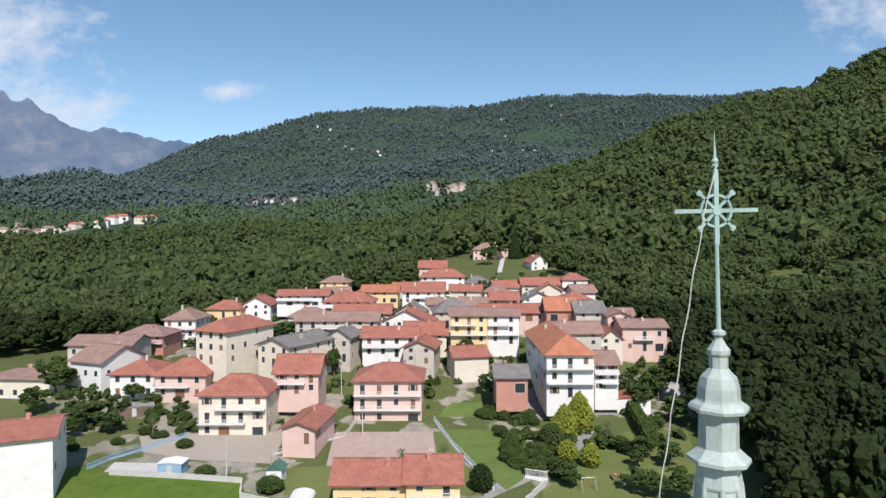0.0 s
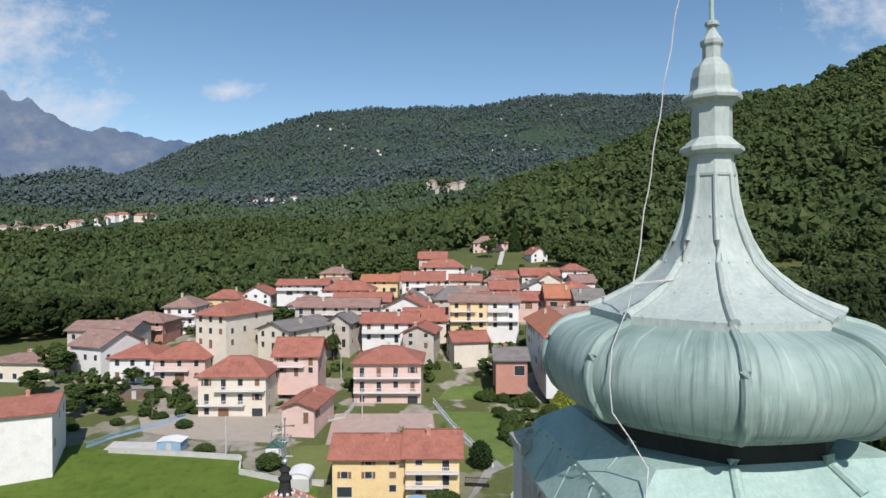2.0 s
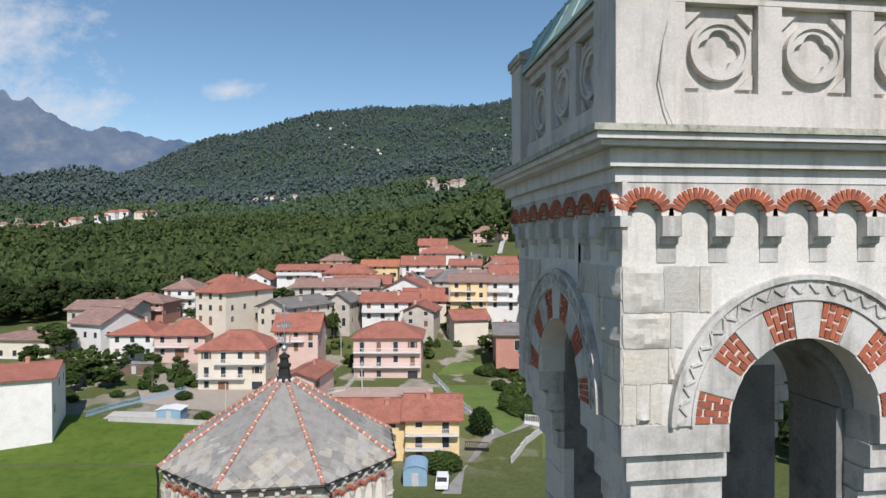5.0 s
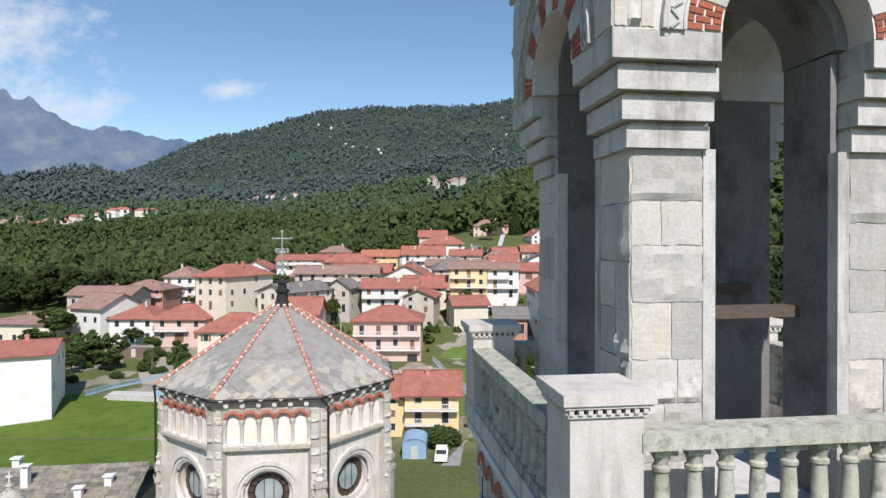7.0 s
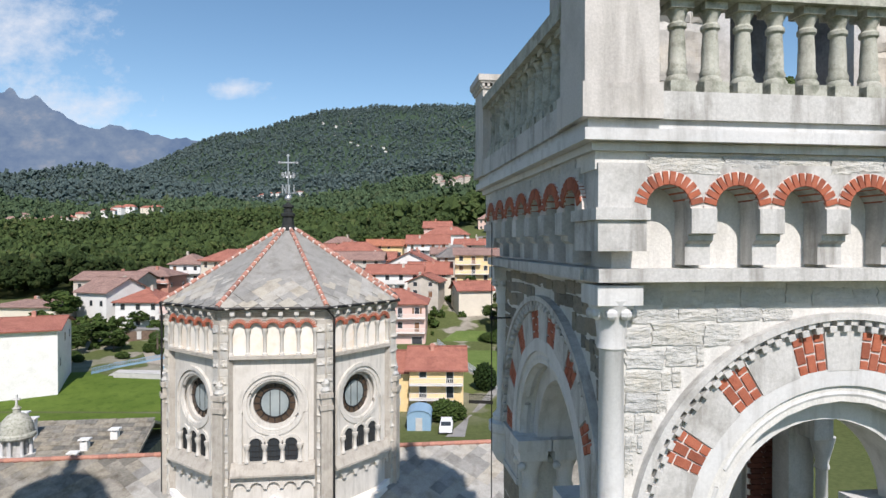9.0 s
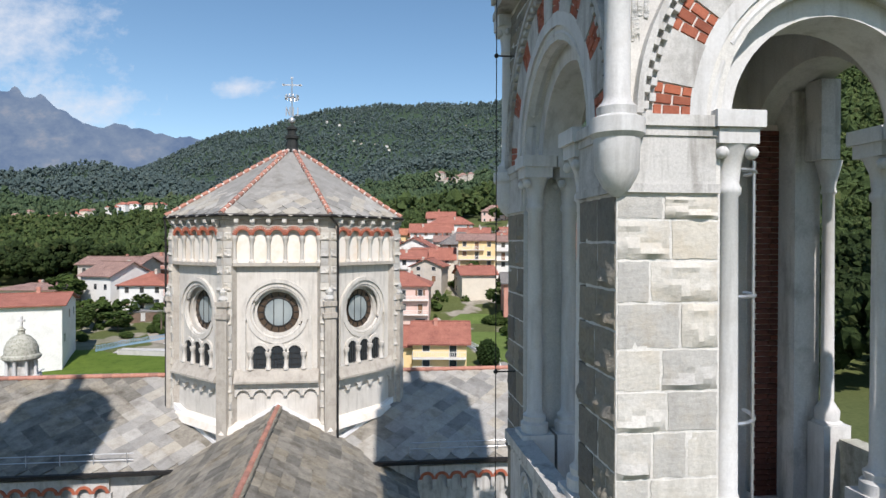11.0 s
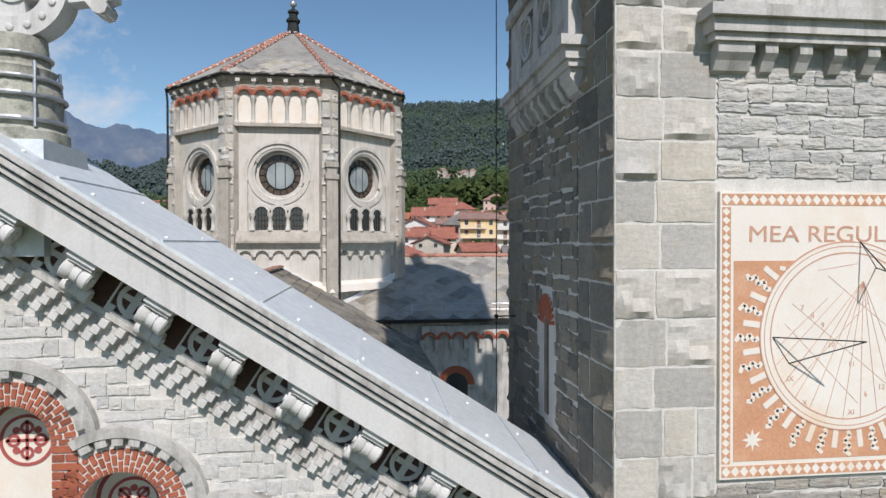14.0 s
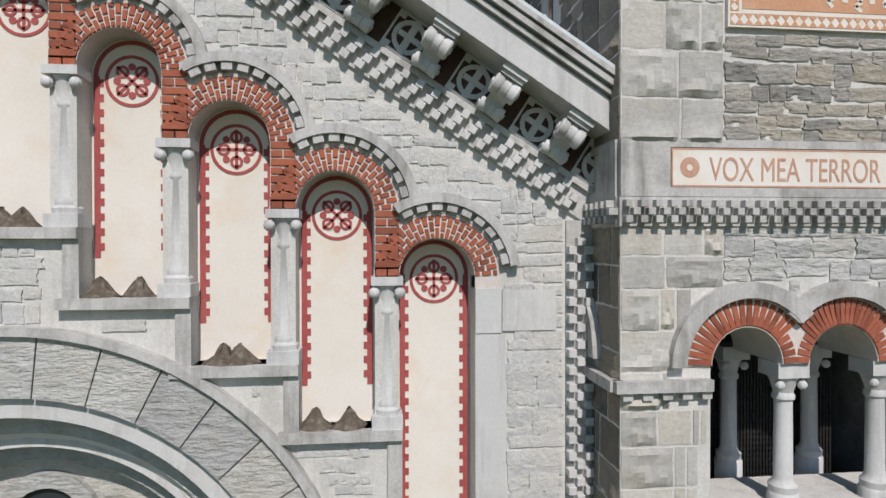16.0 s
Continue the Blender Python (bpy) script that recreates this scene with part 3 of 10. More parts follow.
def roof_mesh(name, w, d, h, z, kind, material, over=0.7, thick=0.22):
    """A tiled roof with a real thickness, hipped or gabled along x (gx) or along y (gy)."""
    bm = bmesh.new()
    W_, D_ = w / 2 + over, d / 2 + over
    if kind == "gx":
        ridge = [(-W_, 0), (W_, 0)]
    elif kind == "gy":
        ridge = [(0, -D_), (0, D_)]
    elif W_ > D_:
        ridge = [(-(W_ - D_ * 0.85), 0), (W_ - D_ * 0.85, 0)]
    else:
        ridge = [(0, -(D_ - W_ * 0.85)), (0, D_ - W_ * 0.85)]
    lo = -over * h / (d / 2 if kind == "gx" else w / 2 if kind == "gy" else min(w, d) / 2) * 0.8
    uv = bm.loops.layers.uv.new("UVMap")
    c = [(-W_, -D_), (W_, -D_), (W_, D_), (-W_, D_)]
    for dz, flip in ((thick, False), (0.0, True)):
        e = [bm.verts.new((x, y, z + lo + dz)) for x, y in c]
        r = [bm.verts.new((x, y, z + h + dz)) for x, y in ridge]
        if kind == "gx" or (kind == "hip" and W_ > D_):
            faces = [(e[0], e[1], r[1], r[0]), (e[2], e[3], r[0], r[1]), (e[1], e[2], r[1]), (e[3], e[0], r[0])]
        else:
            faces = [(e[1], e[2], r[1], r[0]), (e[3], e[0], r[0], r[1]), (e[0], e[1], r[0]), (e[2], e[3], r[1])]
        if kind != "hip":
            faces = faces[:2]
        for fv in faces:
            f = bm.faces.new(fv[::-1] if flip else fv)
            a = (fv[1].co - fv[0].co).normalized()
            nrm = f.normal if f.normal.length else Vector((0, 0, 1))
            f.normal_update()
            b_ = f.normal.cross(a)
            for lp in f.loops:
                q = lp.vert.co - fv[0].co
                lp[uv].uv = (q.dot(a), q.dot(b_))
        if flip:
            for i in range(4):
                j = (i + 1) % 4
                if kind == "hip" or (kind == "gx" and i % 2 == 0) or (kind == "gy" and i % 2 == 1):
                    bm.faces.new((e[i], e[j], top_e[j], top_e[i]))
            if kind == "gx":
                bm.faces.new((e[1], r[1], top_r[1], top_e[1])), bm.faces.new((r[1], e[2], top_e[2], top_r[1]))
                bm.faces.new((e[3], r[0], top_r[0], top_e[3])), bm.faces.new((r[0], e[0], top_e[0], top_r[0]))
            if kind == "gy":
                bm.faces.new((e[0], r[0], top_r[0], top_e[0])), bm.faces.new((r[0], e[1], top_e[1], top_r[0]))
                bm.faces.new((e[2], r[1], top_r[1], top_e[2])), bm.faces.new((r[1], e[3], top_e[3], top_r[1]))
        top_e, top_r = e, r
    me = bpy.data.meshes.new(name)
    bm.to_mesh(me)
    bm.free()
    me.materials.append(material)
    return me


def window_part(parent, x, y, z, w, h, side, shut, door=False, surround=True):
    """A window with its surround, glass set back and perhaps shutters; side: which wall it is in, by its turn."""
    m = Matrix.Translation((x, y, z)) @ Matrix.Rotation(radians(side), 4, "Z")
    bm = bmesh.new()
    t = 0.09
    for a, b, c_, d_ in ((-w / 2 - t, w / 2 + t, h, h + t), (-w / 2 - t, w / 2 + t, -t, 0), (-w / 2 - t, -w / 2, 0, h), (w / 2, w / 2 + t, 0, h)):
        box(bm, a, b, -0.06, 0.05, c_, d_, m)
    win = part("door" if door else "window", bm, M_FRAME, parent)
    bm = bmesh.new()
    box(bm, -w / 2, w / 2, -0.012, 0.05, 0, h, m)
    part("pane", bm, M_GLASS if not shut else M_SHUTTER, win)
    if shut is False and not door and w < 1.4 and parent.location.y < 150:
        for sx in (-1, 1):
            bm = bmesh.new()
            box(bm, sx * (w / 2 + 0.12) - (0.42 if sx < 0 else 0), sx * (w / 2 + 0.12) + (0.42 if sx > 0 else 0), -0.11, -0.065, 0, h, m)
            part("shutter", bm, M_SHUTTER, win)


def balcony_part(parent, x0, x1, y, z, depth, solid_front=False):
    bm = bmesh.new()
    box(bm, x0, x1, y - depth, y - 0.005, z - 0.18, z)
    bal = part("balcony", bm, M_BALCONY, parent)
    bm = bmesh.new()
    if solid_front:
        box(bm, x0, x1, y - depth, y - depth + 0.1, z + 0.004, z + 0.95)
    else:
        box(bm, x0, x1, y - depth, y - depth + 0.06, z + 0.9, z + 0.97)
        n = max(3, int((x1 - x0) / 0.28))
        for i in range(n + 1):
            xx = x0 + 0.03 + (x1 - x0 - 0.06) * i / n
            box(bm, xx - 0.03, xx + 0.03, y - depth + 0.01, y - depth + 0.05, z, z + 0.9)
    part("railing", bm, M_BALCONY, bal)


WORDS = {"white": "white rendered", "cream": "cream rendered", "beige": "old stone", "pink": "pink rendered", "yellow": "yellow rendered", "brick": "reddish plastered"}
ROOF_WORDS = {"red": "a red tiled roof", "orange": "a bright orange tiled roof", "brown": "a weathered brown tiled roof", "grey": "a grey stone slab roof"}


def house(x, y, z, turn, w, d, h, rh, kind, wall, roof, storeys, balconies, seed, blank=0.12):
    r = random.Random(seed)
    ob = thing("house", (x, y, z), f"{WORDS[wall]} {('single', 'two', 'three')[storeys - 1]}-storey house with {ROOF_WORDS[roof]}", "house", "houses of the village", turn=turn)
    bm = bmesh.new()
    box(bm, -w / 2, w / 2, -d / 2, d / 2, -4, h)
    if kind in ("gx", "gy"):
        if kind == "gx":
            for sx in (-1, 1):
                prism(bm, [(-d / 2, h), (d / 2, h), (0, h + rh)], sx * w / 2, sx * (w / 2 - 0.3), lambda p, q, t: (t, p, q))
        else:
            for sy in (-1, 1):
                prism(bm, [(-w / 2, h), (w / 2, h), (0, h + rh)], sy * d / 2, sy * (d / 2 - 0.3), lambda p, q, t: (p, t, q))
    part("wall", bm, WALLS[wall], ob)
    rf = new("roof", roof_mesh("roof", w, d, rh, h, kind, ROOFS[roof]))
    rf.parent = ob
    # ridge cap
    bm = bmesh.new()
    if kind == "gy":
        tube(bm, [(0, -d / 2 - 0.65, h + rh + 0.22), (0, d / 2 + 0.65, h + rh + 0.22)], 0.14, 6)
    else:
        L = w / 2 + 0.65 if kind == "gx" else max(0.5, w / 2 - d * 0.42)
        tube(bm, [(-L, 0, h + rh + 0.22), (L, 0, h + rh + 0.22)], 0.14, 6)
    part("ridge_cap", bm, ROOFS[roof], rf)
    for _ in range(r.choice((1, 1, 2))):
        cx, cy = r.uniform(-0.3, 0.3) * w, r.uniform(-0.22, 0.22) * d
        fall = abs(cy) / (d / 2) if kind != "gy" else abs(cx) / (w / 2)
        zc = h + rh * (1 - fall)
        bm = bmesh.new()
        box(bm, cx - 0.3, cx + 0.3, cy - 0.3, cy + 0.3, zc - 0.4, zc + 0.95)
        box(bm, cx - 0.4, cx + 0.4, cy - 0.4, cy + 0.4, zc + 0.95, zc + 1.05)
        box(bm, cx - 0.25, cx + 0.25, cy - 0.25, cy + 0.25, zc + 1.05, zc + 1.25)
        part("chimney", bm, WALLS[r.choice(("beige", "brick"))], ob)
    sh = h / storeys
    for fl in range(storeys):
        zf = fl * sh
        n = max(2, int(w / 3.1))
        for i in range(n):
            if r.random() < blank:
                continue
            px_ = -w / 2 + w * (i + 0.5) / n
            door = fl == 0 and i == n // 2 or (balconies and fl > 0 and r.random() < 0.5)
            big = fl == 0 and r.random() < 0.2
            hh = min(2.1, sh - 0.5) if door or big else min(1.35, sh * 0.5)
            window_part(ob, px_, -d / 2, zf + (0.12 if door or big else 0.95), 2.2 if big else 1.0, hh, 0, r.choice((True, False, False, None)), door)
        for side, xs in ((90, w / 2),) if x < 0 else ((-90, -w / 2),):
            n = max(1, int(d / 4.0))
            for i in range(n):
                if r.random() < 0.3:
                    continue
                window_part(ob, xs, -d / 2 + d * (i + 0.5) / n, zf + 0.95, 0.9, min(1.3, sh * 0.5), side, r.choice((True, False, None)))
        if balconies and fl > 0:
            a = r.choice((-0.5, -0.5, -0.25))
            b = r.choice((0.5, 0.5, 0.2))
            balcony_part(ob, a * w + 0.05, b * w - 0.05, -d / 2, zf + 0.08, 1.2, r.random() < 0.3)
    return ob


# centre, base height, turn, width, depth, eave height, roof height, roof kind, wall, roof, storeys, balconies
HOUSES = [
    (-26.8, 139.7, -3.6, -8, 14.1, 11, 9.0, 3.0, "hip", "cream", "red", 3, True),
    (5.7, 143.5, -2.9, -8, 14.8, 13, 9.5, 2.6, "hip", "pink", "red", 3, True),
    (-54.2, 162.6, 0.0, -8, 11.0, 11, 5.8, 2.7, "hip", "white", "red", 2, False),
    (-42.5, 159.0, 0.3, -8, 12.0, 11, 5.6, 2.9, "hip", "pink", "red", 2, True),
    (-65.5, 170.7, -1.1, -30, 10.6, 13, 8.7, 3.2, "gx", "white", "brown", 2, False),
    (-82.7, 168.9, -5.5, -12, 17.7, 12, 9.7, 1.2, "hip", "cream", "brown", 2, True),
    (-62.5, 112.1, -1.5, 16, 21.0, 14, 7.2, 1.4, "gx", "white", "red", 2, False),
    (-68.7, 180.7, 6.8, -8, 17.0, 11, 3.3, 1.8, "gx", "beige", "brown", 1, False),
    (-62.9, 194.5, 6.2, -8, 13.3, 12, 4.2, 2.3, "hip", "brick", "brown", 2, True),
    (-55.6, 207.7, 4.4, -8, 9.6, 12, 9.1, 2.7, "hip", "white", "brown", 3, True),
    (-32.4, 164.0, 7.5, -32, 9.6, 17, 8.2, 2.5, "hip", "cream", "red", 3, False),
    (-17.2, 163.7, 6.4, -36, 10.1, 17, 5.3, 1.9, "gy", "cream", "grey", 2, False),
    (-14.6, 146.2, 3.2, -8, 9.7, 9, 4.8, 3.2, "gx", "pink", "red", 2, True),
    (-11.2, 126.5, -1.2, -14, 6.3, 13, 3.0, 1.2, "gy", "pink", "red", 1, False),
    (-4.6, 172.4, 5.4, -22, 6.4, 12, 6.6, 2.2, "gy", "beige", "grey", 2, False),
    (-7.0, 179.5, 11.1, -8, 22.8, 9, 4.2, 2.0, "gx", "beige", "brown", 2, True),
    (7.3, 170.5, 6.4, -8, 14.6, 9, 5.4, 2.1, "gx", "white", "red", 2, True),
    (15.1, 163.4, 6.0, -16, 7.9, 11, 4.0, 1.8, "gy", "beige", "red", 2, False),
    (17.4, 176.2, 7.7, -8, 11.7, 9, 3.8, 2.9, "gx", "cream", "red", 2, False),
    (29.3, 174.1, 8.8, -8, 10.1, 10, 7.9, 1.7, "gx", "yellow", "brown", 3, True),
    (39.1, 174.8, 8.5, -8, 8.7, 10, 7.9, 1.5, "gx", "white", "brown", 3, True),
    (46.2, 146.6, 3.2, -8, 10.2, 34, 9.5, 3.4, "hip", "white", "orange", 3, True),
    (54.3, 138.5, 3.2, -8, 5.2, 10, 6.2, 2.1, "gx", "white", "brown", 3, True),
    (32.5, 137.9, 3.7, -8, 6.9, 9, 3.5, 1.9, "gx", "brick", "grey", 1, False),
    (76.8, 166.3, 6.8, -8, 12.1, 9, 6.7, 1.6, "gx", "pink", "brown", 2, True),
    (85.4, 166.1, 5.8, -8, 6.8, 9, 3.4, 3.0, "gx", "brick", "brown", 1, False),
    (67.0, 166.1, 6.8, -8, 6.1, 10, 3.8, 2.6, "gy", "cream", "red", 2, False),
    (-48.9, 236.0, 10.3, -8, 12.1, 10, 3.2, 2.6, "hip", "yellow", "red", 1, False),
    (-37.9, 239.6, 10.3, -8, 10.5, 12, 4.1, 3.0, "gy", "white", "red", 2, False),
    (-11.3, 275.4, 15.4, -8, 12.1, 10, 4.8, 2.4, "hip", "yellow", "brown", 2, True),
    (32.0, 248.9, 18.8, -8, 17.2, 11, 4.7, 2.9, "hip", "white", "red", 2, False),
    (30.0, 265.8, 22.9, -8, 11.4, 10, 3.6, 2.7, "gx", "pink", "red", 2, False),
    (21.6, 222.6, 15.2, -8, 14.7, 10, 4.6, 2.9, "gx", "white", "red", 2, True),
    (6.7, 233.6, 15.1, -8, 13.2, 10, 3.9, 2.2, "gx", "yellow", "orange", 2, False),
    (-21.5, 237.9, 14.0, -8, 18.7, 9, 3.7, 1.8, "gx", "white", "red", 2, True),
    (-4.3, 213.9, 13.9, -8, 16.5, 10, 3.6, 2.6, "hip", "white", "red", 2, False),
    (69.8, 335.7, 26.9, -8, 18.9, 13, 6.4, 3.4, "hip", "pink", "brown", 2, False),
    (85.1, 299.2, 23.1, 4, 8.2, 11, 4.4, 3.4, "gy", "white", "red", 2, False),
    (83.6, 241.0, 16.4, -8, 10.0, 9, 5.8, 2.2, "hip", "white", "red", 2, True),
    (69.3, 239.9, 17.3, -8, 14.5, 9, 3.1, 2.6, "gx", "cream", "red", 2, False),
    (60.6, 214.3, 14.4, -8, 10.7, 12, 2.7, 2.7, "gy", "white", "grey", 2, False),
    (27.8, 194.0, 13.4, -2, 12.1, 11, 2.4, 3.4, "hip", "beige", "grey", 1, False),
    (46.3, 192.5, 12.4, -8, 20.1, 9, 2.8, 2.2, "gx", "pink", "red", 1, False),
    (59.6, 185.2, 13.0, -8, 9.0, 8, 3.6, 3.4, "gx", "brick", "orange", 1, False),
    (67.2, 181.7, 11.6, -8, 8.4, 9, 4.5, 2.8, "gx", "beige", "grey", 2, False),
    (74.2, 177.2, 11.3, -8, 6.9, 10, 4.1, 1.3, "gy", "pink", "brown", 2, False),
    (54.4, 157.2, 10.0, -8, 12.1, 9, 3.7, 2.3, "gx", "beige", "brown", 2, False),
    (13.4, 185.3, 9.6, -18, 14.1, 10, 4.3, 3.4, "gy", "white", "red", 2, False),
    (0.0, 202.8, 11.7, -8, 17.8, 9, 2.9, 2.4, "gx", "beige", "red", 2, False),
    (47.7, 256.9, 17.1, -8, 10.2, 9, 3.3, 2.3, "hip", "beige", "grey", 1, False),
    (0.7, 98.5, -5.4, -8, 10.9, 8.5, 6.0, 2.2, "gx", "yellow", "red", 3, False),
    (10.2, 97.0, -5.4, -8, 8.0, 10, 6.5, 2.4, "gx", "yellow", "red", 3, True),
]
for i, hrow in enumerate(HOUSES):
    house(*hrow, seed=100 + i, blank=0.85 if i == 6 else 0.12)

# ---------------------------------------------------------------- the bell tower
TX, TY = 3.25, 7.92        # the tower's axis
tower = thing("bell_tower", (TX, TY, 0), "tall square stone bell tower with brick arches and green copper dome", "bell tower")
FACES = [Matrix.Rotation(radians(90 * k), 4, "Z") for k in range(4)]   # front, right, back, left
FRONT, RIGHTF, BACKF, LEFTF = FACES


def on(face, u, out, z):
    """A place on a face: u to the right, out from the axis, z up."""
    return face @ Vector((u, -out, z))


def fbox(bm, face, u0, u1, o0, o1, z0, z1):
    return box(bm, u0, u1, -o1, -o0, z0, z1, face)


def arch_wall(bm, face, u0, u1, z0, z1, o0, o1, arches, n=14):
    """A wall from u0 to u1 with arched openings (centre, half width, sill, spring) through it."""
    def put(p, q, t):
        return on(face, p, t, q)
    u = u0
    for c, hw, sill, spring in sorted(arches):
        if c - hw > u:
            fbox(bm, face, u, c - hw, o0, o1, z0, z1)
        if sill > z0:
            fbox(bm, face, c - hw, c + hw, o0, o1, z0, sill)
        for i in range(n):
            a, b = math.pi * (1 - i / n), math.pi * (1 - (i + 1) / n)
            ua, ub = c + hw * math.cos(a), c + hw * math.cos(b)
            prism(bm, [(ua, spring + hw * math.sin(a)), (ub, spring + hw * math.sin(b)), (ub, z1), (ua, z1)], o0, o1, put)
        u = c + hw
    if u1 > u:
        fbox(bm, face, u, u1, o0, o1, z0, z1)


def ring(bm, face, c, zc, r0, r1, o0, o1, a0=0.0, a1=180.0, n=20):
    """Part of a flat ring standing on a face; angles from the right, upward."""
    k = max(1, int(n * abs(a1 - a0) / 180))
    sec = []
    for i in range(k + 1):
        a = radians(a0 + (a1 - a0) * i / k)
        ca, sa = math.cos(a), math.sin(a)
        sec.append([bm.verts.new(on(face, c + r * ca, o, zc + r * sa)) for r, o in ((r0, o0), (r0, o1), (r1, o1), (r1, o0))])
    for p, q in zip(sec, sec[1:]):
        for j in range(4):
            bm.faces.new((p[j], p[(j + 1) % 4], q[(j + 1) % 4], q[j]))
    bm.faces.new(sec[0])
    bm.faces.new(sec[-1][::-1])


def foil(bm, face, c, zc, d, a, r_out, o0, o1, n=64):
    """A round plate with a four-lobed hole: lobes of radius a, their middles d from the centre."""
    sec = []
    for i in range(n):
        th = 2 * math.pi * i / n
        ph = (th + math.pi / 4) % (math.pi / 2) - math.pi / 4
        r = d * math.cos(ph) + math.sqrt(a * a - (d * math.sin(ph)) ** 2)
        ca, sa = math.cos(th), math.sin(th)
        sec.append([bm.verts.new(on(face, c + q * ca, o, zc + q * sa)) for q, o in ((r, o0), (r, o1), (r_out, o1), (r_out, o0))])
    for i in range(n):
        p, q = sec[i], sec[(i + 1) % n]
        for j in range(4):
            bm.faces.new((p[j], p[(j + 1) % 4], q[(j + 1) % 4], q[j]))


def torus_arc(bm, face, c, zc, r, o, thick, a0=0.0, a1=180.0, n=24):
    tube(bm, [on(face, c + r * math.cos(radians(a0 + (a1 - a0) * i / n)), o, zc + r * math.sin(radians(a0 + (a1 - a0) * i / n))) for i in range(n + 1)], thick, 8)


BRICKS = plain_block("brick", M_BRICK, 0.05)
BLOCKS = [rough_block("block", M_BLOCK, 20 + i, rock=0.75) for i in range(8)]
BLOCKS_OLD_SHADED = [rough_block("block", M_WEATHERED_SHADED, 20 + i, rock=0.75) for i in range(8)]
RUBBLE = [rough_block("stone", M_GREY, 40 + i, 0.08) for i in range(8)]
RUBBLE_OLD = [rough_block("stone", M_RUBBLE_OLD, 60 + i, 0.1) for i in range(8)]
RUBBLE_BROWN_SHADED = [rough_block("stone", M_WEATHERED_SHADED, 60 + i, 0.1) for i in range(8)]
SMOOTH = plain_block("dressed_block", M_DRESSED, 0.04)


def brick_ring(face, c, zc, r0, r1, o0, o1, count, parent, a0=0.0, a1=180.0, joint=0.18, two=False, seen=True):
    """Bricks standing round an arch, each one an object."""
    out = []
    da = (a1 - a0) / count
    for i in range(count):
        a = radians(a0 + da * (i + 0.5))
        spans = [(r0, r1)] if not two else ([(r0, r0 + (r1 - r0) * 0.5), (r0 + (r1 - r0) * 0.5, r1)] if i % 2 else [(r0, r0 + (r1 - r0) * 0.28), (r0 + (r1 - r0) * 0.28, r0 + (r1 - r0) * 0.75), (r0 + (r1 - r0) * 0.75, r1)])
        for ra, rb in spans:
            rm = (ra + rb) / 2
            w = rm * radians(abs(da)) * (1 - joint)
            p = on(face, c + rm * math.cos(a), (o0 + o1) / 2, zc + rm * math.sin(a))
            m = Matrix.Translation(p) @ face.to_3x3().to_4x4() @ Matrix.Rotation(-(a - math.pi / 2), 4, "Y") @ Matrix.Diagonal((w, o1 - o0, rb - ra - (0.02 if two else 0.004), 1))
            out.append(m)
    if seen:
        pieces("brick", BRICKS, out, parent)
    else:
        joined("brick_row", BRICKS, out, parent)


def courses(face, u0, u1, z0, z1, o, course, width, meshes, parent, keep=lambda u, z, w, h: True, seed=1, gap=0.012, depth=0.05, name="stone"):
    """Hewn stones laid in courses, standing a little proud of the mortar."""
    r = random.Random(seed)
    skew = 0.0 if name == "block" else 1.0
    z = z0
    out = []
    while z < z1 - 0.03:
        h = min(r.uniform(*course), z1 - z)
        if z1 - z - h < course[0] * 0.5:
            h = z1 - z
        u = u0
        while u < u1 - 0.02:
            w = r.uniform(*width)
            if u1 - u - w < width[0] * 0.6:
                w = u1 - u
            n_ = 1
            while n_ < 4 and not all(keep(u + w * (j + 0.5) / n_, z + h / 2, w / n_, h) for j in range(n_)):
                n_ *= 2
            for j in range(n_):
                if not keep(u + w * (j + 0.5) / n_, z + h / 2, w / n_, h):
                    continue
                out.append(Matrix.Translation(on(face, u + w * (j + 0.5) / n_, o - depth * 0.42 + r.uniform(-0.004, 0.004), z + h / 2 + skew * r.uniform(-0.02, 0.02))) @ face.to_3x3().to_4x4() @ Matrix.Rotation(skew * r.uniform(-0.045, 0.045), 4, "Y") @ Matrix.Diagonal((w / n_ - gap, depth, (h - gap) * (1 - skew * r.uniform(-0.05, 0.22)), 1)))
            u += w
        z += h
    r.shuffle(out)
    pieces(name, meshes, out, parent)


LH = 2.10       # half the width of the lower shaft
UH = 1.86       # of the wall over the bells
# ---- shaft, storey by storey
ARCADE = [(-0.93, 0.34, 3.82, 4.97), (0.0, 0.34, 3.82, 4.97), (0.93, 0.34, 3.82, 4.97)]
ARC, ARZ = 0.1, 17.0      # middle of the great arches
BIG = [(ARC, 1.24, 12.2, ARZ)]
bm = bmesh.new()
for k, face in enumerate(FACES):
    e = LH if k % 2 == 0 else LH - 0.75
    fbox(bm, face, -e, e, LH - 0.75, LH, -2.0, 3.66)
    fbox(bm, face, -e, -1.27, LH - 0.75, LH, 3.66, 4.97)
    fbox(bm, face, 1.27, e, LH - 0.75, LH, 3.66, 4.97)
    # added walls close the right and back arcades, keeping the room dark
    if k in (1, 2):
        fbox(bm, face, -1.27, 1.27, LH - 0.75, LH - 0.1, 3.66, 4.97)
    arch_wall(bm, face, -e, e, 4.97, 6.3, LH - 0.75, LH, [(c, hw, 4.97, 4.97) for c, hw, *_ in ARCADE] if k not in (1, 2) else [])
    fbox(bm, face, -e, e, LH - 0.75, LH, 6.3, 12.2)
    arch_wall(bm, face, -e, e, 12.2, 20.45, LH - 0.75, LH, BIG)
bmesh.ops.remove_doubles(bm, verts=bm.verts, dist=0.0005)
part("shaft", bm, M_MORTAR, tower)
bm = bmesh.new()
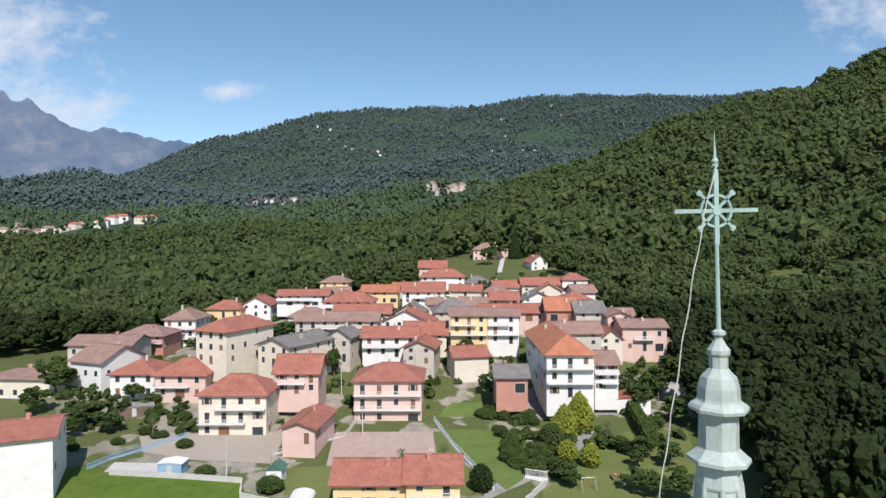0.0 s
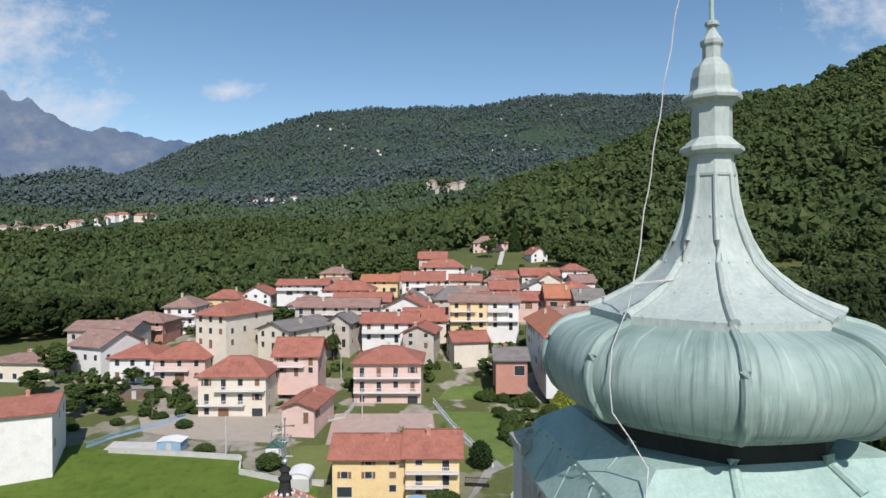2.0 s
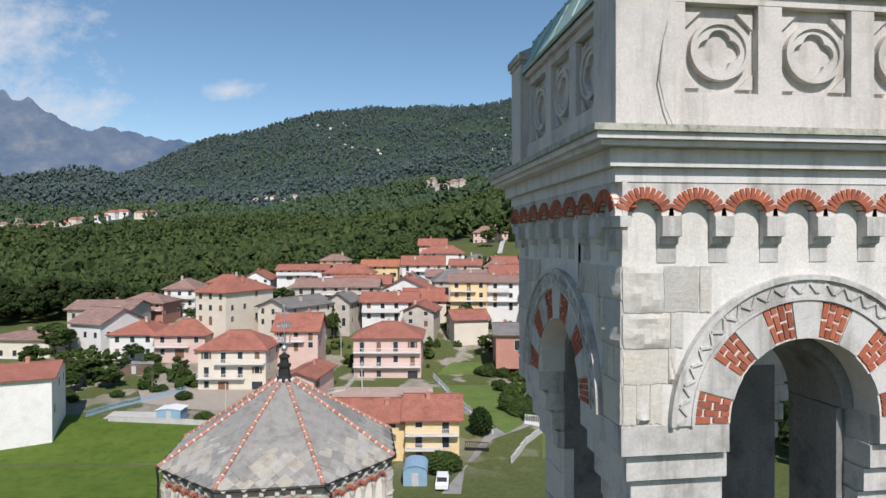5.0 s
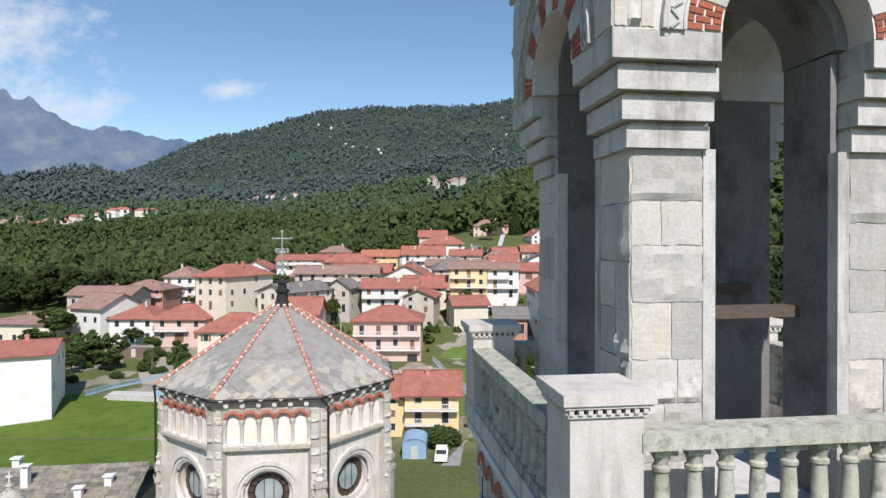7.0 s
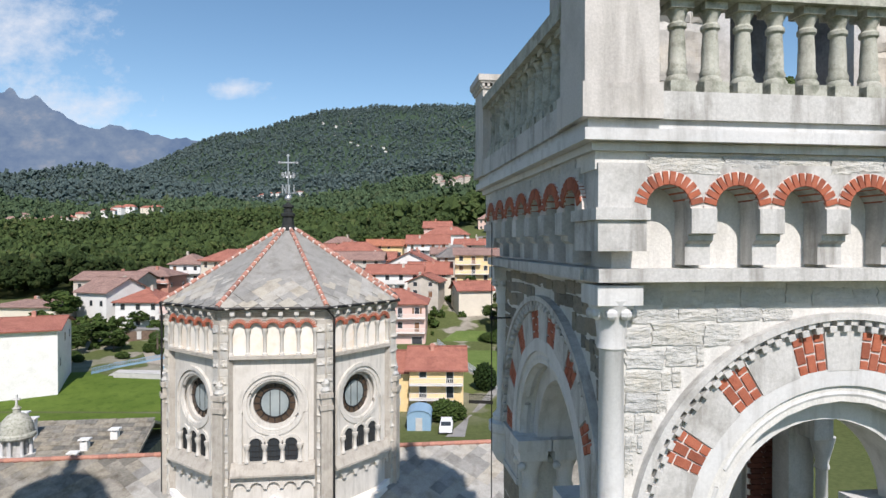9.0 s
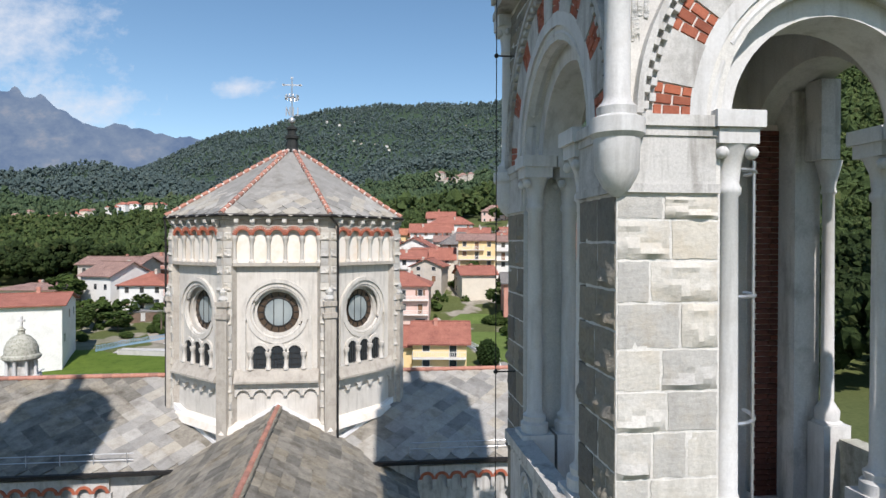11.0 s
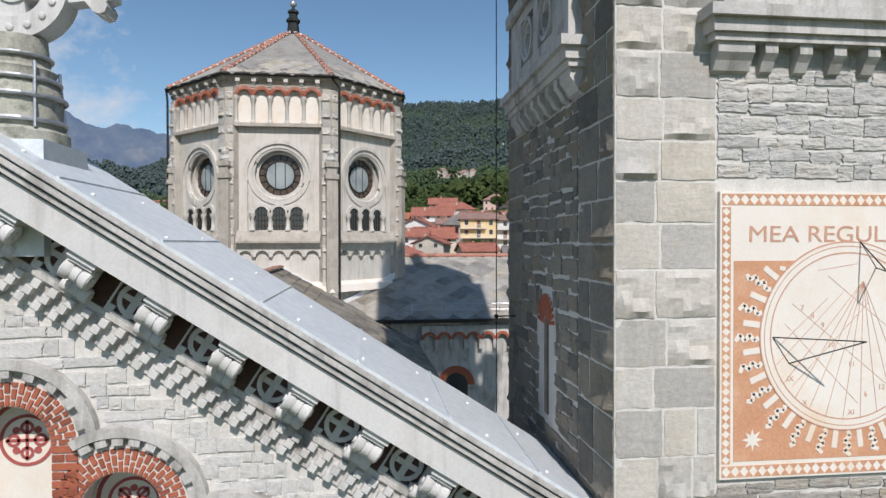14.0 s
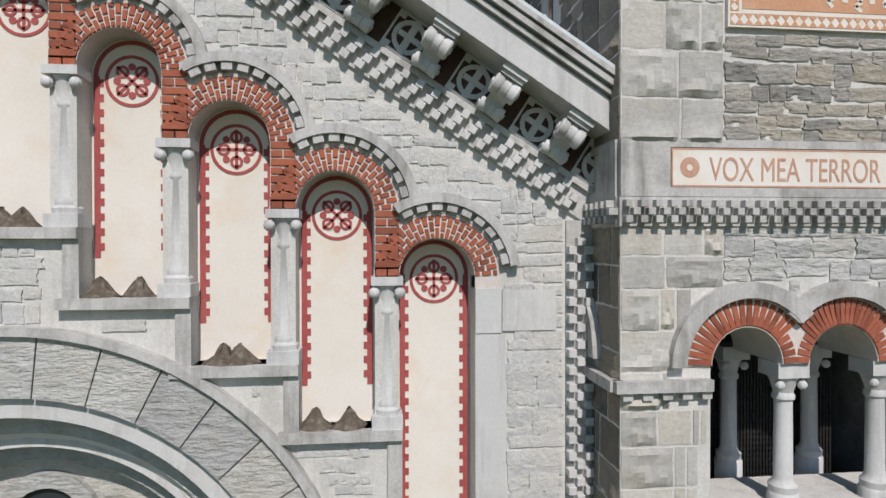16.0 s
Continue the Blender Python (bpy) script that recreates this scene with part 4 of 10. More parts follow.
for z in (2.0, 12.05, 20.5):
    box(bm, -LH + 0.7, LH - 0.7, -LH + 0.7, LH - 0.7, z - 0.2, z)
part("floor_slab", bm, M_DRESSED, tower)
# unseen dark ceiling, added to hold light out of the foot room
bm = bmesh.new()
box(bm, -LH + 0.74, LH - 0.74, -LH + 0.74, LH - 0.74, 6.05, 6.2)
part("room_ceiling", bm, M_WOOD_DARK, tower)
# added dark sheets that paint the room's shade on its back walls
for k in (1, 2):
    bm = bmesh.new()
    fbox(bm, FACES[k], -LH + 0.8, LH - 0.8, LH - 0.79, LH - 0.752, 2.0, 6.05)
    part("room_lining", bm, M_SOOT_SHADE, tower)
# dark bird netting stretched behind the arcade; unseen sides added to dim the room
for face in FACES:
    bm = bmesh.new()
    for i in range(46):
        u = -0.85 + 1.7 * i / 45
        fbox(bm, face, u - 0.01, u + 0.01, LH - 1.24, LH - 1.22, 2.0, 5.6)
    for i in range(44):
        z = 2.9 + 2.7 * i / 43
        fbox(bm, face, -0.85, 0.85, LH - 1.25, LH - 1.23, z - 0.01, z + 0.01)
    part("netting", bm, M_IRON, tower, "dark wire netting")

for face, seed in ((FRONT, 1), (LEFTF, 2)):
    wide = 0.95
    # left face: browner stones with its shade painted into their colour
    rub = RUBBLE if face is FRONT else RUBBLE_BROWN_SHADED
    hewn = BLOCKS if face is FRONT else BLOCKS_OLD_SHADED
    # corner pilaster of large blocks beside the rubble
    for sgn in (-1, 1):
        u0, u1 = (-LH, -LH + wide) if sgn < 0 else (LH - wide, LH)
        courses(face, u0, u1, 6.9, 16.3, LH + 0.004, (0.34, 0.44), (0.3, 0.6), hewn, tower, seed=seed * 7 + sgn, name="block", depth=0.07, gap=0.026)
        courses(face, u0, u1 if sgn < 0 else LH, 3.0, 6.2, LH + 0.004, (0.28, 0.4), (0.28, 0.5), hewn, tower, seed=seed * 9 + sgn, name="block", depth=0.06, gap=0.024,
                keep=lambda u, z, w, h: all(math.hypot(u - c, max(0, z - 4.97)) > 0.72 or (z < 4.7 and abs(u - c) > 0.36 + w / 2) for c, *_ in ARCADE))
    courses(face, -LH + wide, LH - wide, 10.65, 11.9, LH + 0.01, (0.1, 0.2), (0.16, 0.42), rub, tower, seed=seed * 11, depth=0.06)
    courses(face, -LH + wide, LH - wide, 6.95, 7.9, LH + 0.01, (0.1, 0.2), (0.16, 0.42), RUBBLE_OLD if face is FRONT else RUBBLE_BROWN_SHADED, tower, seed=seed * 13, depth=0.06)
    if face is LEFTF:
        courses(face, -LH + 0.1, LH - wide, 7.9, 10.65, LH + 0.01, (0.13, 0.24), (0.2, 0.5), RUBBLE_BROWN_SHADED, tower, seed=31, depth=0.06,
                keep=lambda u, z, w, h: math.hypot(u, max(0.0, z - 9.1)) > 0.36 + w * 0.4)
    courses(face, -LH + wide, LH - wide, 5.55, 6.2, LH + 0.01, (0.13, 0.2), (0.2, 0.45), rub, tower, seed=seed * 17, depth=0.05,
            keep=lambda u, z, w, h: all(math.hypot(u - c, z - 4.97) > 0.74 + w * 0.3 for c, *_ in ARCADE))
    # rubble beside the great arch
    courses(face, -LH + 0.12, LH - 0.12, 17.0, 19.3, LH + 0.01, (0.13, 0.26), (0.22, 0.5), rub, tower, seed=seed * 19, depth=0.05,
            keep=lambda u, z, w, h: math.hypot(abs(u - ARC) - w / 2, z - ARZ) > 2.1 and abs(u) + w / 2 < LH - 0.08)
    # small row over the corbel arches
    courses(face, -LH + 0.2, LH - 0.2, 20.28, 20.45, LH + 0.26, (0.16, 0.2), (0.3, 0.7), RUBBLE, tower, seed=seed * 23, depth=0.03)

# ---- the arcade at the foot
for face in (FRONT, LEFTF):
    RE = LH + 0.02 if face is FRONT else LH - 0.03
    bm = bmesh.new()
    for i, (c, hw, sill, spring) in enumerate(ARCADE):
        a0 = 0 if i == 2 else 38
        a1 = 180 if i == 0 else 142
        ring(bm, face, c, spring, 0.6, 0.74, LH - 0.02, LH + (0.084 if i == 1 else 0.09), a0, a1)
    part("hood_mould", bm, M_DRESSED, tower, bevel=0.012)
    bm = bmesh.new()
    for i, (c, hw, sill, spring) in enumerate(ARCADE):
        ring(bm, face, c, spring, 0.335, 0.6, LH - (0.296 if i == 1 else 0.3), LH + (0.014 if i == 1 else 0.02))
    backing = part("arch_backing", bm, M_JOINT, tower)
    for i, (c, hw, sill, spring) in enumerate(ARCADE):
        brick_ring(face, c, spring, 0.34, 0.585, LH - 0.12, LH + 0.03, 18, backing, a0=0 if i == 2 else 37, a1=180 if i == 0 else 143)
        for side, open_ in ((0, i < 2), (143, i > 0)):        # cut bricks between neighbours
            if open_:
                brick_ring(face, c, spring, 0.34, 0.468, LH - 0.12, LH + 0.03, 4, backing, a0=side, a1=side + 37)
        brick_ring(face, c, spring, 0.6, 0.66, LH + 0.0, LH + 0.07, 15, backing, joint=0.45, a0=0 if i == 2 else 40, a1=180 if i == 0 else 140)
    for c in (-0.465, 0.465):
        bm = bmesh.new()
        prism(bm, [(c, 5.22), (c + 0.16, 5.5), (c, 5.66), (c - 0.16, 5.5)], LH - 0.1, LH + 0.012, lambda p, q, t, face=face: on(face, p, t, q))
        part("spandrel", bm, M_DRESSED, tower)
    for c in (-0.465, 0.465):
        for o in (LH - 0.16, LH - 1.05):
            bm = bmesh.new()
            p = on(face, c, o, 0)
            lathe(bm, [(0.14, 3.66 if o > LH - 0.5 else 2.0), (0.14, 3.74), (0.125, 3.76), (0.13, 3.82), (0.1, 3.85), (0.086, 3.89), (0.08, 4.6), (0.1, 4.62), (0.1, 4.65), (0.085, 4.68), (0.12, 4.79), (0.14, 4.83)], 14, (p.x, p.y))
            box(bm, p.x - 0.15, p.x + 0.15, p.y - 0.15, p.y + 0.15, 4.83, 4.967)
            for du in (-0.11, 0.11):
                bmesh.ops.create_uvsphere(bm, u_segments=8, v_segments=6, radius=0.045, matrix=Matrix.Translation(on(face, c + du, o + 0.11, 4.76)))
            part("column", bm, M_MARBLE, tower, smooth=True)
    bm = bmesh.new()
    fbox(bm, face, -LH - 0.07, -1.29, LH - 0.02, LH + 0.1, 4.76, 4.86)
    fbox(bm, face, 1.29, RE + 0.05, LH - 0.02, LH + 0.1, 4.76, 4.86)
    for i in range(5):
        fbox(bm, face, -LH + i * 0.18, -LH + 0.09 + i * 0.18, LH - 0.02, LH + 0.07, 4.69, 4.757)
    part("impost_band", bm, M_DRESSED, tower, bevel=0.01)
    # the band with three rows of little cubes
    bm = bmesh.new()
    fbox(bm, face, -LH - 0.02, RE, LH - 0.02, LH + 0.03, 6.2, 6.46)
    band = part("billet_band", bm, M_DRESSED, tower)
    cubes = []
    for row in range(3):
        n = 31
        for i in range(n):
            u = -LH + 0.04 + (2 * LH) * (i + 0.5 * (row % 2)) / n
            cubes.append(Matrix.Translation(on(face, u, LH + 0.055, 6.26 + row * 0.068)) @ face.to_3x3().to_4x4() @ Matrix.Diagonal((0.064, 0.1, 0.062, 1)))
    pieces("billet", SMOOTH, cubes, band)
    # inscription panel and its stone surround
    bm = bmesh.new()
    fbox(bm, face, -LH - 0.01, RE - 0.01, LH - 0.02, LH + 0.035, 6.46, 6.54)
    fbox(bm, face, -LH - 0.01, RE - 0.01, LH - 0.02, LH + 0.035, 6.89, 6.96)
    fbox(bm, face, -LH - 0.01, -1.66, LH - 0.02, LH + 0.034, 6.54, 6.89)
    fbox(bm, face, 1.66, RE - 0.01, LH - 0.02, LH + 0.034, 6.54, 6.89)
    part("panel_surround", bm, M_DRESSED, tower, bevel=0.008)

# ---- far side of the right-hand opening: jamb, column and parapet
bm = bmesh.new()
fbox(bm, RIGHTF, 0.72, 1.5, LH - 0.44, LH - 0.06, 12.06, 18.0)
fbox(bm, RIGHTF, 0.4, 0.716, LH - 0.3, LH - 0.02, 17.02, 18.1)
part("jamb", bm, M_DRESSED, tower)
bm = bmesh.new()
p = on(RIGHTF, 0.6, LH - 0.03, 0)
lathe(bm, [(0.19, 13.2), (0.19, 13.42), (0.15, 13.45), (0.16, 13.58), (0.12, 13.64), (0.085, 13.7), (0.075, 16.55), (0.1, 16.58), (0.085, 16.66), (0.15, 16.94), (0.17, 17.02)], 16, (p.x, p.y))
box(bm, p.x - 0.2, p.x + 0.2, p.y - 0.2, p.y + 0.3, 12.12, 13.4)
part("column", bm, M_MARBLE, tower, smooth=True)
bm = bmesh.new()
fbox(bm, RIGHTF, -1.27, 0.36, LH - 0.02, LH + 0.15, 12.12, 13.1)
fbox(bm, RIGHTF, -1.3, 0.36, LH - 0.04, LH + 0.22, 13.1, 13.24)
part("parapet", bm, M_MOSS, tower, bevel=0.012)

# ---- balconies and the open storey
for face in (FRONT, LEFTF):
    half = 1.27
    f = LH + 0.15
    base_face = face
    face = face @ Matrix.Translation((0.1 if face is FRONT else 0.0, 0, 0))
    bm = bmesh.new()
    fbox(bm, face, -half - 0.18, half + 0.18, LH - 0.05, f + 0.13, 12.02, 12.12)
    fbox(bm, face, -half - 0.13, half + 0.13, LH - 0.05, f + 0.07, 11.9, 12.02)
    fbox(bm, face, -half - 0.1, half + 0.1, LH - 0.05, f + 0.03, 11.83, 11.9)
    part("balcony_slab", bm, M_DRESSED, tower, bevel=0.012)
    for i in range(8):
        u = -half + 0.12 + (2 * half - 0.24) * i / 7
        bm = bmesh.new()
        hw = 0.17 if i in (0, 7) else 0.06
        prism(bm, [(LH - 0.02, 11.83), (f, 11.83), (f, 11.74), (LH + 0.1, 11.68), (LH + 0.06, 11.6), (LH - 0.02, 11.56)], u - hw, u + hw, lambda p, q, t, face=face: on(face, t, p, q))
        part("corbel", bm, M_DRESSED, tower, bevel=0.008)
    # pierced parapet: rails, posts and quatrefoil rings
    bm = bmesh.new()
    fbox(bm, face, -half, half, LH - 0.02, f, 12.12, 12.38)
    fbox(bm, face, -half, half, LH + 0.0, f, 12.96, 13.1)
    for u0, u1 in ((-half, -half + 0.55), (-0.1, 0.1), (half - 0.55, half)):
        fbox(bm, face, u0, u1, LH + 0.001, f, 12.38, 12.96)
    parapet = part("parapet", bm, M_DRESSED, tower, bevel=0.01)
    for c in (-0.41, 0.41):
        bm = bmesh.new()
        ring(bm, face, c, 12.67, 0.225, 0.275, LH + 0.02, f + 0.01, 0, 360, 20)
        foil(bm, face, c, 12.67, 0.085, 0.095, 0.23, LH + 0.03, f - 0.02)
        part("quatrefoil", bm, M_DRESSED, tower)
    bm = bmesh.new()
    fbox(bm, face, -half - 0.08, half + 0.08, LH - 0.04, f + 0.07, 13.14, 13.24)
    fbox(bm, face, -half - 0.03, half + 0.03, LH - 0.04, f + 0.02, 13.1, 13.14)
    n = 18
    for i in range(n):
        u0, u1 = -half - 0.08 + (2 * half + 0.16) * i / n, -half - 0.08 + (2 * half + 0.16) * (i + 1) / n
        prism(bm, [(u0, 13.14), (u1, 13.14), ((u0 + u1) / 2, 13.07)], f + 0.035, f + 0.066, lambda p, q, t, face=face: on(face, p, t, q))
        bmesh.ops.create_icosphere(bm, subdivisions=1, radius=0.026, matrix=Matrix.Translation(on(face, u0, f + 0.045, 13.105)))
    part("coping", bm, M_MOSS if face is FRONT else M_DRESSED, tower)
    # jamb columns
    face = base_face
    for sgn in (-1, 1):
        for o in (LH - 0.12, LH - 0.6):
            p = on(face, sgn * 1.0, o, 0)
            bm = bmesh.new()
            lathe(bm, [(0.19, 13.2), (0.19, 13.42), (0.15, 13.45), (0.16, 13.52), (0.12, 13.56), (0.105, 13.6), (0.095, 16.3), (0.12, 16.33), (0.12, 16.38), (0.1, 16.42), (0.12, 16.6), (0.17, 16.72), (0.19, 16.76)], 16, (p.x, p.y))
            box(bm, p.x - 0.22, p.x + 0.22, p.y - 0.22, p.y + 0.22, 12.3, 13.3)
            box(bm, p.x - 0.19, p.x + 0.19, p.y - 0.19, p.y + 0.19, 16.76, 16.9)
            box(bm, p.x - 0.23, p.x + 0.23, p.y - 0.23, p.y + 0.23, 16.9, 17.05)
            col = part("column", bm, M_MARBLE, tower, smooth=True)
            bm = bmesh.new()
            for du in (-1, 1):
                q = on(face, sgn * 1.0 + du * 0.14, o + 0.15, 16.68)
                bmesh.ops.create_uvsphere(bm, u_segments=8, v_segments=6, radius=0.06, matrix=Matrix.Translation(q))
            part("volute", bm, M_MARBLE, col, smooth=True)
    # impost band
    bm = bmesh.new()
    for s0, s1 in ((-LH - 0.06, -1.16), (1.16, LH + 0.06 if face is FRONT else LH - 0.05)):
        fbox(bm, face, s0, s1, LH - 0.02, LH + 0.07, 16.9, 17.0)
        fbox(bm, face, s0 + 0.02, s1 - 0.02, LH - 0.02, LH + 0.04, 16.82, 16.9)
        fbox(bm, face, s0 + 0.03, s1 - 0.03, LH - 0.02, LH + 0.022, 16.4, 16.82)
        fbox(bm, face, s0 + 0.0, s1 - 0.0, LH - 0.02, LH + 0.04, 16.32, 16.4)
    part("impost_band", bm, M_DRESSED, tower, bevel=0.012)
    # the great arch: moulding, alternating voussoirs, dentils, hood
    bm = bmesh.new()
    ring(bm, face, ARC, ARZ, 1.02, 1.27, LH - 0.7, LH - 0.2, n=28)
    torus_arc(bm, face, ARC, ARZ, 1.31, LH - 0.09, 0.1)
    ring(bm, face, ARC, ARZ, 1.39, 1.545, LH - 0.14, LH + 0.03, n=28)
    part("arch_moulding", bm, M_MARBLE, tower, smooth=True)
    bm = bmesh.new()
    ring(bm, face, ARC, ARZ, 1.5, 1.9, LH - 0.1, LH + 0.015, n=30)
    backing = part("arch_backing", bm, M_JOINT, tower)
    bundles = [90 + sgn * (11 + 25 * k) for k in range(4) for sgn in (-1, 1)]
    for a in bundles:
        brick_ring(face, ARC, ARZ, 1.53, 1.89, LH - 0.05, LH + 0.03, 3, backing, max(0.0, a - 5), min(180.0, a + 5), 0.14, True)
    edges_ = sorted(bundles)
    for a0, a1 in zip(edges_, edges_[1:]):
        bm = bmesh.new()
        ring(bm, face, ARC, ARZ, 1.53, 1.89, LH - 0.05, LH + 0.034, a0 + 5.2, a1 - 5.2, n=40)
        part("voussoir", bm, M_DRESSED, tower, bevel=0.008)
    bm = bmesh.new()
    ring(bm, face, ARC, ARZ, 1.89, 2.0, LH - 0.04, LH + 0.02, n=36)
    dent = part("billet_ring", bm, M_DRESSED, tower)
    rings_ = []
    for row in range(2):
        for i in range(44):
            a = math.pi * (i + 0.5 * row) / 44
            r_ = 1.915 + row * 0.058
            rings_.append(Matrix.Translation(on(face, ARC + r_ * math.cos(a), LH + 0.045, ARZ + r_ * math.sin(a))) @ face.to_3x3().to_4x4() @ Matrix.Rotation(-(a - math.pi / 2), 4, "Y") @ Matrix.Diagonal((0.07, 0.07, 0.056, 1)))
    pieces("billet", SMOOTH, rings_, dent)
    bm = bmesh.new()
    ring(bm, face, ARC, ARZ, 2.0, 2.06, LH - 0.02, LH + 0.1, n=40)
    part("hood_mould", bm, M_DRESSED, tower, bevel=0.012)
# corner colonnettes
for su, so in ((-1, -1), (1, -1), (-1, 1), (1, 1)):
    bm = bmesh.new()
    c = (su * (LH + 0.0), so * (LH + 0.0))
    lathe(bm, [(0.03, 16.28), (0.12, 16.36), (0.19, 16.5), (0.2, 16.78), (0.24, 16.82), (0.24, 16.95), (0.17, 16.98), (0.18, 17.05), (0.13, 17.1), (0.115, 17.15), (0.105, 18.75), (0.13, 18.78), (0.12, 18.84), (0.14, 19.05), (0.2, 19.15), (0.21, 19.2)], 16, c)
    col = part("corner_column", bm, M_MARBLE, tower, smooth=True)
    bm = bmesh.new()
    box(bm, c[0] - 0.2, c[0] + 0.2, c[1] - 0.2, c[1] + 0.2, 19.16, 19.33)
    for a in range(8):
        ang = math.pi * 2 * (a + 0.5) / 8
        bmesh.ops.create_uvsphere(bm, u_segments=6, v_segments=5, radius=0.055, matrix=Matrix.Translation((c[0] + 0.165 * math.cos(ang), c[1] + 0.165 * math.sin(ang), 19.08)))
    part("capital", bm, M_MARBLE, col)


# ---- corbel tables with little brick arches
def corbel_table(k, face, half, centres, spring, r0, r1, o_wall, o, z_corb, z_sill, bricks, corner, depth=0.2):
    bm = bmesh.new()
    n = len(centres)
    top = spring + r1 + 0.06
    hw = (centres[1] - centres[0]) / 2
    he = half if k % 2 == 0 else o_wall - 0.003
    arch_wall(bm, face, -he, he, spring, top, o_wall, o, [(c, r0, spring, spring) for c in centres], n=8)
    bmesh.ops.remove_doubles(bm, verts=bm.verts, dist=0.0005)
    part("arch_band", bm, M_DRESSED, tower)
    bm = bmesh.new()
    for c in centres:
        ring(bm, face, c, spring, r0, r1, o - 0.05, o + 0.012, n=12)
    backing = part("arch_backing", bm, M_JOINT, tower)
    for c in centres:
        lim = math.degrees(math.acos(min(1, hw / r1))) if hw < r1 else 0
        brick_ring(face, c, spring, r0 - 0.004, r1, o_wall, o + 0.025, bricks, backing, lim * 0.6, 180 - lim * 0.6, 0.16, seen=k in (0, 3))
    edges = [c - hw for c in centres] + [centres[-1] + hw]
    w = hw - r0
    for i, u in enumerate(edges):
        if i in (0, n):
            continue
        bm = bmesh.new()
        mid = (z_corb + spring) / 2 - 0.03
        prism(bm, [(o_wall, spring), (o + 0.03, spring), (o + 0.03, mid + 0.06), (o - 0.03, mid + 0.05), (o - 0.03, mid), (o - 0.08, mid - 0.03), (o - 0.08, z_corb), (o_wall, z_corb)], u - w, u + w, lambda p, q, t, face=face: on(face, t, p, q))
        part("corbel", bm, M_DRESSED, tower, bevel=0.008)
    for sgn in (-1, 1) if k % 2 == 0 else ():
        e_ = abs(edges[0 if sgn < 0 else -1]) - w
        u0, u1 = sorted((sgn * (half + 0.02), sgn * e_))
        bm = bmesh.new()
        fbox(bm, face, u0, u1, o_wall - 0.2, o + 0.02, z_corb + 0.12, spring + r1 + 0.055)
        u0, u1 = sorted((sgn * (half + 0.05), sgn * (e_ - 0.02)))
        fbox(bm, face, u0, u1, o_wall - 0.22, o + 0.05, spring - 0.1, spring)
        part("corner_block", bm, M_DRESSED, tower, bevel=0.012)
    if z_sill:
        bm = bmesh.new()
        fbox(bm, face, -he, he, o_wall, o - 0.01, z_sill, z_corb - 0.03)
        part("sill_band", bm, M_DRESSED, tower, bevel=0.015)


for k, face in enumerate(FACES):
    corbel_table(k, face, LH + 0.21, [(0.14 if k == 0 else 0.0) + (-3 + i) * (0.618 if k == 0 else 0.6) for i in range(7)], 19.98, 0.195, 0.315, LH - 0.1, LH + 0.26, 19.5, 19.36, 12, 0.4)
bm = bmesh.new()
box(bm, -LH - 0.245, LH + 0.245, -LH - 0.245, LH + 0.245, 20.3, 20.449)
part("frieze_band", bm, M_MORTAR, tower)
for h, z0, z1 in ((LH + 0.29, 20.45, 20.52), (LH + 0.38, 20.523, 20.62), (LH + 0.34, 20.623, 20.7)):
    bm = bmesh.new()
    box(bm, -h, h, -h, h, z0, z1)
    part("cornice", bm, M_MARBLE, tower, bevel=0.02)

# ---- balustrade
BH = LH + 0.38
bm = bmesh.new()
lathe(bm, [(0.095, 21.02), (0.1, 21.06), (0.08, 21.09), (0.088, 21.12), (0.072, 21.16), (0.07, 21.3), (0.06, 21.47), (0.078, 21.49), (0.078, 21.52), (0.058, 21.54), (0.06, 21.57), (0.085, 21.62), (0.09, 21.64)], 14)
box(bm, -0.11, 0.11, -0.11, 0.11, 20.93, 21.03)
box(bm, -0.1, 0.1, -0.1, 0.1, 21.635, 21.7)
BALUSTER = mesh_of("baluster", bm, M_MOSS, smooth=True)
for face in FACES:
    bm = bmesh.new()
    fbox(bm, face, -BH + 0.3, BH - 0.3, BH - 0.3, BH, 20.7, 20.93)
    part("plinth", bm, M_DRESSED, tower, bevel=0.012)
    bm = bmesh.new()
    fbox(bm, face, -BH + 0.61, BH - 0.61, BH - 0.29, BH + 0.02, 21.7, 21.85)
    part("rail", bm, M_MOSS, tower, bevel=0.02)
    n = 12
    pieces("baluster", BALUSTER, [Matrix.Translation(on(face, -1.63 + 0.296 * i, BH - 0.14, 0)) @ face.to_3x3().to_4x4() for i in range(n)], tower)
for su in (-1, 1):
    for so in (-1, 1):
        bm = bmesh.new()
        x, y = su * (BH - 0.31), so * (BH - 0.31)
        for h, z0, z1 in ((0.34, 20.7, 20.98), (0.315, 20.98, 22.0), (0.34, 22.0, 22.03), (0.375, 22.08, 22.11), (0.395, 22.11, 22.2)):
            box(bm, x - h, x + h, y - h, y + h, z0, z1)
        for a in range(4):
            for i in range(9):
                u = -0.315 + 0.63 * i / 8
                m = Matrix.Translation((x, y, 0)) @ FACES[a]
                box(bm, u - 0.02, u + 0.02, -0.362, -0.31, 22.03, 22.08, m)
        part("pedestal", bm, M_ATTIC, tower, bevel=0.01)

# ---- the bell chamber
PH = 1.545
BELL_Z = 25.4      # spring of the bell arches
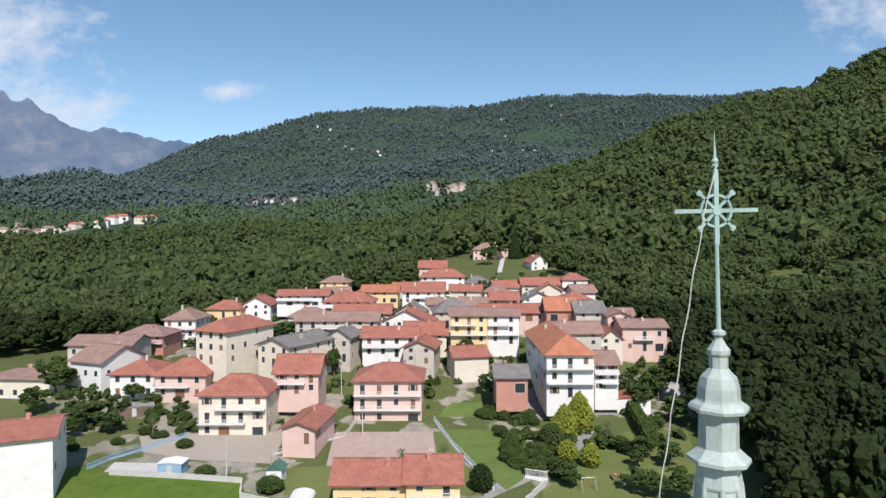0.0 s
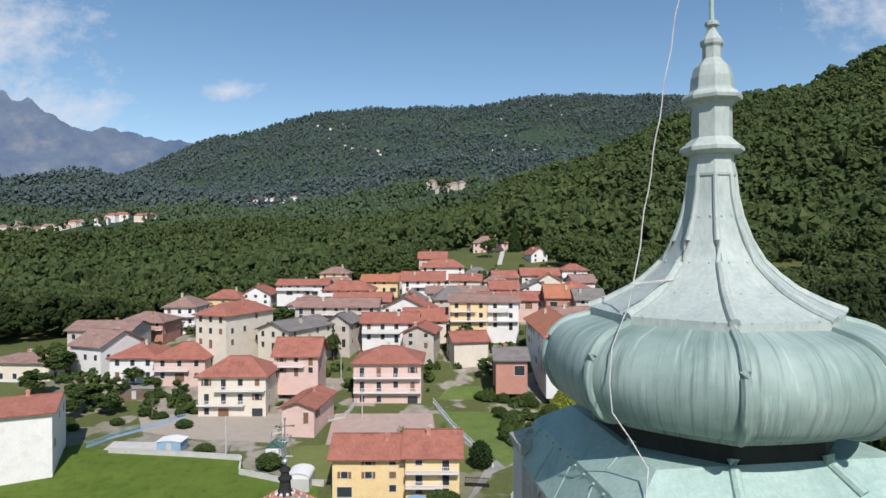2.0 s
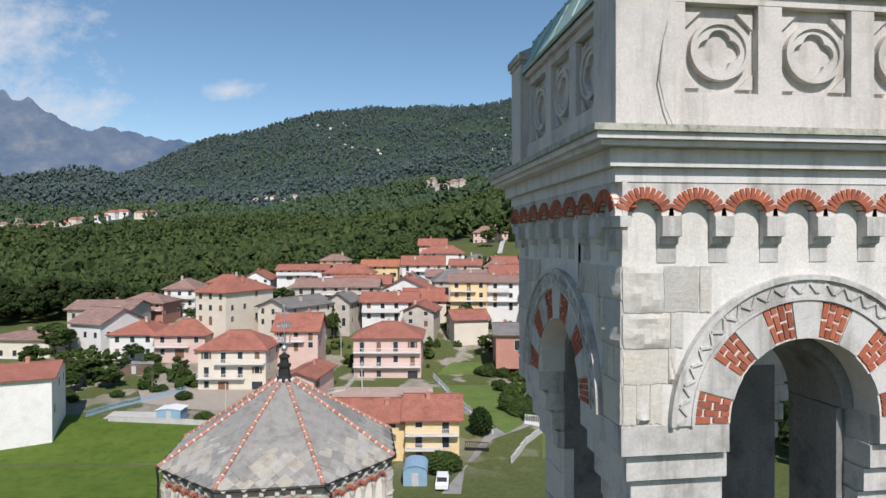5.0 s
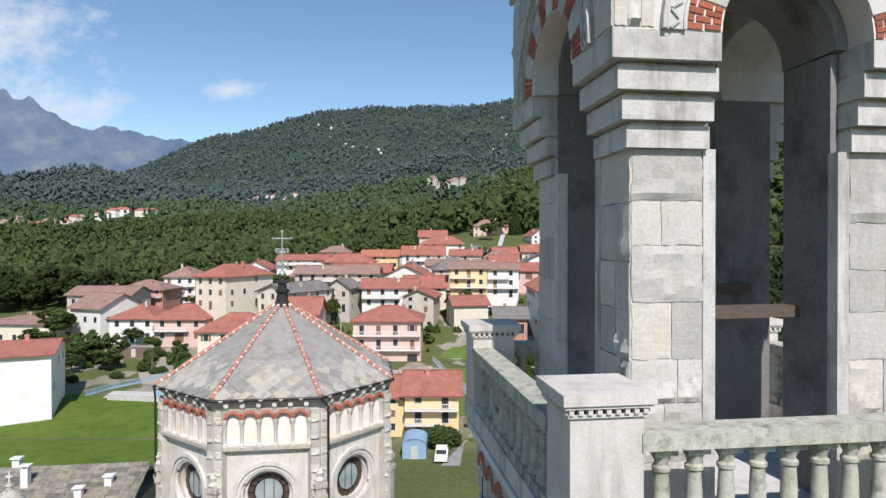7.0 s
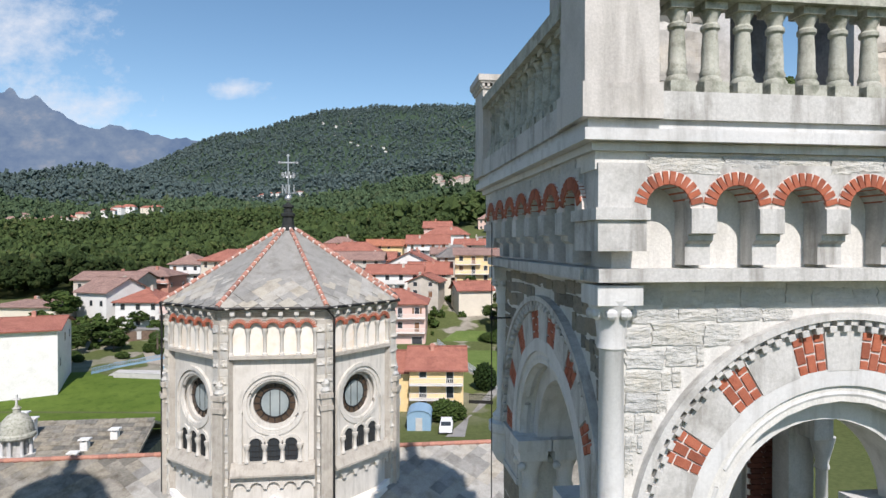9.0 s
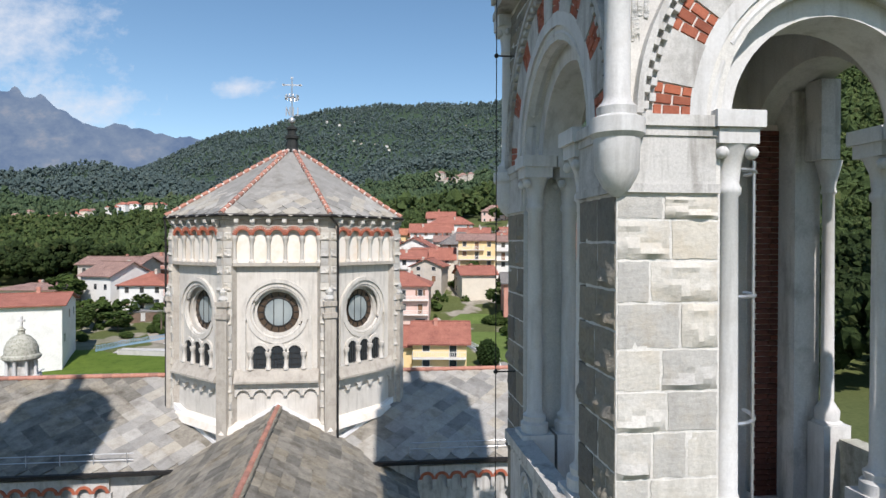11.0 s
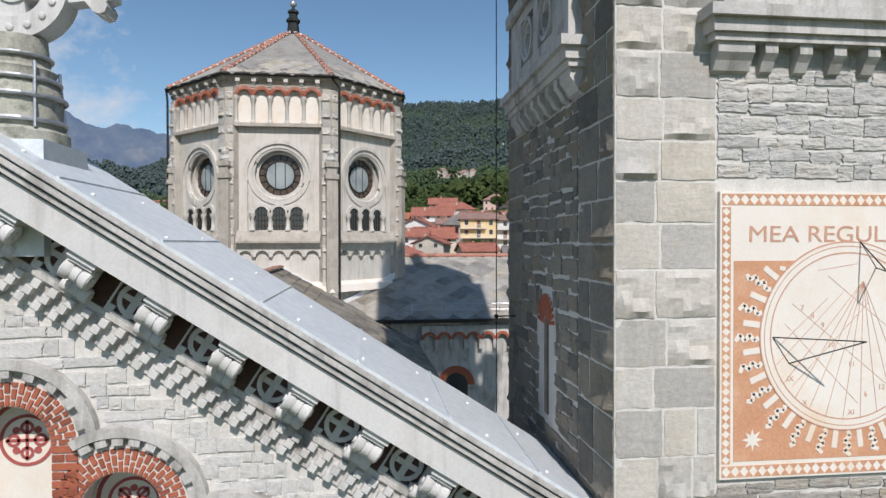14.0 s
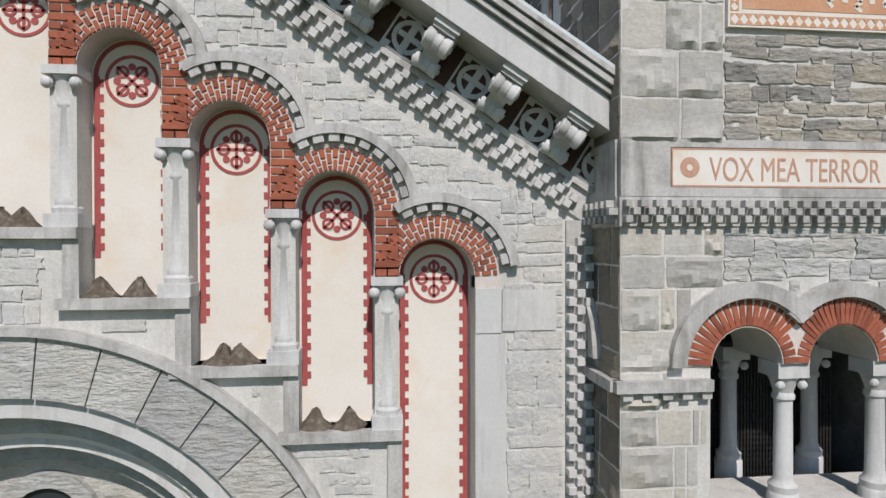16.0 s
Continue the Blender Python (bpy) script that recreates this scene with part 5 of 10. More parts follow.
for face in (FRONT, BACKF):
    for s0, s1 in ((-PH, -0.7), (0.7, PH)):
        bm = bmesh.new()
        fbox(bm, face, s0, s1, PH - 0.4, PH, 20.5, 24.35)
        part("pier", bm, M_MORTAR, tower)
        # inner faces: stains plus the bell chamber's shade, painted dark
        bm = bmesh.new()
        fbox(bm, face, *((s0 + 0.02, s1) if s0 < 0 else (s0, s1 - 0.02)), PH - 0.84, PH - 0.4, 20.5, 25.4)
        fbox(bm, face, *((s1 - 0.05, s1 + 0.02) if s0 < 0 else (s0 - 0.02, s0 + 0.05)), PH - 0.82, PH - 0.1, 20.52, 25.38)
        part("pier_lining", bm, M_SOOT_SHADE, tower, "dark soot-stained stone lining with indoor shade in its colour")
for face, seed in ((FRONT, 3), (LEFTF, 4)):
    for sgn in (-1, 1):
        courses(face, *((-PH, -0.8) if sgn < 0 else (0.8, PH)), 20.7, 24.34, PH + 0.012, (0.42, 0.6), (0.3, 0.75), BLOCKS, tower, seed=seed * 29 + sgn, name="block", depth=0.06)
        bm = bmesh.new()
        u0, u1 = sorted((sgn * 0.67, sgn * 0.8))
        fbox(bm, face, u0, u1, PH - 0.12, PH + 0.02, 20.7, 24.35)
        part("jamb", bm, M_DRESSED, tower, bevel=0.01)
for su in (-1, 1):
    for so in (-1, 1):
        for i, (z0, z1) in enumerate(((24.345, 24.56), (24.6, 24.825), (24.865, 25.09), (25.13, 25.397))):
            o = PH + 0.08 + 0.08 * i if i < 3 else UH + 0.012
            inn = 0.77 if i < 3 else 0.795
            bm = bmesh.new()
            box(bm, *sorted((su * inn, su * o)), *sorted((so * inn, so * o)), z0, z1)
            part("stepped_corbel", bm, M_DRESSED, tower, bevel=0.012)
            if i < 3:
                bm = bmesh.new()
                box(bm, *sorted((su * (inn + 0.03), su * (o - 0.05))), *sorted((so * (inn + 0.03), so * (o - 0.05))), z1 - 0.01, z1 + 0.045)
                part("stepped_corbel", bm, M_DRESSED, tower)
bm = bmesh.new()
for k, face in enumerate(FACES):
    e = UH if k % 2 == 0 else UH - 1.16
    arch_wall(bm, face, -e, e, BELL_Z, 27.75, UH - 1.16, UH, [(0.0, 0.8, BELL_Z, BELL_Z)], n=24)
bmesh.ops.remove_doubles(bm, verts=bm.verts, dist=0.0005)
part("bell_wall", bm, M_MORTAR, tower)
bm = bmesh.new()
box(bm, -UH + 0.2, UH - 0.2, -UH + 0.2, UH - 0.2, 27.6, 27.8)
part("vault", bm, M_SOOT_SHADE, tower)
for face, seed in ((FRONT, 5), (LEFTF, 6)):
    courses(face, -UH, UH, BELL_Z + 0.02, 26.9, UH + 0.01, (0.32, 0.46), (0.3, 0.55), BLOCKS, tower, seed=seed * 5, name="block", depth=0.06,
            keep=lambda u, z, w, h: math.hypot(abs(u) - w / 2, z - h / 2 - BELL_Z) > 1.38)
    bm = bmesh.new()
    ring(bm, face, 0, BELL_Z, 1.2, 1.36, UH - 0.02, UH + 0.04, n=36)
    ring(bm, face, 0, BELL_Z, 1.36, 1.41, UH - 0.02, UH + 0.075, n=36)
    ring(bm, face, 0, BELL_Z, 1.165, 1.2, UH - 0.02, UH + 0.055, n=36)
    hood = part("hood_mould", bm, M_DRESSED, tower, bevel=0.008)
    zz = []
    for i in range(44):
        a = math.pi * (i + 0.5) / 44
        zz.append(Matrix.Translation(on(face, 1.28 * math.cos(a), UH + 0.045, BELL_Z + 1.28 * math.sin(a))) @ face.to_3x3().to_4x4() @ Matrix.Rotation(-(a - math.pi / 2) + (0.85 if i % 2 else -0.85), 4, "Y") @ Matrix.Diagonal((0.12, 0.03, 0.025, 1)))
    pieces("chevron", SMOOTH, zz, hood)
    bm = bmesh.new()
    ring(bm, face, 0, BELL_Z, 0.79, 1.175, UH - 0.3, UH + 0.015, n=30)
    backing = part("arch_backing", bm, M_JOINT, tower)
    nv = 11
    for i in range(nv):
        a0, a1 = 180 * i / nv, 180 * (i + 1) / nv
        if i % 2 == 1:
            bm = bmesh.new()
            ring(bm, face, 0, BELL_Z, 0.795, 1.165, UH - 0.28, UH + 0.034, a0 + 0.15, a1 - 0.15, n=30)
            part("voussoir", bm, M_DRESSED, tower, bevel=0.008)
        else:
            brick_ring(face, 0, BELL_Z, 0.8, 1.165, UH - 0.28, UH + 0.03, 4, backing, a0 + 0.3, a1 - 0.3, 0.16, True)
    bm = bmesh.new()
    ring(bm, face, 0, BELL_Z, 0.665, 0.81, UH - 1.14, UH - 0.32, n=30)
    part("inner_arch", bm, M_SOOT_SHADE, tower)
lower_parts = set(tower.children)      # all above the bells is a little wider than deep
for k, face in enumerate(FACES):
    corbel_table(k, face, UH + 0.02, [(-3.5 + i) * 0.485 for i in range(8)], 27.36, 0.155, 0.268, UH - 0.1, UH + 0.09, 26.93, 0, 12, 0.3)
for h, z0, z1 in ((UH + 0.1, 27.67, 27.8), (UH + 0.17, 27.803, 27.97), (UH + 0.3, 27.973, 28.02), (UH + 0.35, 28.023, 28.083)):
    bm = bmesh.new()
    box(bm, -h, h, -h, h, z0, z1)
    part("cornice", bm, M_MARBLE, tower, bevel=0.015)
bm = bmesh.new()
box(bm, -UH - 0.385, UH + 0.385, -UH - 0.385, UH + 0.385, 28.086, 28.145)
part("cornice_top", bm, M_MOSS, tower, bevel=0.01)

# ---- attic with blind quatrefoils
AH = 1.85
bm = bmesh.new()
for k, face in enumerate(FACES):
    e = AH if k % 2 == 0 else AH - 0.3
    fbox(bm, face, -e, e, AH - 0.3, AH - 0.1, 28.1, 29.5)
part("attic_wall", bm, M_ATTIC, tower)
for k, face in enumerate(FACES):
    AE = AH - 0.2 if k % 2 else AH - 0.15
    bm = bmesh.new()
    fbox(bm, face, -AE, AE, AH - 0.11, AH + 0.02, 28.148, 28.525)
    part("attic_base", bm, M_ATTIC, tower, bevel=0.01)
    bm = bmesh.new()
    fbox(bm, face, -AE, AE, AH - 0.11, AH, 29.376, 29.48)
    fbox(bm, face, -AE, AE, AH - 0.11, AH + 0.05, 29.48, 29.56)
    for u0, u1 in ((-AE, -1.27), (-0.575, -0.345), (0.345, 0.575), (1.27, AE)):
        fbox(bm, face, u0, u1, AH - 0.11, AH - 0.005, 28.525, 29.376)
    part("attic_frame", bm, M_ATTIC, tower, bevel=0.012)
    for c in (-0.923, 0.0, 0.923):
        bm = bmesh.new()
        zc = 28.945
        ring(bm, face, c, zc, 0.245, 0.285, AH - 0.11, AH - 0.025, 0, 360, 20)
        foil(bm, face, c, zc, 0.095, 0.105, 0.25, AH - 0.105, AH - 0.05)
        for su in (-1, 1):
            for sz in (-1, 1):
                uu, zz_ = c + su * 0.325, zc + sz * 0.36
                prism(bm, [(uu, zz_), (uu - su * 0.15, zz_), (uu, zz_ - sz * 0.15)], AH - 0.1, AH - 0.06, lambda p, q_, t, face=face: on(face, p, t, q_))
        part("quatrefoil", bm, M_ATTIC, tower)
for su in (-1, 1):
    for so in (-1, 1):
        x, y = su * (AH - 0.17), so * (AH - 0.17)
        bm = bmesh.new()
        box(bm, x - 0.27, x + 0.27, y - 0.27, y + 0.27, 28.148, 29.7)
        ped = part("attic_pedestal", bm, M_ATTIC, tower, bevel=0.01)
        bm = bmesh.new()
        box(bm, x - 0.29, x + 0.29, y - 0.29, y + 0.29, 29.7, 29.755)
        lathe(bm, [(0.45, 29.755), (0.45, 29.85), (0.12, 30.0)], 4, (x, y), math.pi / 4)
        part("pedestal_cap", bm, M_MOSS, ped, bevel=0.012)

# ---- copper roof and onion dome
bm = bmesh.new()
ring4 = lambda h, z: [bm.verts.new((x * h, y * h, z)) for x, y in ((-1, -1), (1, -1), (1, 1), (-1, 1))]
rb, r0, r1, r2, r3 = ring4(1.93, 29.545), ring4(1.95, 29.575), ring4(1.72, 30.05), ring4(1.7, 30.13), ring4(1.3, 30.43)
for a, b in ((rb, r0), (r0, r1), (r1, r2), (r2, r3)):
    for i in range(4):
        bm.faces.new((a[i], a[(i + 1) % 4], b[(i + 1) % 4], b[i]))
bm.faces.new(r3)
part("copper_roof", bm, M_COPPER, tower, "pale green patinated copper sheets", bevel=0.01)
bm = bmesh.new()
for o in tower.children:
    if o not in lower_parts:
        o.matrix_basis = Matrix.Translation((0.13, 0, 0)) @ Matrix.Diagonal((1.07, 1, 1, 1)) @ o.matrix_basis
wide_parts = set(tower.children)
lathe(bm, [(1.5, 30.25), (1.4, 30.44), (1.4, 30.8)], 8, phase=radians(-112.5))
part("dome_neck", bm, M_COPPER_DARK, tower)
DOME = [(1.55, 30.77), (1.7, 30.775), (1.9, 30.85), (2.01, 31.0), (2.08, 31.2), (2.07, 31.4), (1.98, 31.59), (1.8, 31.74), (1.46, 31.84)]
FLARE = [(1.5, 31.82), (1.5, 31.93), (1.25, 32.03), (0.96, 32.19), (0.76, 32.36), (0.6, 32.53), (0.455, 32.79), (0.35, 33.09), (0.29, 33.38), (0.268, 33.64)]


def eased(profile, n=4):
    """A smooth line through the rings."""
    out = []
    for i in range(len(profile) - 1):
        p = [Vector(profile[max(0, min(len(profile) - 1, i + k))]) for k in (-1, 0, 1, 2)]
        for j in range(n):
            t = j / n
            v = 0.5 * (2 * p[1] + (p[2] - p[0]) * t + (2 * p[0] - 5 * p[1] + 4 * p[2] - p[3]) * t * t + (3 * p[1] - p[0] - 3 * p[2] + p[3]) * t ** 3)
            out.append((v.x, v.y))
    return out + [profile[-1]]


def gores(bm, profile, swell, sub=6):
    """Eight sheet-metal gores between ribs, each swelling out a little."""
    rings = []
    for r, z in profile:
        row = []
        for i in range(8 * sub):
            a = math.pi / 4 * (i % sub) / sub
            flat = r * math.cos(math.pi / 8) / math.cos(a - math.pi / 8)
            rr = flat * (1 - swell) + r * swell
            b = radians(-112.5) + math.pi / 4 * i / sub
            row.append(bm.verts.new((rr * math.cos(b), rr * math.sin(b), z)))
        rings.append(row)
    n = 8 * sub
    for lo, hi in zip(rings, rings[1:]):
        for i in range(n):
            bm.faces.new((lo[i], lo[(i + 1) % n], hi[(i + 1) % n], hi[i]))
    bm.faces.new(rings[0][::-1])
    bm.faces.new(rings[-1])


bm = bmesh.new()
gores(bm, eased(DOME), 0.55)
dome = part("dome", bm, M_DOME, tower, "bulging patinated copper onion dome", smooth=True)
bm = bmesh.new()
gores(bm, FLARE[:2] + eased(FLARE[1:]), 0.1)
flare = part("dome_flare", bm, M_COPPER_PALE, tower, smooth=True)
bm = bmesh.new()
gores(bm, [(1.42, 30.66), (1.49, 30.66), (1.58, 30.78), (1.44, 30.8)], 0.3)
part("dome_skirt", bm, M_DOME, tower)
FINIAL = [(0.29, 33.6), (0.295, 33.63), (0.262, 33.8), (0.262, 33.86), (0.34, 33.88), (0.385, 33.91), (0.385, 33.955), (0.34, 33.99), (0.275, 34.05), (0.245, 34.08), (0.24, 34.47), (0.28, 34.52), (0.355, 34.55), (0.365, 34.59), (0.34, 34.63), (0.27, 34.67), (0.26, 34.7), (0.25, 34.84), (0.215, 34.97), (0.14, 35.05), (0.115, 35.08), (0.115, 35.22), (0.14, 35.26), (0.14, 35.31), (0.1, 35.36), (0.055, 35.44), (0.05, 35.47), (0.085, 35.5), (0.085, 35.54), (0.03, 35.57)]
bm = bmesh.new()
lathe(bm, FINIAL, 8, phase=radians(-112.5))
part("finial", bm, M_COPPER_PALE, tower)
for i in range(8):
    a = radians(-112.5 + 45 * i)
    ca, sa = math.cos(a), math.sin(a)
    bm = bmesh.new()
    tube(bm, [(r * ca, r * sa, z) for r, z in eased(DOME, 3)], 0.055, 8)
    part("rib", bm, M_DOME, dome, smooth=True)
    bm = bmesh.new()
    tube(bm, [(r * ca, r * sa, z) for r, z in FLARE[1:]], [0.06, 0.06, 0.055, 0.05, 0.045, 0.04, 0.035, 0.032, 0.03], 8)
    part("rib", bm, M_COPPER_PALE, flare, smooth=True)
    bm = bmesh.new()
    tube(bm, [(1.42 * ca, 1.42 * sa, 30.5), (1.46 * ca, 1.46 * sa, 30.4), (1.78 * ca, 1.78 * sa, 30.19)], [0.07, 0.06, 0.06], 8)
    part("rib", bm, M_COPPER, tower, smooth=True)
bm = bmesh.new()
tube(bm, [(0, 0, 35.55), (0, 0, 37.62)], [0.03, 0.02], 8)
tube(bm, [(0, 0, 37.68), (0, 0, 38.07)], [0.022, 0.003], 8)
lathe(bm, [(0.03, 37.6), (0.045, 37.62), (0.03, 37.65), (0.045, 37.68), (0.03, 37.72)], 8)
pole = part("cross_pole", bm, M_COPPER, tower)
bm = bmesh.new()
zc = 37.06
box(bm, -0.56, 0.56, -0.02, 0.02, zc - 0.025, zc + 0.025)
box(bm, -0.03, 0.03, -0.022, 0.022, zc - 0.42, zc + 0.52)
for q in range(2):
    a = radians(45 + 90 * q)
    m = Matrix.Translation((0, 0, zc)) @ Matrix.Rotation(-a, 4, "Y")
    box(bm, -0.33, 0.33, -0.018, 0.018, -0.016, 0.016, m)
for k in range(8):
    a = radians(45 * k)
    m = Matrix.Translation((0, 0, zc)) @ Matrix.Rotation(-a, 4, "Y")
    if k % 2:
        prism(bm, [(0.27, -0.016), (0.31, -0.04), (0.345, -0.03), (0.345, 0.03), (0.31, 0.04), (0.27, 0.016)], -0.012, 0.012, lambda p, q, t, m=m: m @ Vector((p, t, q)))
ring(bm, FRONT, 0, zc, 0.185, 0.215, -0.018, 0.018, 0, 360, 20)
ring(bm, FRONT, 0, zc, 0.0, 0.06, -0.03, 0.03, 0, 360, 10)
part("wheel_cross", bm, M_COPPER, pole)
pole.matrix_basis = Matrix.Translation((0, 0, 35.55)) @ Matrix.Rotation(radians(-1.4), 4, "Y") @ Matrix.Translation((0, 0, -35.55))   # bent a hair
for o in tower.children:
    if o not in wide_parts:
        o.matrix_basis = Matrix.Translation((0.13, 0, 0)) @ o.matrix_basis

# ---------------------------------------------------------------- the church: nave, transepts, crossing tower, gabled front
M_FACING = surface("pale_facing_stone", (0.49, 0.49, 0.475), (0.62, 0.615, 0.595), 3.0, 0.88, 0.8, 20, stain=(3, (0.4, 0.37, 0.33), 0.4), vary=0.16, dist=0.02)
M_WHITECAP = surface("white_caps", (0.7, 0.7, 0.7), (0.8, 0.8, 0.8), 4, 0.5, 0.0)
M_DROPPINGS = surface("bird_droppings", (0.07, 0.055, 0.04), (0.16, 0.13, 0.1), 9, 0.95, 0.8, 30, stain=(14, (0.4, 0.36, 0.3), 0.5), dist=0.02)
CHX = -4.77                 # the church's axis
SMOOTH_PALE = plain_block("billet", M_MARBLE, 0.04)
FX, FY = -4.2, 6.52         # middle of the front
church_front = thing("facade", (FX, FY, 0), "gabled stone church front with stepped brick-arched niches", "church front")
G = Matrix.Identity(4)      # places on the front: u from the axis, out towards the square, z up


def gon(u, out, z):
    return Vector((u, -out, z))


SLOPE = 0.645
ANG = math.atan(SLOPE)
EDGE_Z = 7.57               # top of the raking cornice where it meets the tower
U_END = 5.36


def rake(u, drop):
    """Height at u of a line that runs drop metres (square to it) below the top of the gable."""
    return EDGE_Z + (U_END - abs(u)) * SLOPE - drop / math.cos(ANG)


NICHES = [(0.955 * i, 8.26 - 0.63 * i) for i in range(5)]     # centre and spring of the niches from the middle down the right side
ALL_NICHES = [(c, z) for c, z in NICHES] + [(-c, z) for c, z in NICHES[1:]]
R_IN, R_OUT = 0.365, 0.6
SILL = [z - 2.06 for c, z in NICHES]
SILL[4] = 2.2


# wall in upright strips, each with its niche cut 0.26 deep, up to the slanting cornice
bm = bmesh.new()
portal_z, portal_r = 2.25, 3.05


def foot(u0, u1, r=2.44):
    """Lower edge of a strip of wall, cut by the round portal."""
    pts = [(u0 + (u1 - u0) * i / 12, 0) for i in range(13)]
    return [(u, portal_z + math.sqrt(r * r - u * u) if abs(u) < r else -1.5) for u, _ in pts]


prism(bm, foot(-U_END, -0.001, 2.0) + foot(0.001, U_END, 2.0) + [(U_END, rake(U_END, 0.2)), (0, rake(0, 0.2)), (-U_END, rake(U_END, 0.2))], -0.6, -0.3, lambda p, q, t: gon(p, t, q))
part("back_wall", bm, M_PLASTER, church_front, "cream plaster at the back of the niches")
bm = bmesh.new()
put = lambda p, q, t: gon(p, t, q)
cuts = sorted(ALL_NICHES)
u = -U_END
for c, zc in cuts:
    sill = SILL[[round(abs(n[0]), 3) for n in NICHES].index(round(abs(c), 3))]
    if c - R_IN > u:
        prism(bm, foot(u, c - R_IN) + [(c - R_IN, rake(c - R_IN, 0.2)), (u, rake(u, 0.2))] if u * (c - R_IN) >= 0 else foot(u, c - R_IN) + [(c - R_IN, rake(c - R_IN, 0.2)), (0, rake(0, 0.2)), (u, rake(u, 0.2))], -0.3, 0.0, put)
    prism(bm, foot(c - R_IN, c + R_IN) + [(c + R_IN, sill), (c - R_IN, sill)], -0.3, 0.0, put)
    n = 12
    for i in range(n):
        a, b = math.pi * (1 - i / n), math.pi * (1 - (i + 1) / n)
        ua, ub = c + R_IN * math.cos(a), c + R_IN * math.cos(b)
        prism(bm, [(ua, zc + R_IN * math.sin(a)), (ub, zc + R_IN * math.sin(b)), (ub, rake(ub, 0.2)), (ua, rake(ua, 0.2))], -0.3, 0.0, put)
    u = c + R_IN
prism(bm, [(u, -1.5), (U_END, -1.5), (U_END, rake(U_END, 0.2)), (u, rake(u, 0.2))], -0.3, 0.0, put)
bmesh.ops.remove_doubles(bm, verts=bm.verts, dist=0.0005)
part("front_wall", bm, M_MORTAR, church_front)

# coursed stone of the wall


def wall_keep(u, z, w, h):
    if z + h / 2 > rake(abs(u) + w / 2, 1.15) or abs(u) + w / 2 > 5.05:
        return False
    if math.hypot(u, z - portal_z) < portal_r + 0.12:
        return False
    for c, zc in ALL_NICHES:
        if math.hypot(max(0.0, abs(u - c) - w / 2), max(0.0, z + h / 2 - zc) if z > zc else 0) < R_OUT + 0.17 and z > zc - 0.05:
            return False
        sill = SILL[[round(abs(n[0]), 3) for n in NICHES].index(round(abs(c), 3))]
        if abs(u - c) < w / 2 + 0.6 and sill - 0.1 < z + h / 2 and z < zc + 0.05:
            return False
    return True


FG = Matrix.Identity(4)
FACING = [rough_block("stone", M_FACING, 80 + i, 0.06) for i in range(8)]
courses(FG, -0.9, 5.05, 2.6, 11.2, 0.012, (0.09, 0.19), (0.3, 0.75), FACING, church_front, wall_keep, seed=77, depth=0.045, gap=0.015)
courses(FG, 4.5, 5.02, 2.5, 5.15, 0.012, (0.14, 0.25), (0.2, 0.45), FACING, church_front, seed=78, depth=0.045, gap=0.015)

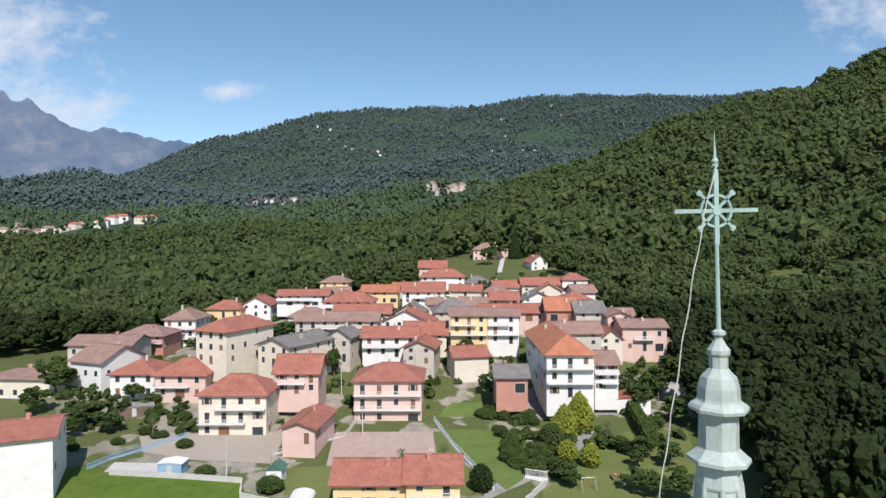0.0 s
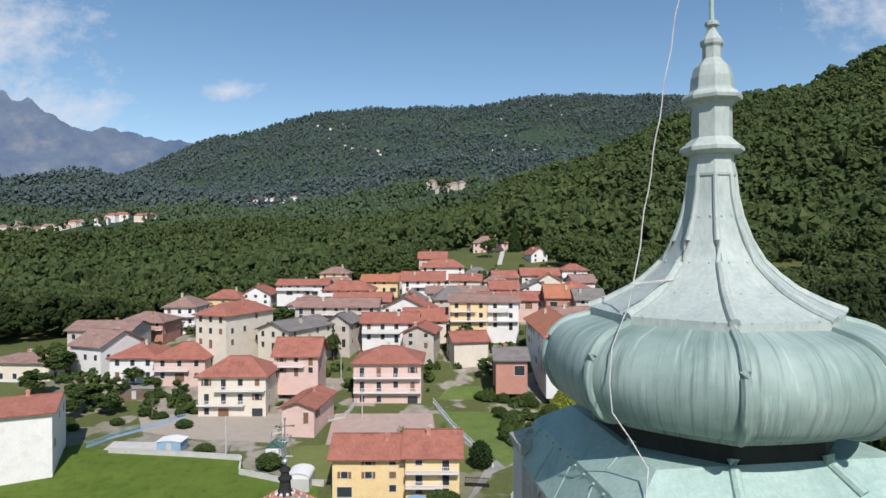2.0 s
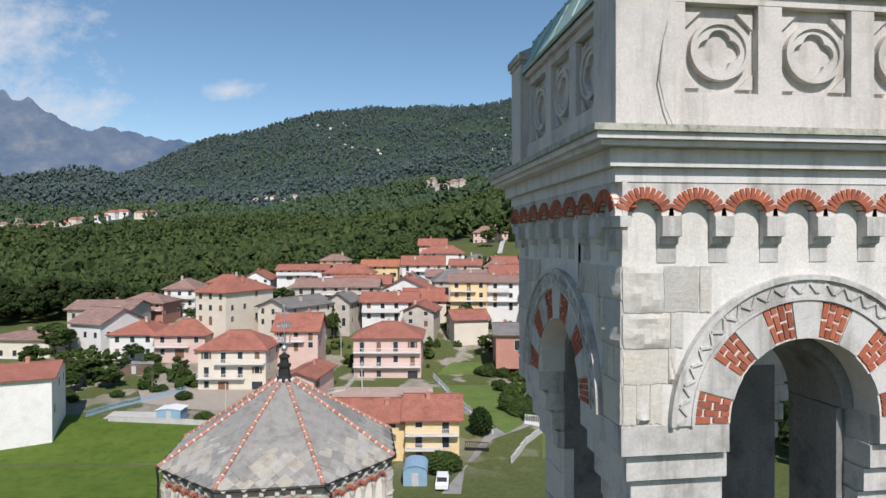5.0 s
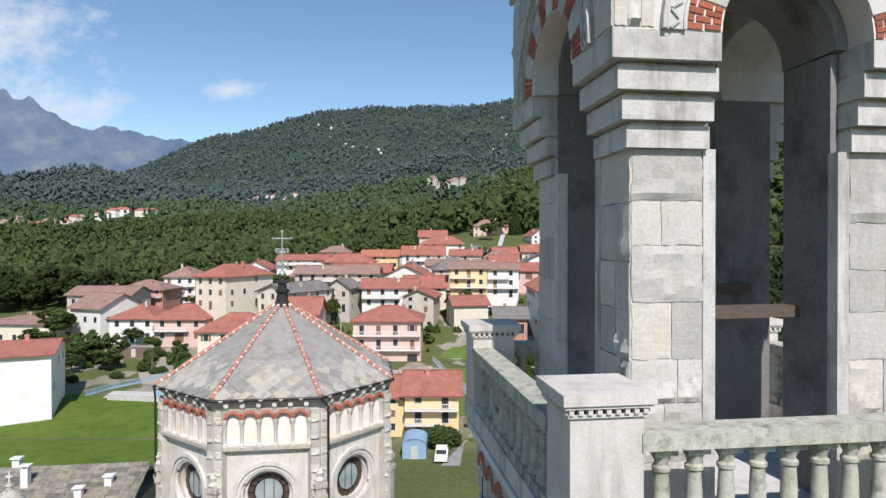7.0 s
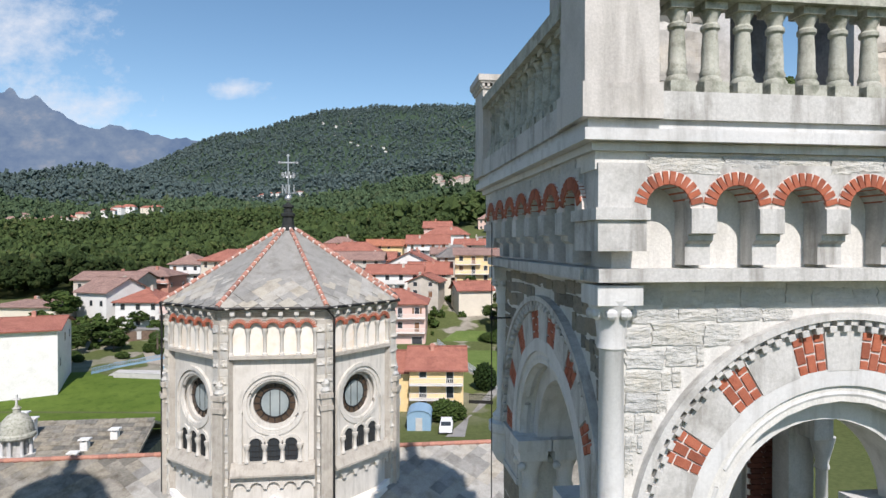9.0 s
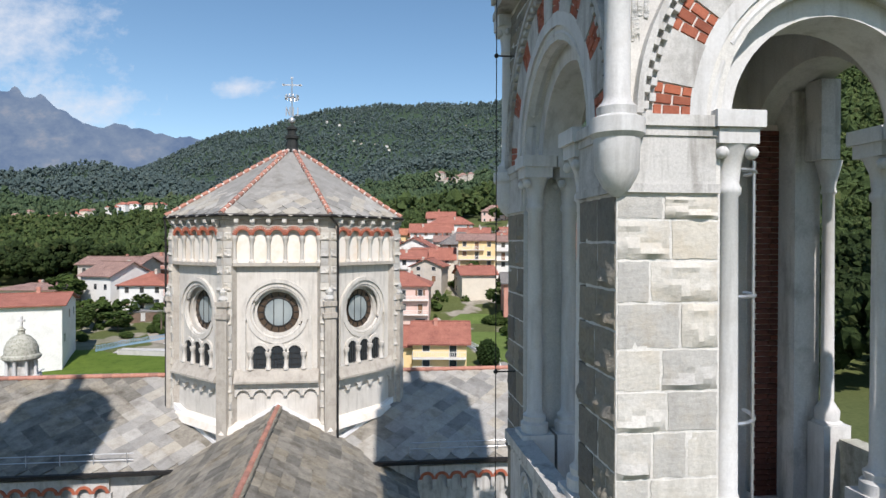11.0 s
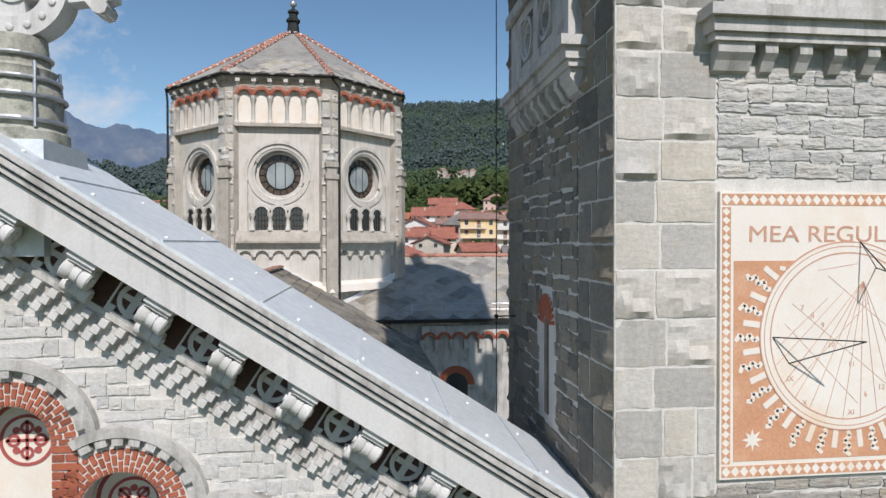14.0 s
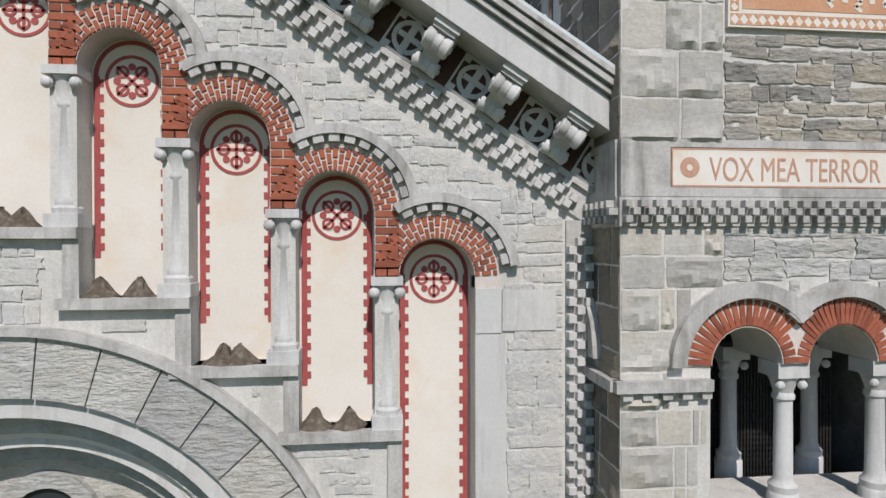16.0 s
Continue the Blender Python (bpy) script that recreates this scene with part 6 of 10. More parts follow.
for i, (c, zc) in enumerate(NICHES):
    for sgn in (1, -1):
        if sgn < 0 and (i > 1 or i == 0):
            continue
        cc = sgn * c
        niche = thing("niche", (FX, FY, 0), "tall blind niche with brick arch and painted medallion", "niche", "niches of the gable")
        bm = bmesh.new()
        ring(bm, FG, cc, zc, R_IN - 0.005, R_OUT, -0.2, 0.02, n=20)
        nxt = NICHES[i + 1][1] if i < 4 else zc - 0.12
        u0, u1 = sorted((cc + sgn * R_IN, cc + sgn * (R_OUT - 0.005)))
        box(bm, u0, u1, -0.02, 0.2, nxt, zc)
        arch = part("brick_arch", bm, M_JOINT, niche)
        brick_ring(FG, cc, zc, R_IN - 0.01, R_OUT - 0.01, -0.18, 0.035, 25, arch, joint=0.25, a0=0 if sgn > 0 else 14, a1=166 if sgn > 0 else 180, two=True)
        if nxt < zc - 0.2:
            rows_ = []
            nr = int((zc - nxt) / 0.075)
            for k in range(nr):
                zz = nxt + (zc - nxt) * (k + 0.5) / nr
                if k % 2:
                    rows_.append(Matrix.Translation((u0 + (u1 - u0) / 2, 0.0, zz)) @ Matrix.Diagonal((u1 - u0 - 0.012, 0.07, 0.062, 1)))
                else:
                    for f0 in (0.26, 0.76):
                        rows_.append(Matrix.Translation((u0 + (u1 - u0) * f0, 0.0, zz)) @ Matrix.Diagonal(((u1 - u0) / 2 - 0.012, 0.07, 0.062, 1)))
            pieces("brick", BRICKS, rows_, arch)
        # hood with dentils over the upper, outer part of the arch
        bm = bmesh.new()
        a_lo, a_hi = (8, 122) if sgn > 0 else (58, 172)
        if i == 0:
            a_lo, a_hi = 8, 172
        ring(bm, FG, cc, zc, 0.7, 0.79, -0.02, 0.1 + 0.003 * i, a_lo, a_hi, 24)
        ring(bm, FG, cc, zc, 0.6, 0.7, -0.02, 0.015 + 0.003 * i, a_lo, a_hi, 24)
        hood = part("hood_mould", bm, M_DRESSED, niche, bevel=0.01)
        dn = []
        for k in range(9):
            a = radians(a_lo + (a_hi - a_lo) * (k + 0.5) / 9)
            dn.append(Matrix.Translation((cc + 0.66 * math.cos(a), -0.05, zc + 0.66 * math.sin(a))) @ Matrix.Rotation(-(a - math.pi / 2), 4, "Y") @ Matrix.Diagonal((0.1, 0.08, 0.075, 1)))
        pieces("dentil", SMOOTH, dn, hood)
        # painted edging of little steps and a medallion on the plaster
        bm = bmesh.new()
        sill = SILL[i]
        o = -0.296
        for s2 in (-1, 1):
            x0 = cc + s2 * (R_IN - 0.02)
            x1 = cc + s2 * (R_IN - 0.075)
            box(bm, *sorted((x0, x1)), -o - 0.002, -o + 0.03, sill + 0.35, zc)
            k = 0
            zz = sill + 0.35
            while zz < zc - 0.06:
                if k % 2:
                    box(bm, *sorted((x1, cc + s2 * (R_IN - 0.11))), -o - 0.002, -o + 0.03, zz, zz + 0.07)
                zz += 0.07
                k += 1
        ring(bm, FG, cc, zc, R_IN - 0.06, R_IN - 0.02, -0.32, o + 0.002)
        part("painted_edging", bm, M_REDPAINT, niche)
        bm = bmesh.new()
        zm = zc - 0.04
        ring(bm, FG, cc, zm, 0.215, 0.245, -0.32, o + 0.003, 0, 360, 20)
        for k in range(4):
            a = radians(90 * k + (45 if i % 2 else 0))
            ca, sa = math.cos(a), math.sin(a)
            ring(bm, FG, cc + 0.12 * ca, zm + 0.12 * sa, 0.035, 0.062, -0.32, o + 0.003, 0, 360, 8)
            b_ = a + math.pi / 4
            ring(bm, FG, cc + 0.135 * math.cos(b_), zm + 0.135 * math.sin(b_), 0.0, 0.034, -0.32, o + 0.003, 0, 360, 6)
            m = Matrix.Translation((cc, 0, zm)) @ Matrix.Rotation(-a, 4, "Y")
            box(bm, 0.0, 0.19, -o - 0.003, -o + 0.02, -0.014, 0.014, m)
        part("medallion", bm, M_REDPAINT, niche, "dark red painted roundel")
        # ledge, its upright edge and the column
        bm = bmesh.new()
        w0, w1 = (cc - 0.52, cc + 0.62) if sgn > 0 else (cc - 0.62, cc + 0.52)
        if i < 4:
            box(bm, w0, w1, -0.1, 0.24, sill - 0.1, sill)
            xe = w1 if sgn > 0 else w0
            box(bm, *sorted((xe - sgn * 0.14, xe)), -0.05, 0.2, sill - 0.66, sill - 0.1)
            part("ledge", bm, M_DRESSED, niche, bevel=0.012)
            rr = random.Random(i)
            for g_ in (-0.16, 0.12):
                bm = bmesh.new()
                gx = cc + g_ + rr.uniform(-0.08, 0.08)
                lathe(bm, [(rr.uniform(0.13, 0.2), sill - 0.002), (0.1, sill + 0.07), (0.05, sill + 0.14), (0.01, sill + 0.18)], 9, (gx, 0.1), rr.random())
                for v in bm.verts:
                    v.co += Vector((rr.uniform(-0.02, 0.02), rr.uniform(-0.02, 0.02), rr.uniform(-0.012, 0.012) if v.co.z > sill + 0.02 else 0))
                part("dropping_heap", bm, M_DROPPINGS, niche, "dark heap of bird droppings")
            p = (cc + sgn * 0.48, 0.07)
            cap = nxt
            lathe_b = bmesh.new()
            lathe(lathe_b, [(0.125, sill + 0.12), (0.13, sill + 0.17), (0.105, sill + 0.2), (0.11, sill + 0.24), (0.085, sill + 0.28), (0.075, cap - 0.37), (0.09, cap - 0.35), (0.09, cap - 0.32), (0.075, cap - 0.29), (0.11, cap - 0.12), (0.13, cap - 0.08)], 18, p)
            box(lathe_b, p[0] - 0.145, p[0] + 0.145, p[1] - 0.145, p[1] + 0.145, sill, sill + 0.12)
            box(lathe_b, p[0] - 0.15, p[0] + 0.15, p[1] - 0.15, p[1] + 0.15, cap - 0.08, cap)
            col = part("column", lathe_b, M_MARBLE, niche, smooth=True)
            bm = bmesh.new()
            for du in (-0.12, 0.12):
                bmesh.ops.create_uvsphere(bm, u_segments=8, v_segments=6, radius=0.055, matrix=Matrix.Translation((p[0] + du, p[1] - 0.11, cap - 0.15)))
            part("volute", bm, M_MARBLE, col, smooth=True)

# right-hand jamb stones beside the lowest niche
c, zc = NICHES[4]
bm = bmesh.new()
box(bm, c + R_IN + 0.002, c + 0.62, -0.03, 0.2, zc - 0.55, zc - 0.12)
box(bm, c + 0.63, c + 1.16, -0.025, 0.2, zc - 0.53, zc - 0.14)
box(bm, c + R_IN + 0.002, c + 0.66, -0.02, 0.2, 1.0, zc - 0.56)
part("jamb", bm, M_MARBLE, church_front, bevel=0.01)

# raking bands: billets, moulding, frieze with cross panels between brackets, cornice slab
for sgn in (1, -1):
    def along(u, drop, out, sgn=sgn):
        return gon(sgn * u, out, rake(u, drop))

    def slab(bm, u0, u1, d0, d1, o0, o1, along=along):
        prism(bm, [(u0, d0), (u1, d0), (u1, d1), (u0, d1)], o0, o1, lambda p, q, t: along(p, q, t))

    for d0, d1, o in ((0.0, 0.045, 0.61), (0.045, 0.065, 0.55), (0.065, 0.115, 0.585), (0.115, 0.14, 0.5), (0.14, 0.18, 0.545), (0.18, 0.2, 0.47)):
        bm = bmesh.new()
        slab(bm, 0, U_END, d0, d1, -0.3, o)
        part("cornice_moulding", bm, M_DRESSED, church_front)
    bm = bmesh.new()
    slab(bm, 0, U_END, 0.203, 0.44, -0.3, 0.5)
    part("raking_cornice", bm, M_MARBLE, church_front, bevel=0.012)
    bm = bmesh.new()
    slab(bm, 0, U_END, 0.44, 0.84, -0.2, 0.06)
    part("frieze", bm, M_BROWNPAINT, church_front, "dark brown painted frieze")
    bm = bmesh.new()
    slab(bm, 0, U_END - 0.02, 0.84, 0.9, -0.2, 0.075)
    slab(bm, 0, U_END - 0.02, 0.903, 1.16, -0.2, 0.03)
    bill = part("billet_band", bm, M_DRESSED, church_front, bevel=0.01)
    m_slope = Matrix.Rotation(sgn * ANG, 4, "Y")
    cubes = []
    L = (U_END - 0.15)
    n = 37
    if sgn > 0:
        for row in range(3):
            for i in range(n):
                uu = L * (i + 0.5 * (row % 2)) / n
                p = along(uu, 0.945 + row * 0.082, 0.055)
                cubes.append(Matrix.Translation(p) @ m_slope @ Matrix.Diagonal((0.076, 0.1, 0.076, 1)))
        pieces("billet", SMOOTH_PALE, cubes, bill)
    # brackets and panels
    step = 0.61
    k = 0
    u = 0.23
    while u < U_END - 0.1 and (sgn > 0 or u < 1.5):
        m = Matrix.Translation(along(u, 0.44, 0.0)) @ m_slope
        bm = bmesh.new()
        prof = [(0.1, -0.06), (0.35, -0.06), (0.38, -0.12), (0.36, -0.2), (0.3, -0.24), (0.22, -0.27), (0.19, -0.34), (0.15, -0.4), (0.1, -0.4)]
        prism(bm, prof, -0.085, 0.085, lambda p, q, t, m=m: m @ Vector((t, -p, q)))
        box(bm, -0.13, 0.13, -0.46, 0.02, -0.055, 0.0, m)
        box(bm, -0.115, 0.115, -0.43, 0.02, -0.09, -0.055, m)
        for (yy, zz), rr in (((-0.34, -0.175), 0.085), ((-0.16, -0.35), 0.06)):
            ts = (-0.13, -0.115, -0.06, -0.035, -0.03, 0.03, 0.035, 0.06, 0.115, 0.13)
            tube(bm, [m @ Vector((t, yy, zz)) for t in ts], [rr * f for f in (1.0, 1.18, 1.1, 0.85, 1.0, 1.0, 0.85, 1.1, 1.18, 1.0)], 14)
            for t0, t1 in ((-0.145, -0.13), (0.13, 0.145)):
                tube(bm, [m @ Vector((t0, yy, zz)), m @ Vector((t1, yy, zz))], rr * 0.4, 10)
        part("bracket", bm, M_MARBLE, church_front, smooth=True)
        m = Matrix.Translation(along(u + step / 2 - 0.03, 0.64, 0.065)) @ m_slope
        bm = bmesh.new()
        ringm = FG
        for a in range(16):
            a0, a1 = 2 * math.pi * a / 16, 2 * math.pi * (a + 1) / 16
            prism(bm, [(0.12 * math.cos(a0), 0.12 * math.sin(a0)), (0.165 * math.cos(a0), 0.165 * math.sin(a0)), (0.165 * math.cos(a1), 0.165 * math.sin(a1)), (0.12 * math.cos(a1), 0.12 * math.sin(a1))], -0.01, 0.01, lambda p, q, t, m=m: m @ Vector((p, -t, q)))
        box(bm, -0.034, 0.034, -0.012, 0.01, -0.19, 0.19, m)
        box(bm, -0.115, 0.115, -0.0125, 0.01, -0.026, 0.026, m)
        for q in range(4):
            a = radians(45 + 90 * q)
            mm = m @ Matrix.Translation((0.225 * math.cos(a), 0, 0.225 * math.sin(a))) @ Matrix.Rotation(-a, 4, "Y")
            prism(bm, [(-0.05, 0), (0.0, 0.045), (0.05, 0.02), (0.05, -0.02), (0.0, -0.045)], -0.01, 0.01, lambda p, q_, t, mm=mm: mm @ Vector((p, -t, q_)))
        for a0, a1, b0, b1 in ((-0.205, 0.205, 0.172, 0.195), (-0.205, 0.205, -0.195, -0.172), (-0.205, -0.185, -0.172, 0.172), (0.185, 0.205, -0.172, 0.172)):
            box(bm, a0, a1, -0.016, 0.01, b0, b1, m)
        part("cross_panel", bm, M_MARBLE, church_front, "pale inlaid cross in a ring")
        u += step
# sheet-metal covering of the gable
for sgn in (1, -1):
    bm = bmesh.new()
    prism(bm, [(0, 0), (U_END, 0), (U_END, -0.03), (0, -0.03)], -1.35, 0.61, lambda p, q, t: gon(sgn * p, t, rake(p, q)))
    part("sheet_roof", bm, M_ZINC, church_front, "pale grey painted sheet metal")
    riv = bmesh.new()
    for i in range(7):
        uu = 0.7 + i * 0.8
        prism(riv, [(uu, -0.03), (uu + 0.02, -0.03), (uu + 0.02, -0.045), (uu, -0.045)], -1.34, 0.6, lambda p, q, t: gon(sgn * p, t, rake(p, q)))
    part("seam", riv, M_ZINC, church_front)
    # screw caps on the sheets
    riv = bmesh.new()
    for i in range(9):
        for o_ in (0.4, -0.75):
            uu = 0.35 + i * 0.56
            bmesh.ops.create_uvsphere(riv, u_segments=6, v_segments=4, radius=0.018, matrix=Matrix.Translation(gon(sgn * uu, o_ + 0.05 * math.sin(i * 2.3), rake(uu, -0.035))))
    tagged(part("screw_cap", riv, M_WHITECAP, church_front), kind="stuff")
# upright billet strip and plain strip by the tower
bm = bmesh.new()
box(bm, 5.08, 5.34, -0.03, 0.2, -1, rake(5.34, 1.1))
strip = part("billet_strip", bm, M_DRESSED, church_front)
cubes = []
for k in range(25):
    zz = 2.0 + k * 0.166
    for j in range(3):
        if zz + (j % 2) * 0.04 < rake(5.2, 1.05):
            cubes.append(Matrix.Translation((5.125 + 0.085 * j, -0.055, zz + (j % 2) * 0.083)) @ Matrix.Diagonal((0.078, 0.1, 0.078, 1)))
pieces("billet", SMOOTH_PALE, cubes, strip)
bm = bmesh.new()
box(bm, 5.343, 5.7, -0.02, 0.2, -1, rake(5.5, 1.0))
part("plain_strip", bm, M_MARBLE, church_front)

# portal arch
portal = thing("portal", (FX, FY, 0), "deep round-arched stone portal with banded rings", "portal")
nv = 17
for i in range(nv):
    bm = bmesh.new()
    ring(bm, FG, 0, portal_z, 2.45, 3.0, -0.1, 0.07, 180 * i / nv + 0.15, 180 * (i + 1) / nv - 0.15, 40)
    part("voussoir", bm, M_GREY, portal, bevel=0.012)
bm = bmesh.new()
ring(bm, FG, 0, portal_z, 3.0, 3.08, -0.02, 0.12, n=50)
part("hood_mould", bm, M_DRESSED, portal, bevel=0.012)
for r0_, r1_, o_, mat in ((2.26, 2.47, 0.0, M_MARBLE), (2.06, 2.26, -0.22, M_GREY), (1.9, 2.06, -0.32, M_MARBLE), (1.72, 1.9, -0.5, M_GREY)):
    bm = bmesh.new()
    ring(bm, FG, 0, portal_z, r0_, r1_, -0.66, o_, n=44)
    part("ring_moulding", bm, mat, portal, bevel=0.012)
bm = bmesh.new()
ring(bm, FG, 0, portal_z, 0.0, 1.92, -0.9, -0.7, n=40)
part("tympanum", bm, M_GREY, portal)
bm = bmesh.new()
ring(bm, FG, 0.0, portal_z + 1.05, 0.34, 0.5, -0.72, -0.62, 0, 360, 24)
rwin = part("round_window", bm, M_GREY, portal)
bm = bmesh.new()
ring(bm, FG, 0.0, portal_z + 1.05, 0.0, 0.34, -0.72, -0.68, 0, 360, 24)
part("pane", bm, M_GLASS, rwin)

# cross on the gable
gcross = thing("gable_cross", (-4.22, 6.75, 0), "weathered white stone wheel cross on a banded drum", "stone cross")
zb = 12.42 - 1.86
bm = bmesh.new()
box(bm, -0.42, 0.42, -0.42, 0.42, zb - 0.6, zb + 0.42)
part("base", bm, M_ZINC, gcross, "grey sheet-covered base", bevel=0.02)
bm = bmesh.new()
lathe(bm, [(0.42, zb + 0.42), (0.42, zb + 0.52), (0.36, zb + 0.56), (0.36, zb + 0.9), (0.33, zb + 0.95), (0.3, zb + 1.05), (0.32, zb + 1.1), (0.26, zb + 1.14), (0.24, zb + 1.4)], 18)
part("drum", bm, M_MOSS, gcross, smooth=True)
for zz, r_ in ((0.62, 0.385), (0.84, 0.385), (1.0, 0.34), (1.22, 0.27)):
    bm = bmesh.new()
    tube(bm, [(r_ * math.cos(2 * math.pi * i / 24), r_ * math.sin(2 * math.pi * i / 24), zb + zz) for i in range(25)], 0.022, 6)
    part("hoop", bm, M_STEEL, gcross, "galvanised steel hoop")
bm = bmesh.new()
for i in range(4):
    a = radians(45 + 90 * i)
    tube(bm, [(0.4 * math.cos(a), 0.4 * math.sin(a), zb + 0.55), (0.36 * math.cos(a), 0.32 * math.sin(a), zb + 1.15)], 0.015, 6)
part("strap", bm, M_STEEL, gcross)
zc = 12.42
bm = bmesh.new()
ring(bm, FG, 0, zc, 0.29, 0.49, -0.13, 0.13, 0, 360, 24)
part("wheel", bm, M_MARBLE, gcross, bevel=0.02)
pel = []
for i in range(16):
    a = 2 * math.pi * i / 16
    pel.append(Matrix.Translation((0.39 * math.cos(a), -0.135, zc + 0.39 * math.sin(a))) @ Matrix.Diagonal((0.06, 0.03, 0.06, 1)))
bm = bmesh.new()
bmesh.ops.create_uvsphere(bm, u_segments=8, v_segments=5, radius=0.6)
pieces("boss", mesh_of("boss", bm, M_MARBLE, smooth=True), pel, gcross)
for a in range(4):
    m = Matrix.Translation((0, 0, zc)) @ Matrix.Rotation(radians(90 * a), 4, "Y")
    bm = bmesh.new()
    prism(bm, [(-0.1, 0.11), (0.1, 0.11), (0.13, 0.5), (0.11, 0.62), (0.2, 0.7), (0.23, 0.79), (0.16, 0.83), (0.1, 0.81), (0.07, 0.88), (-0.07, 0.88), (-0.1, 0.81), (-0.16, 0.83), (-0.23, 0.79), (-0.2, 0.7), (-0.11, 0.62), (-0.13, 0.5)] if a != 2 else [(-0.1, 0.11), (0.1, 0.11), (0.16, 0.62), (-0.16, 0.62)], -0.09, 0.09, lambda p, q, t, m=m: m @ Vector((p, t, q)))
    if a != 2:
        for sx in (-1, 1):
            tube(bm, [m @ Vector((sx * 0.16, -0.13, 0.76)), m @ Vector((sx * 0.16, 0.13, 0.76))], 0.075, 8)
    part("arm", bm, M_MARBLE, gcross, bevel=0.015)


bm = bmesh.new()
ring(bm, FG, 0, zc, 0.0, 0.155, -0.11, 0.11, 0, 360, 20)
part("hub", bm, M_MARBLE, gcross, bevel=0.02)


# ---- slate roofs of nave and transepts
def slate_slope(parent, p0, along_v, up_v, length, height, course, width, seed, mesh, max_obj=100000, keep=None):
    """Slabs in overlapping rows on a slope; along and up are unit vectors in it."""
    r = random.Random(seed)
    nrm = along_v.cross(up_v).normalized()
    rot = Matrix((along_v, up_v, nrm)).transposed().to_4x4()
    out = []
    h = 0.0
    row = 0
    while h < height:
        a = -r.uniform(0, width[1])
        while a < length:
            w = r.uniform(*width)
            x0, x1 = max(a, 0), min(a + w, length)
            if x1 - x0 > 0.1 and (keep is None or keep((x0 + x1) / 2, h)):
                tilt = Matrix.Rotation(radians(-3.6 + r.uniform(-1.4, 1.4)), 4, "X")
                out.append(Matrix.Translation(p0 + along_v * (x0 + x1) / 2 + up_v * (h + course * 0.6) + nrm * 0.045) @ rot @ tilt @ Matrix.Rotation(radians(r.uniform(-2.6, 2.6)), 4, "Z") @ Matrix.Diagonal((x1 - x0 - 0.025, course * r.uniform(1.28, 1.42), r.uniform(0.045, 0.085), 1)))
            a += w
        h += course
        row += 1
    out.sort(key=lambda m: m.translation.y)
    pieces("slate", mesh, out[:max_obj], parent)
    joined("slates", mesh, out[max_obj:], parent, M_SLATE_LOOSE)


SLATE = plain_block("slate", M_SLATE, 0.06)
SLATE_PALE = plain_block("slate", M_SLATE_PALE, 0.06)
RIDGE_Z, EAVE_X = 9.0, 5.6
N_PITCH = math.atan(0.56)
nave = thing("nave_roof", (-4.25, 7.4, 0), "grey stone slate roof of the nave with red ridge tiles", "roof", turn=1.35)
bm = bmesh.new()
for sgn in (-1, 1):
    prism(bm, [(0, RIDGE_Z), (sgn * EAVE_X, RIDGE_Z - EAVE_X * 0.56), (sgn * EAVE_X, RIDGE_Z - EAVE_X * 0.56 - 0.12), (0, RIDGE_Z - 0.12)], 0.0, 21.0, lambda p, q, t: (p, t, q))
part("roof_deck", bm, M_SLATE_LOOSE, nave)
slope_len = EAVE_X / math.cos(N_PITCH)
for sgn in (-1, 1):
    up = Vector((-sgn * math.cos(N_PITCH), 0, math.sin(N_PITCH)))
    al = Vector((0, 1, 0)) if sgn > 0 else Vector((0, -1, 0))
    st = Vector((sgn * EAVE_X, 0.0 if sgn > 0 else 19.5, RIDGE_Z - EAVE_X * 0.56))
    slate_slope(nave, st, al, up, 19.5, slope_len - 0.05, 0.5, (0.5, 1.15), 60 + sgn, SLATE, 290 if sgn > 0 else 0)
bm = bmesh.new()
tube(bm, [(0, 0, 0), (0, 0.46, 0.012)], [0.12, 0.1], 10)
RIDGE_TILE = mesh_of("ridge_tile", bm, M_TILE, smooth=True)
pieces("ridge_tile", RIDGE_TILE, [Matrix.Translation((random.uniform(-0.01, 0.01), 0.2 + 0.42 * i, RIDGE_Z + 0.06)) for i in range(46)], nave)

CY8, AP = 32.2, 5.0        # axis and inner radius of the crossing tower
transept = thing("transept_roof", (CHX, CY8, 0), "grey diamond slate roof of the transept behind the nave", "roof")
T_EAVE, T_RUN, T_RIDGE = 6.9, 6.0, 9.35
bm = bmesh.new()
prism(bm, [(-T_RUN, T_EAVE), (0, T_RIDGE), (T_RUN, T_EAVE), (T_RUN, T_EAVE - 0.15), (0, T_RIDGE - 0.15), (-T_RUN, T_EAVE - 0.15)], -24, 16, lambda p, q, t: (t, p, q))
part("roof_deck", bm, M_SLATE_LOOSE, transept)
t_pitch = math.atan2(T_RIDGE - T_EAVE, T_RUN)
up = Vector((0, math.cos(t_pitch), math.sin(t_pitch)))
al = Vector((1, 0, 0))
rnd_t = random.Random(9)
diam = []
rot = Matrix((al, up, al.cross(up))).transposed().to_4x4()
tl = T_RUN / math.cos(t_pitch)
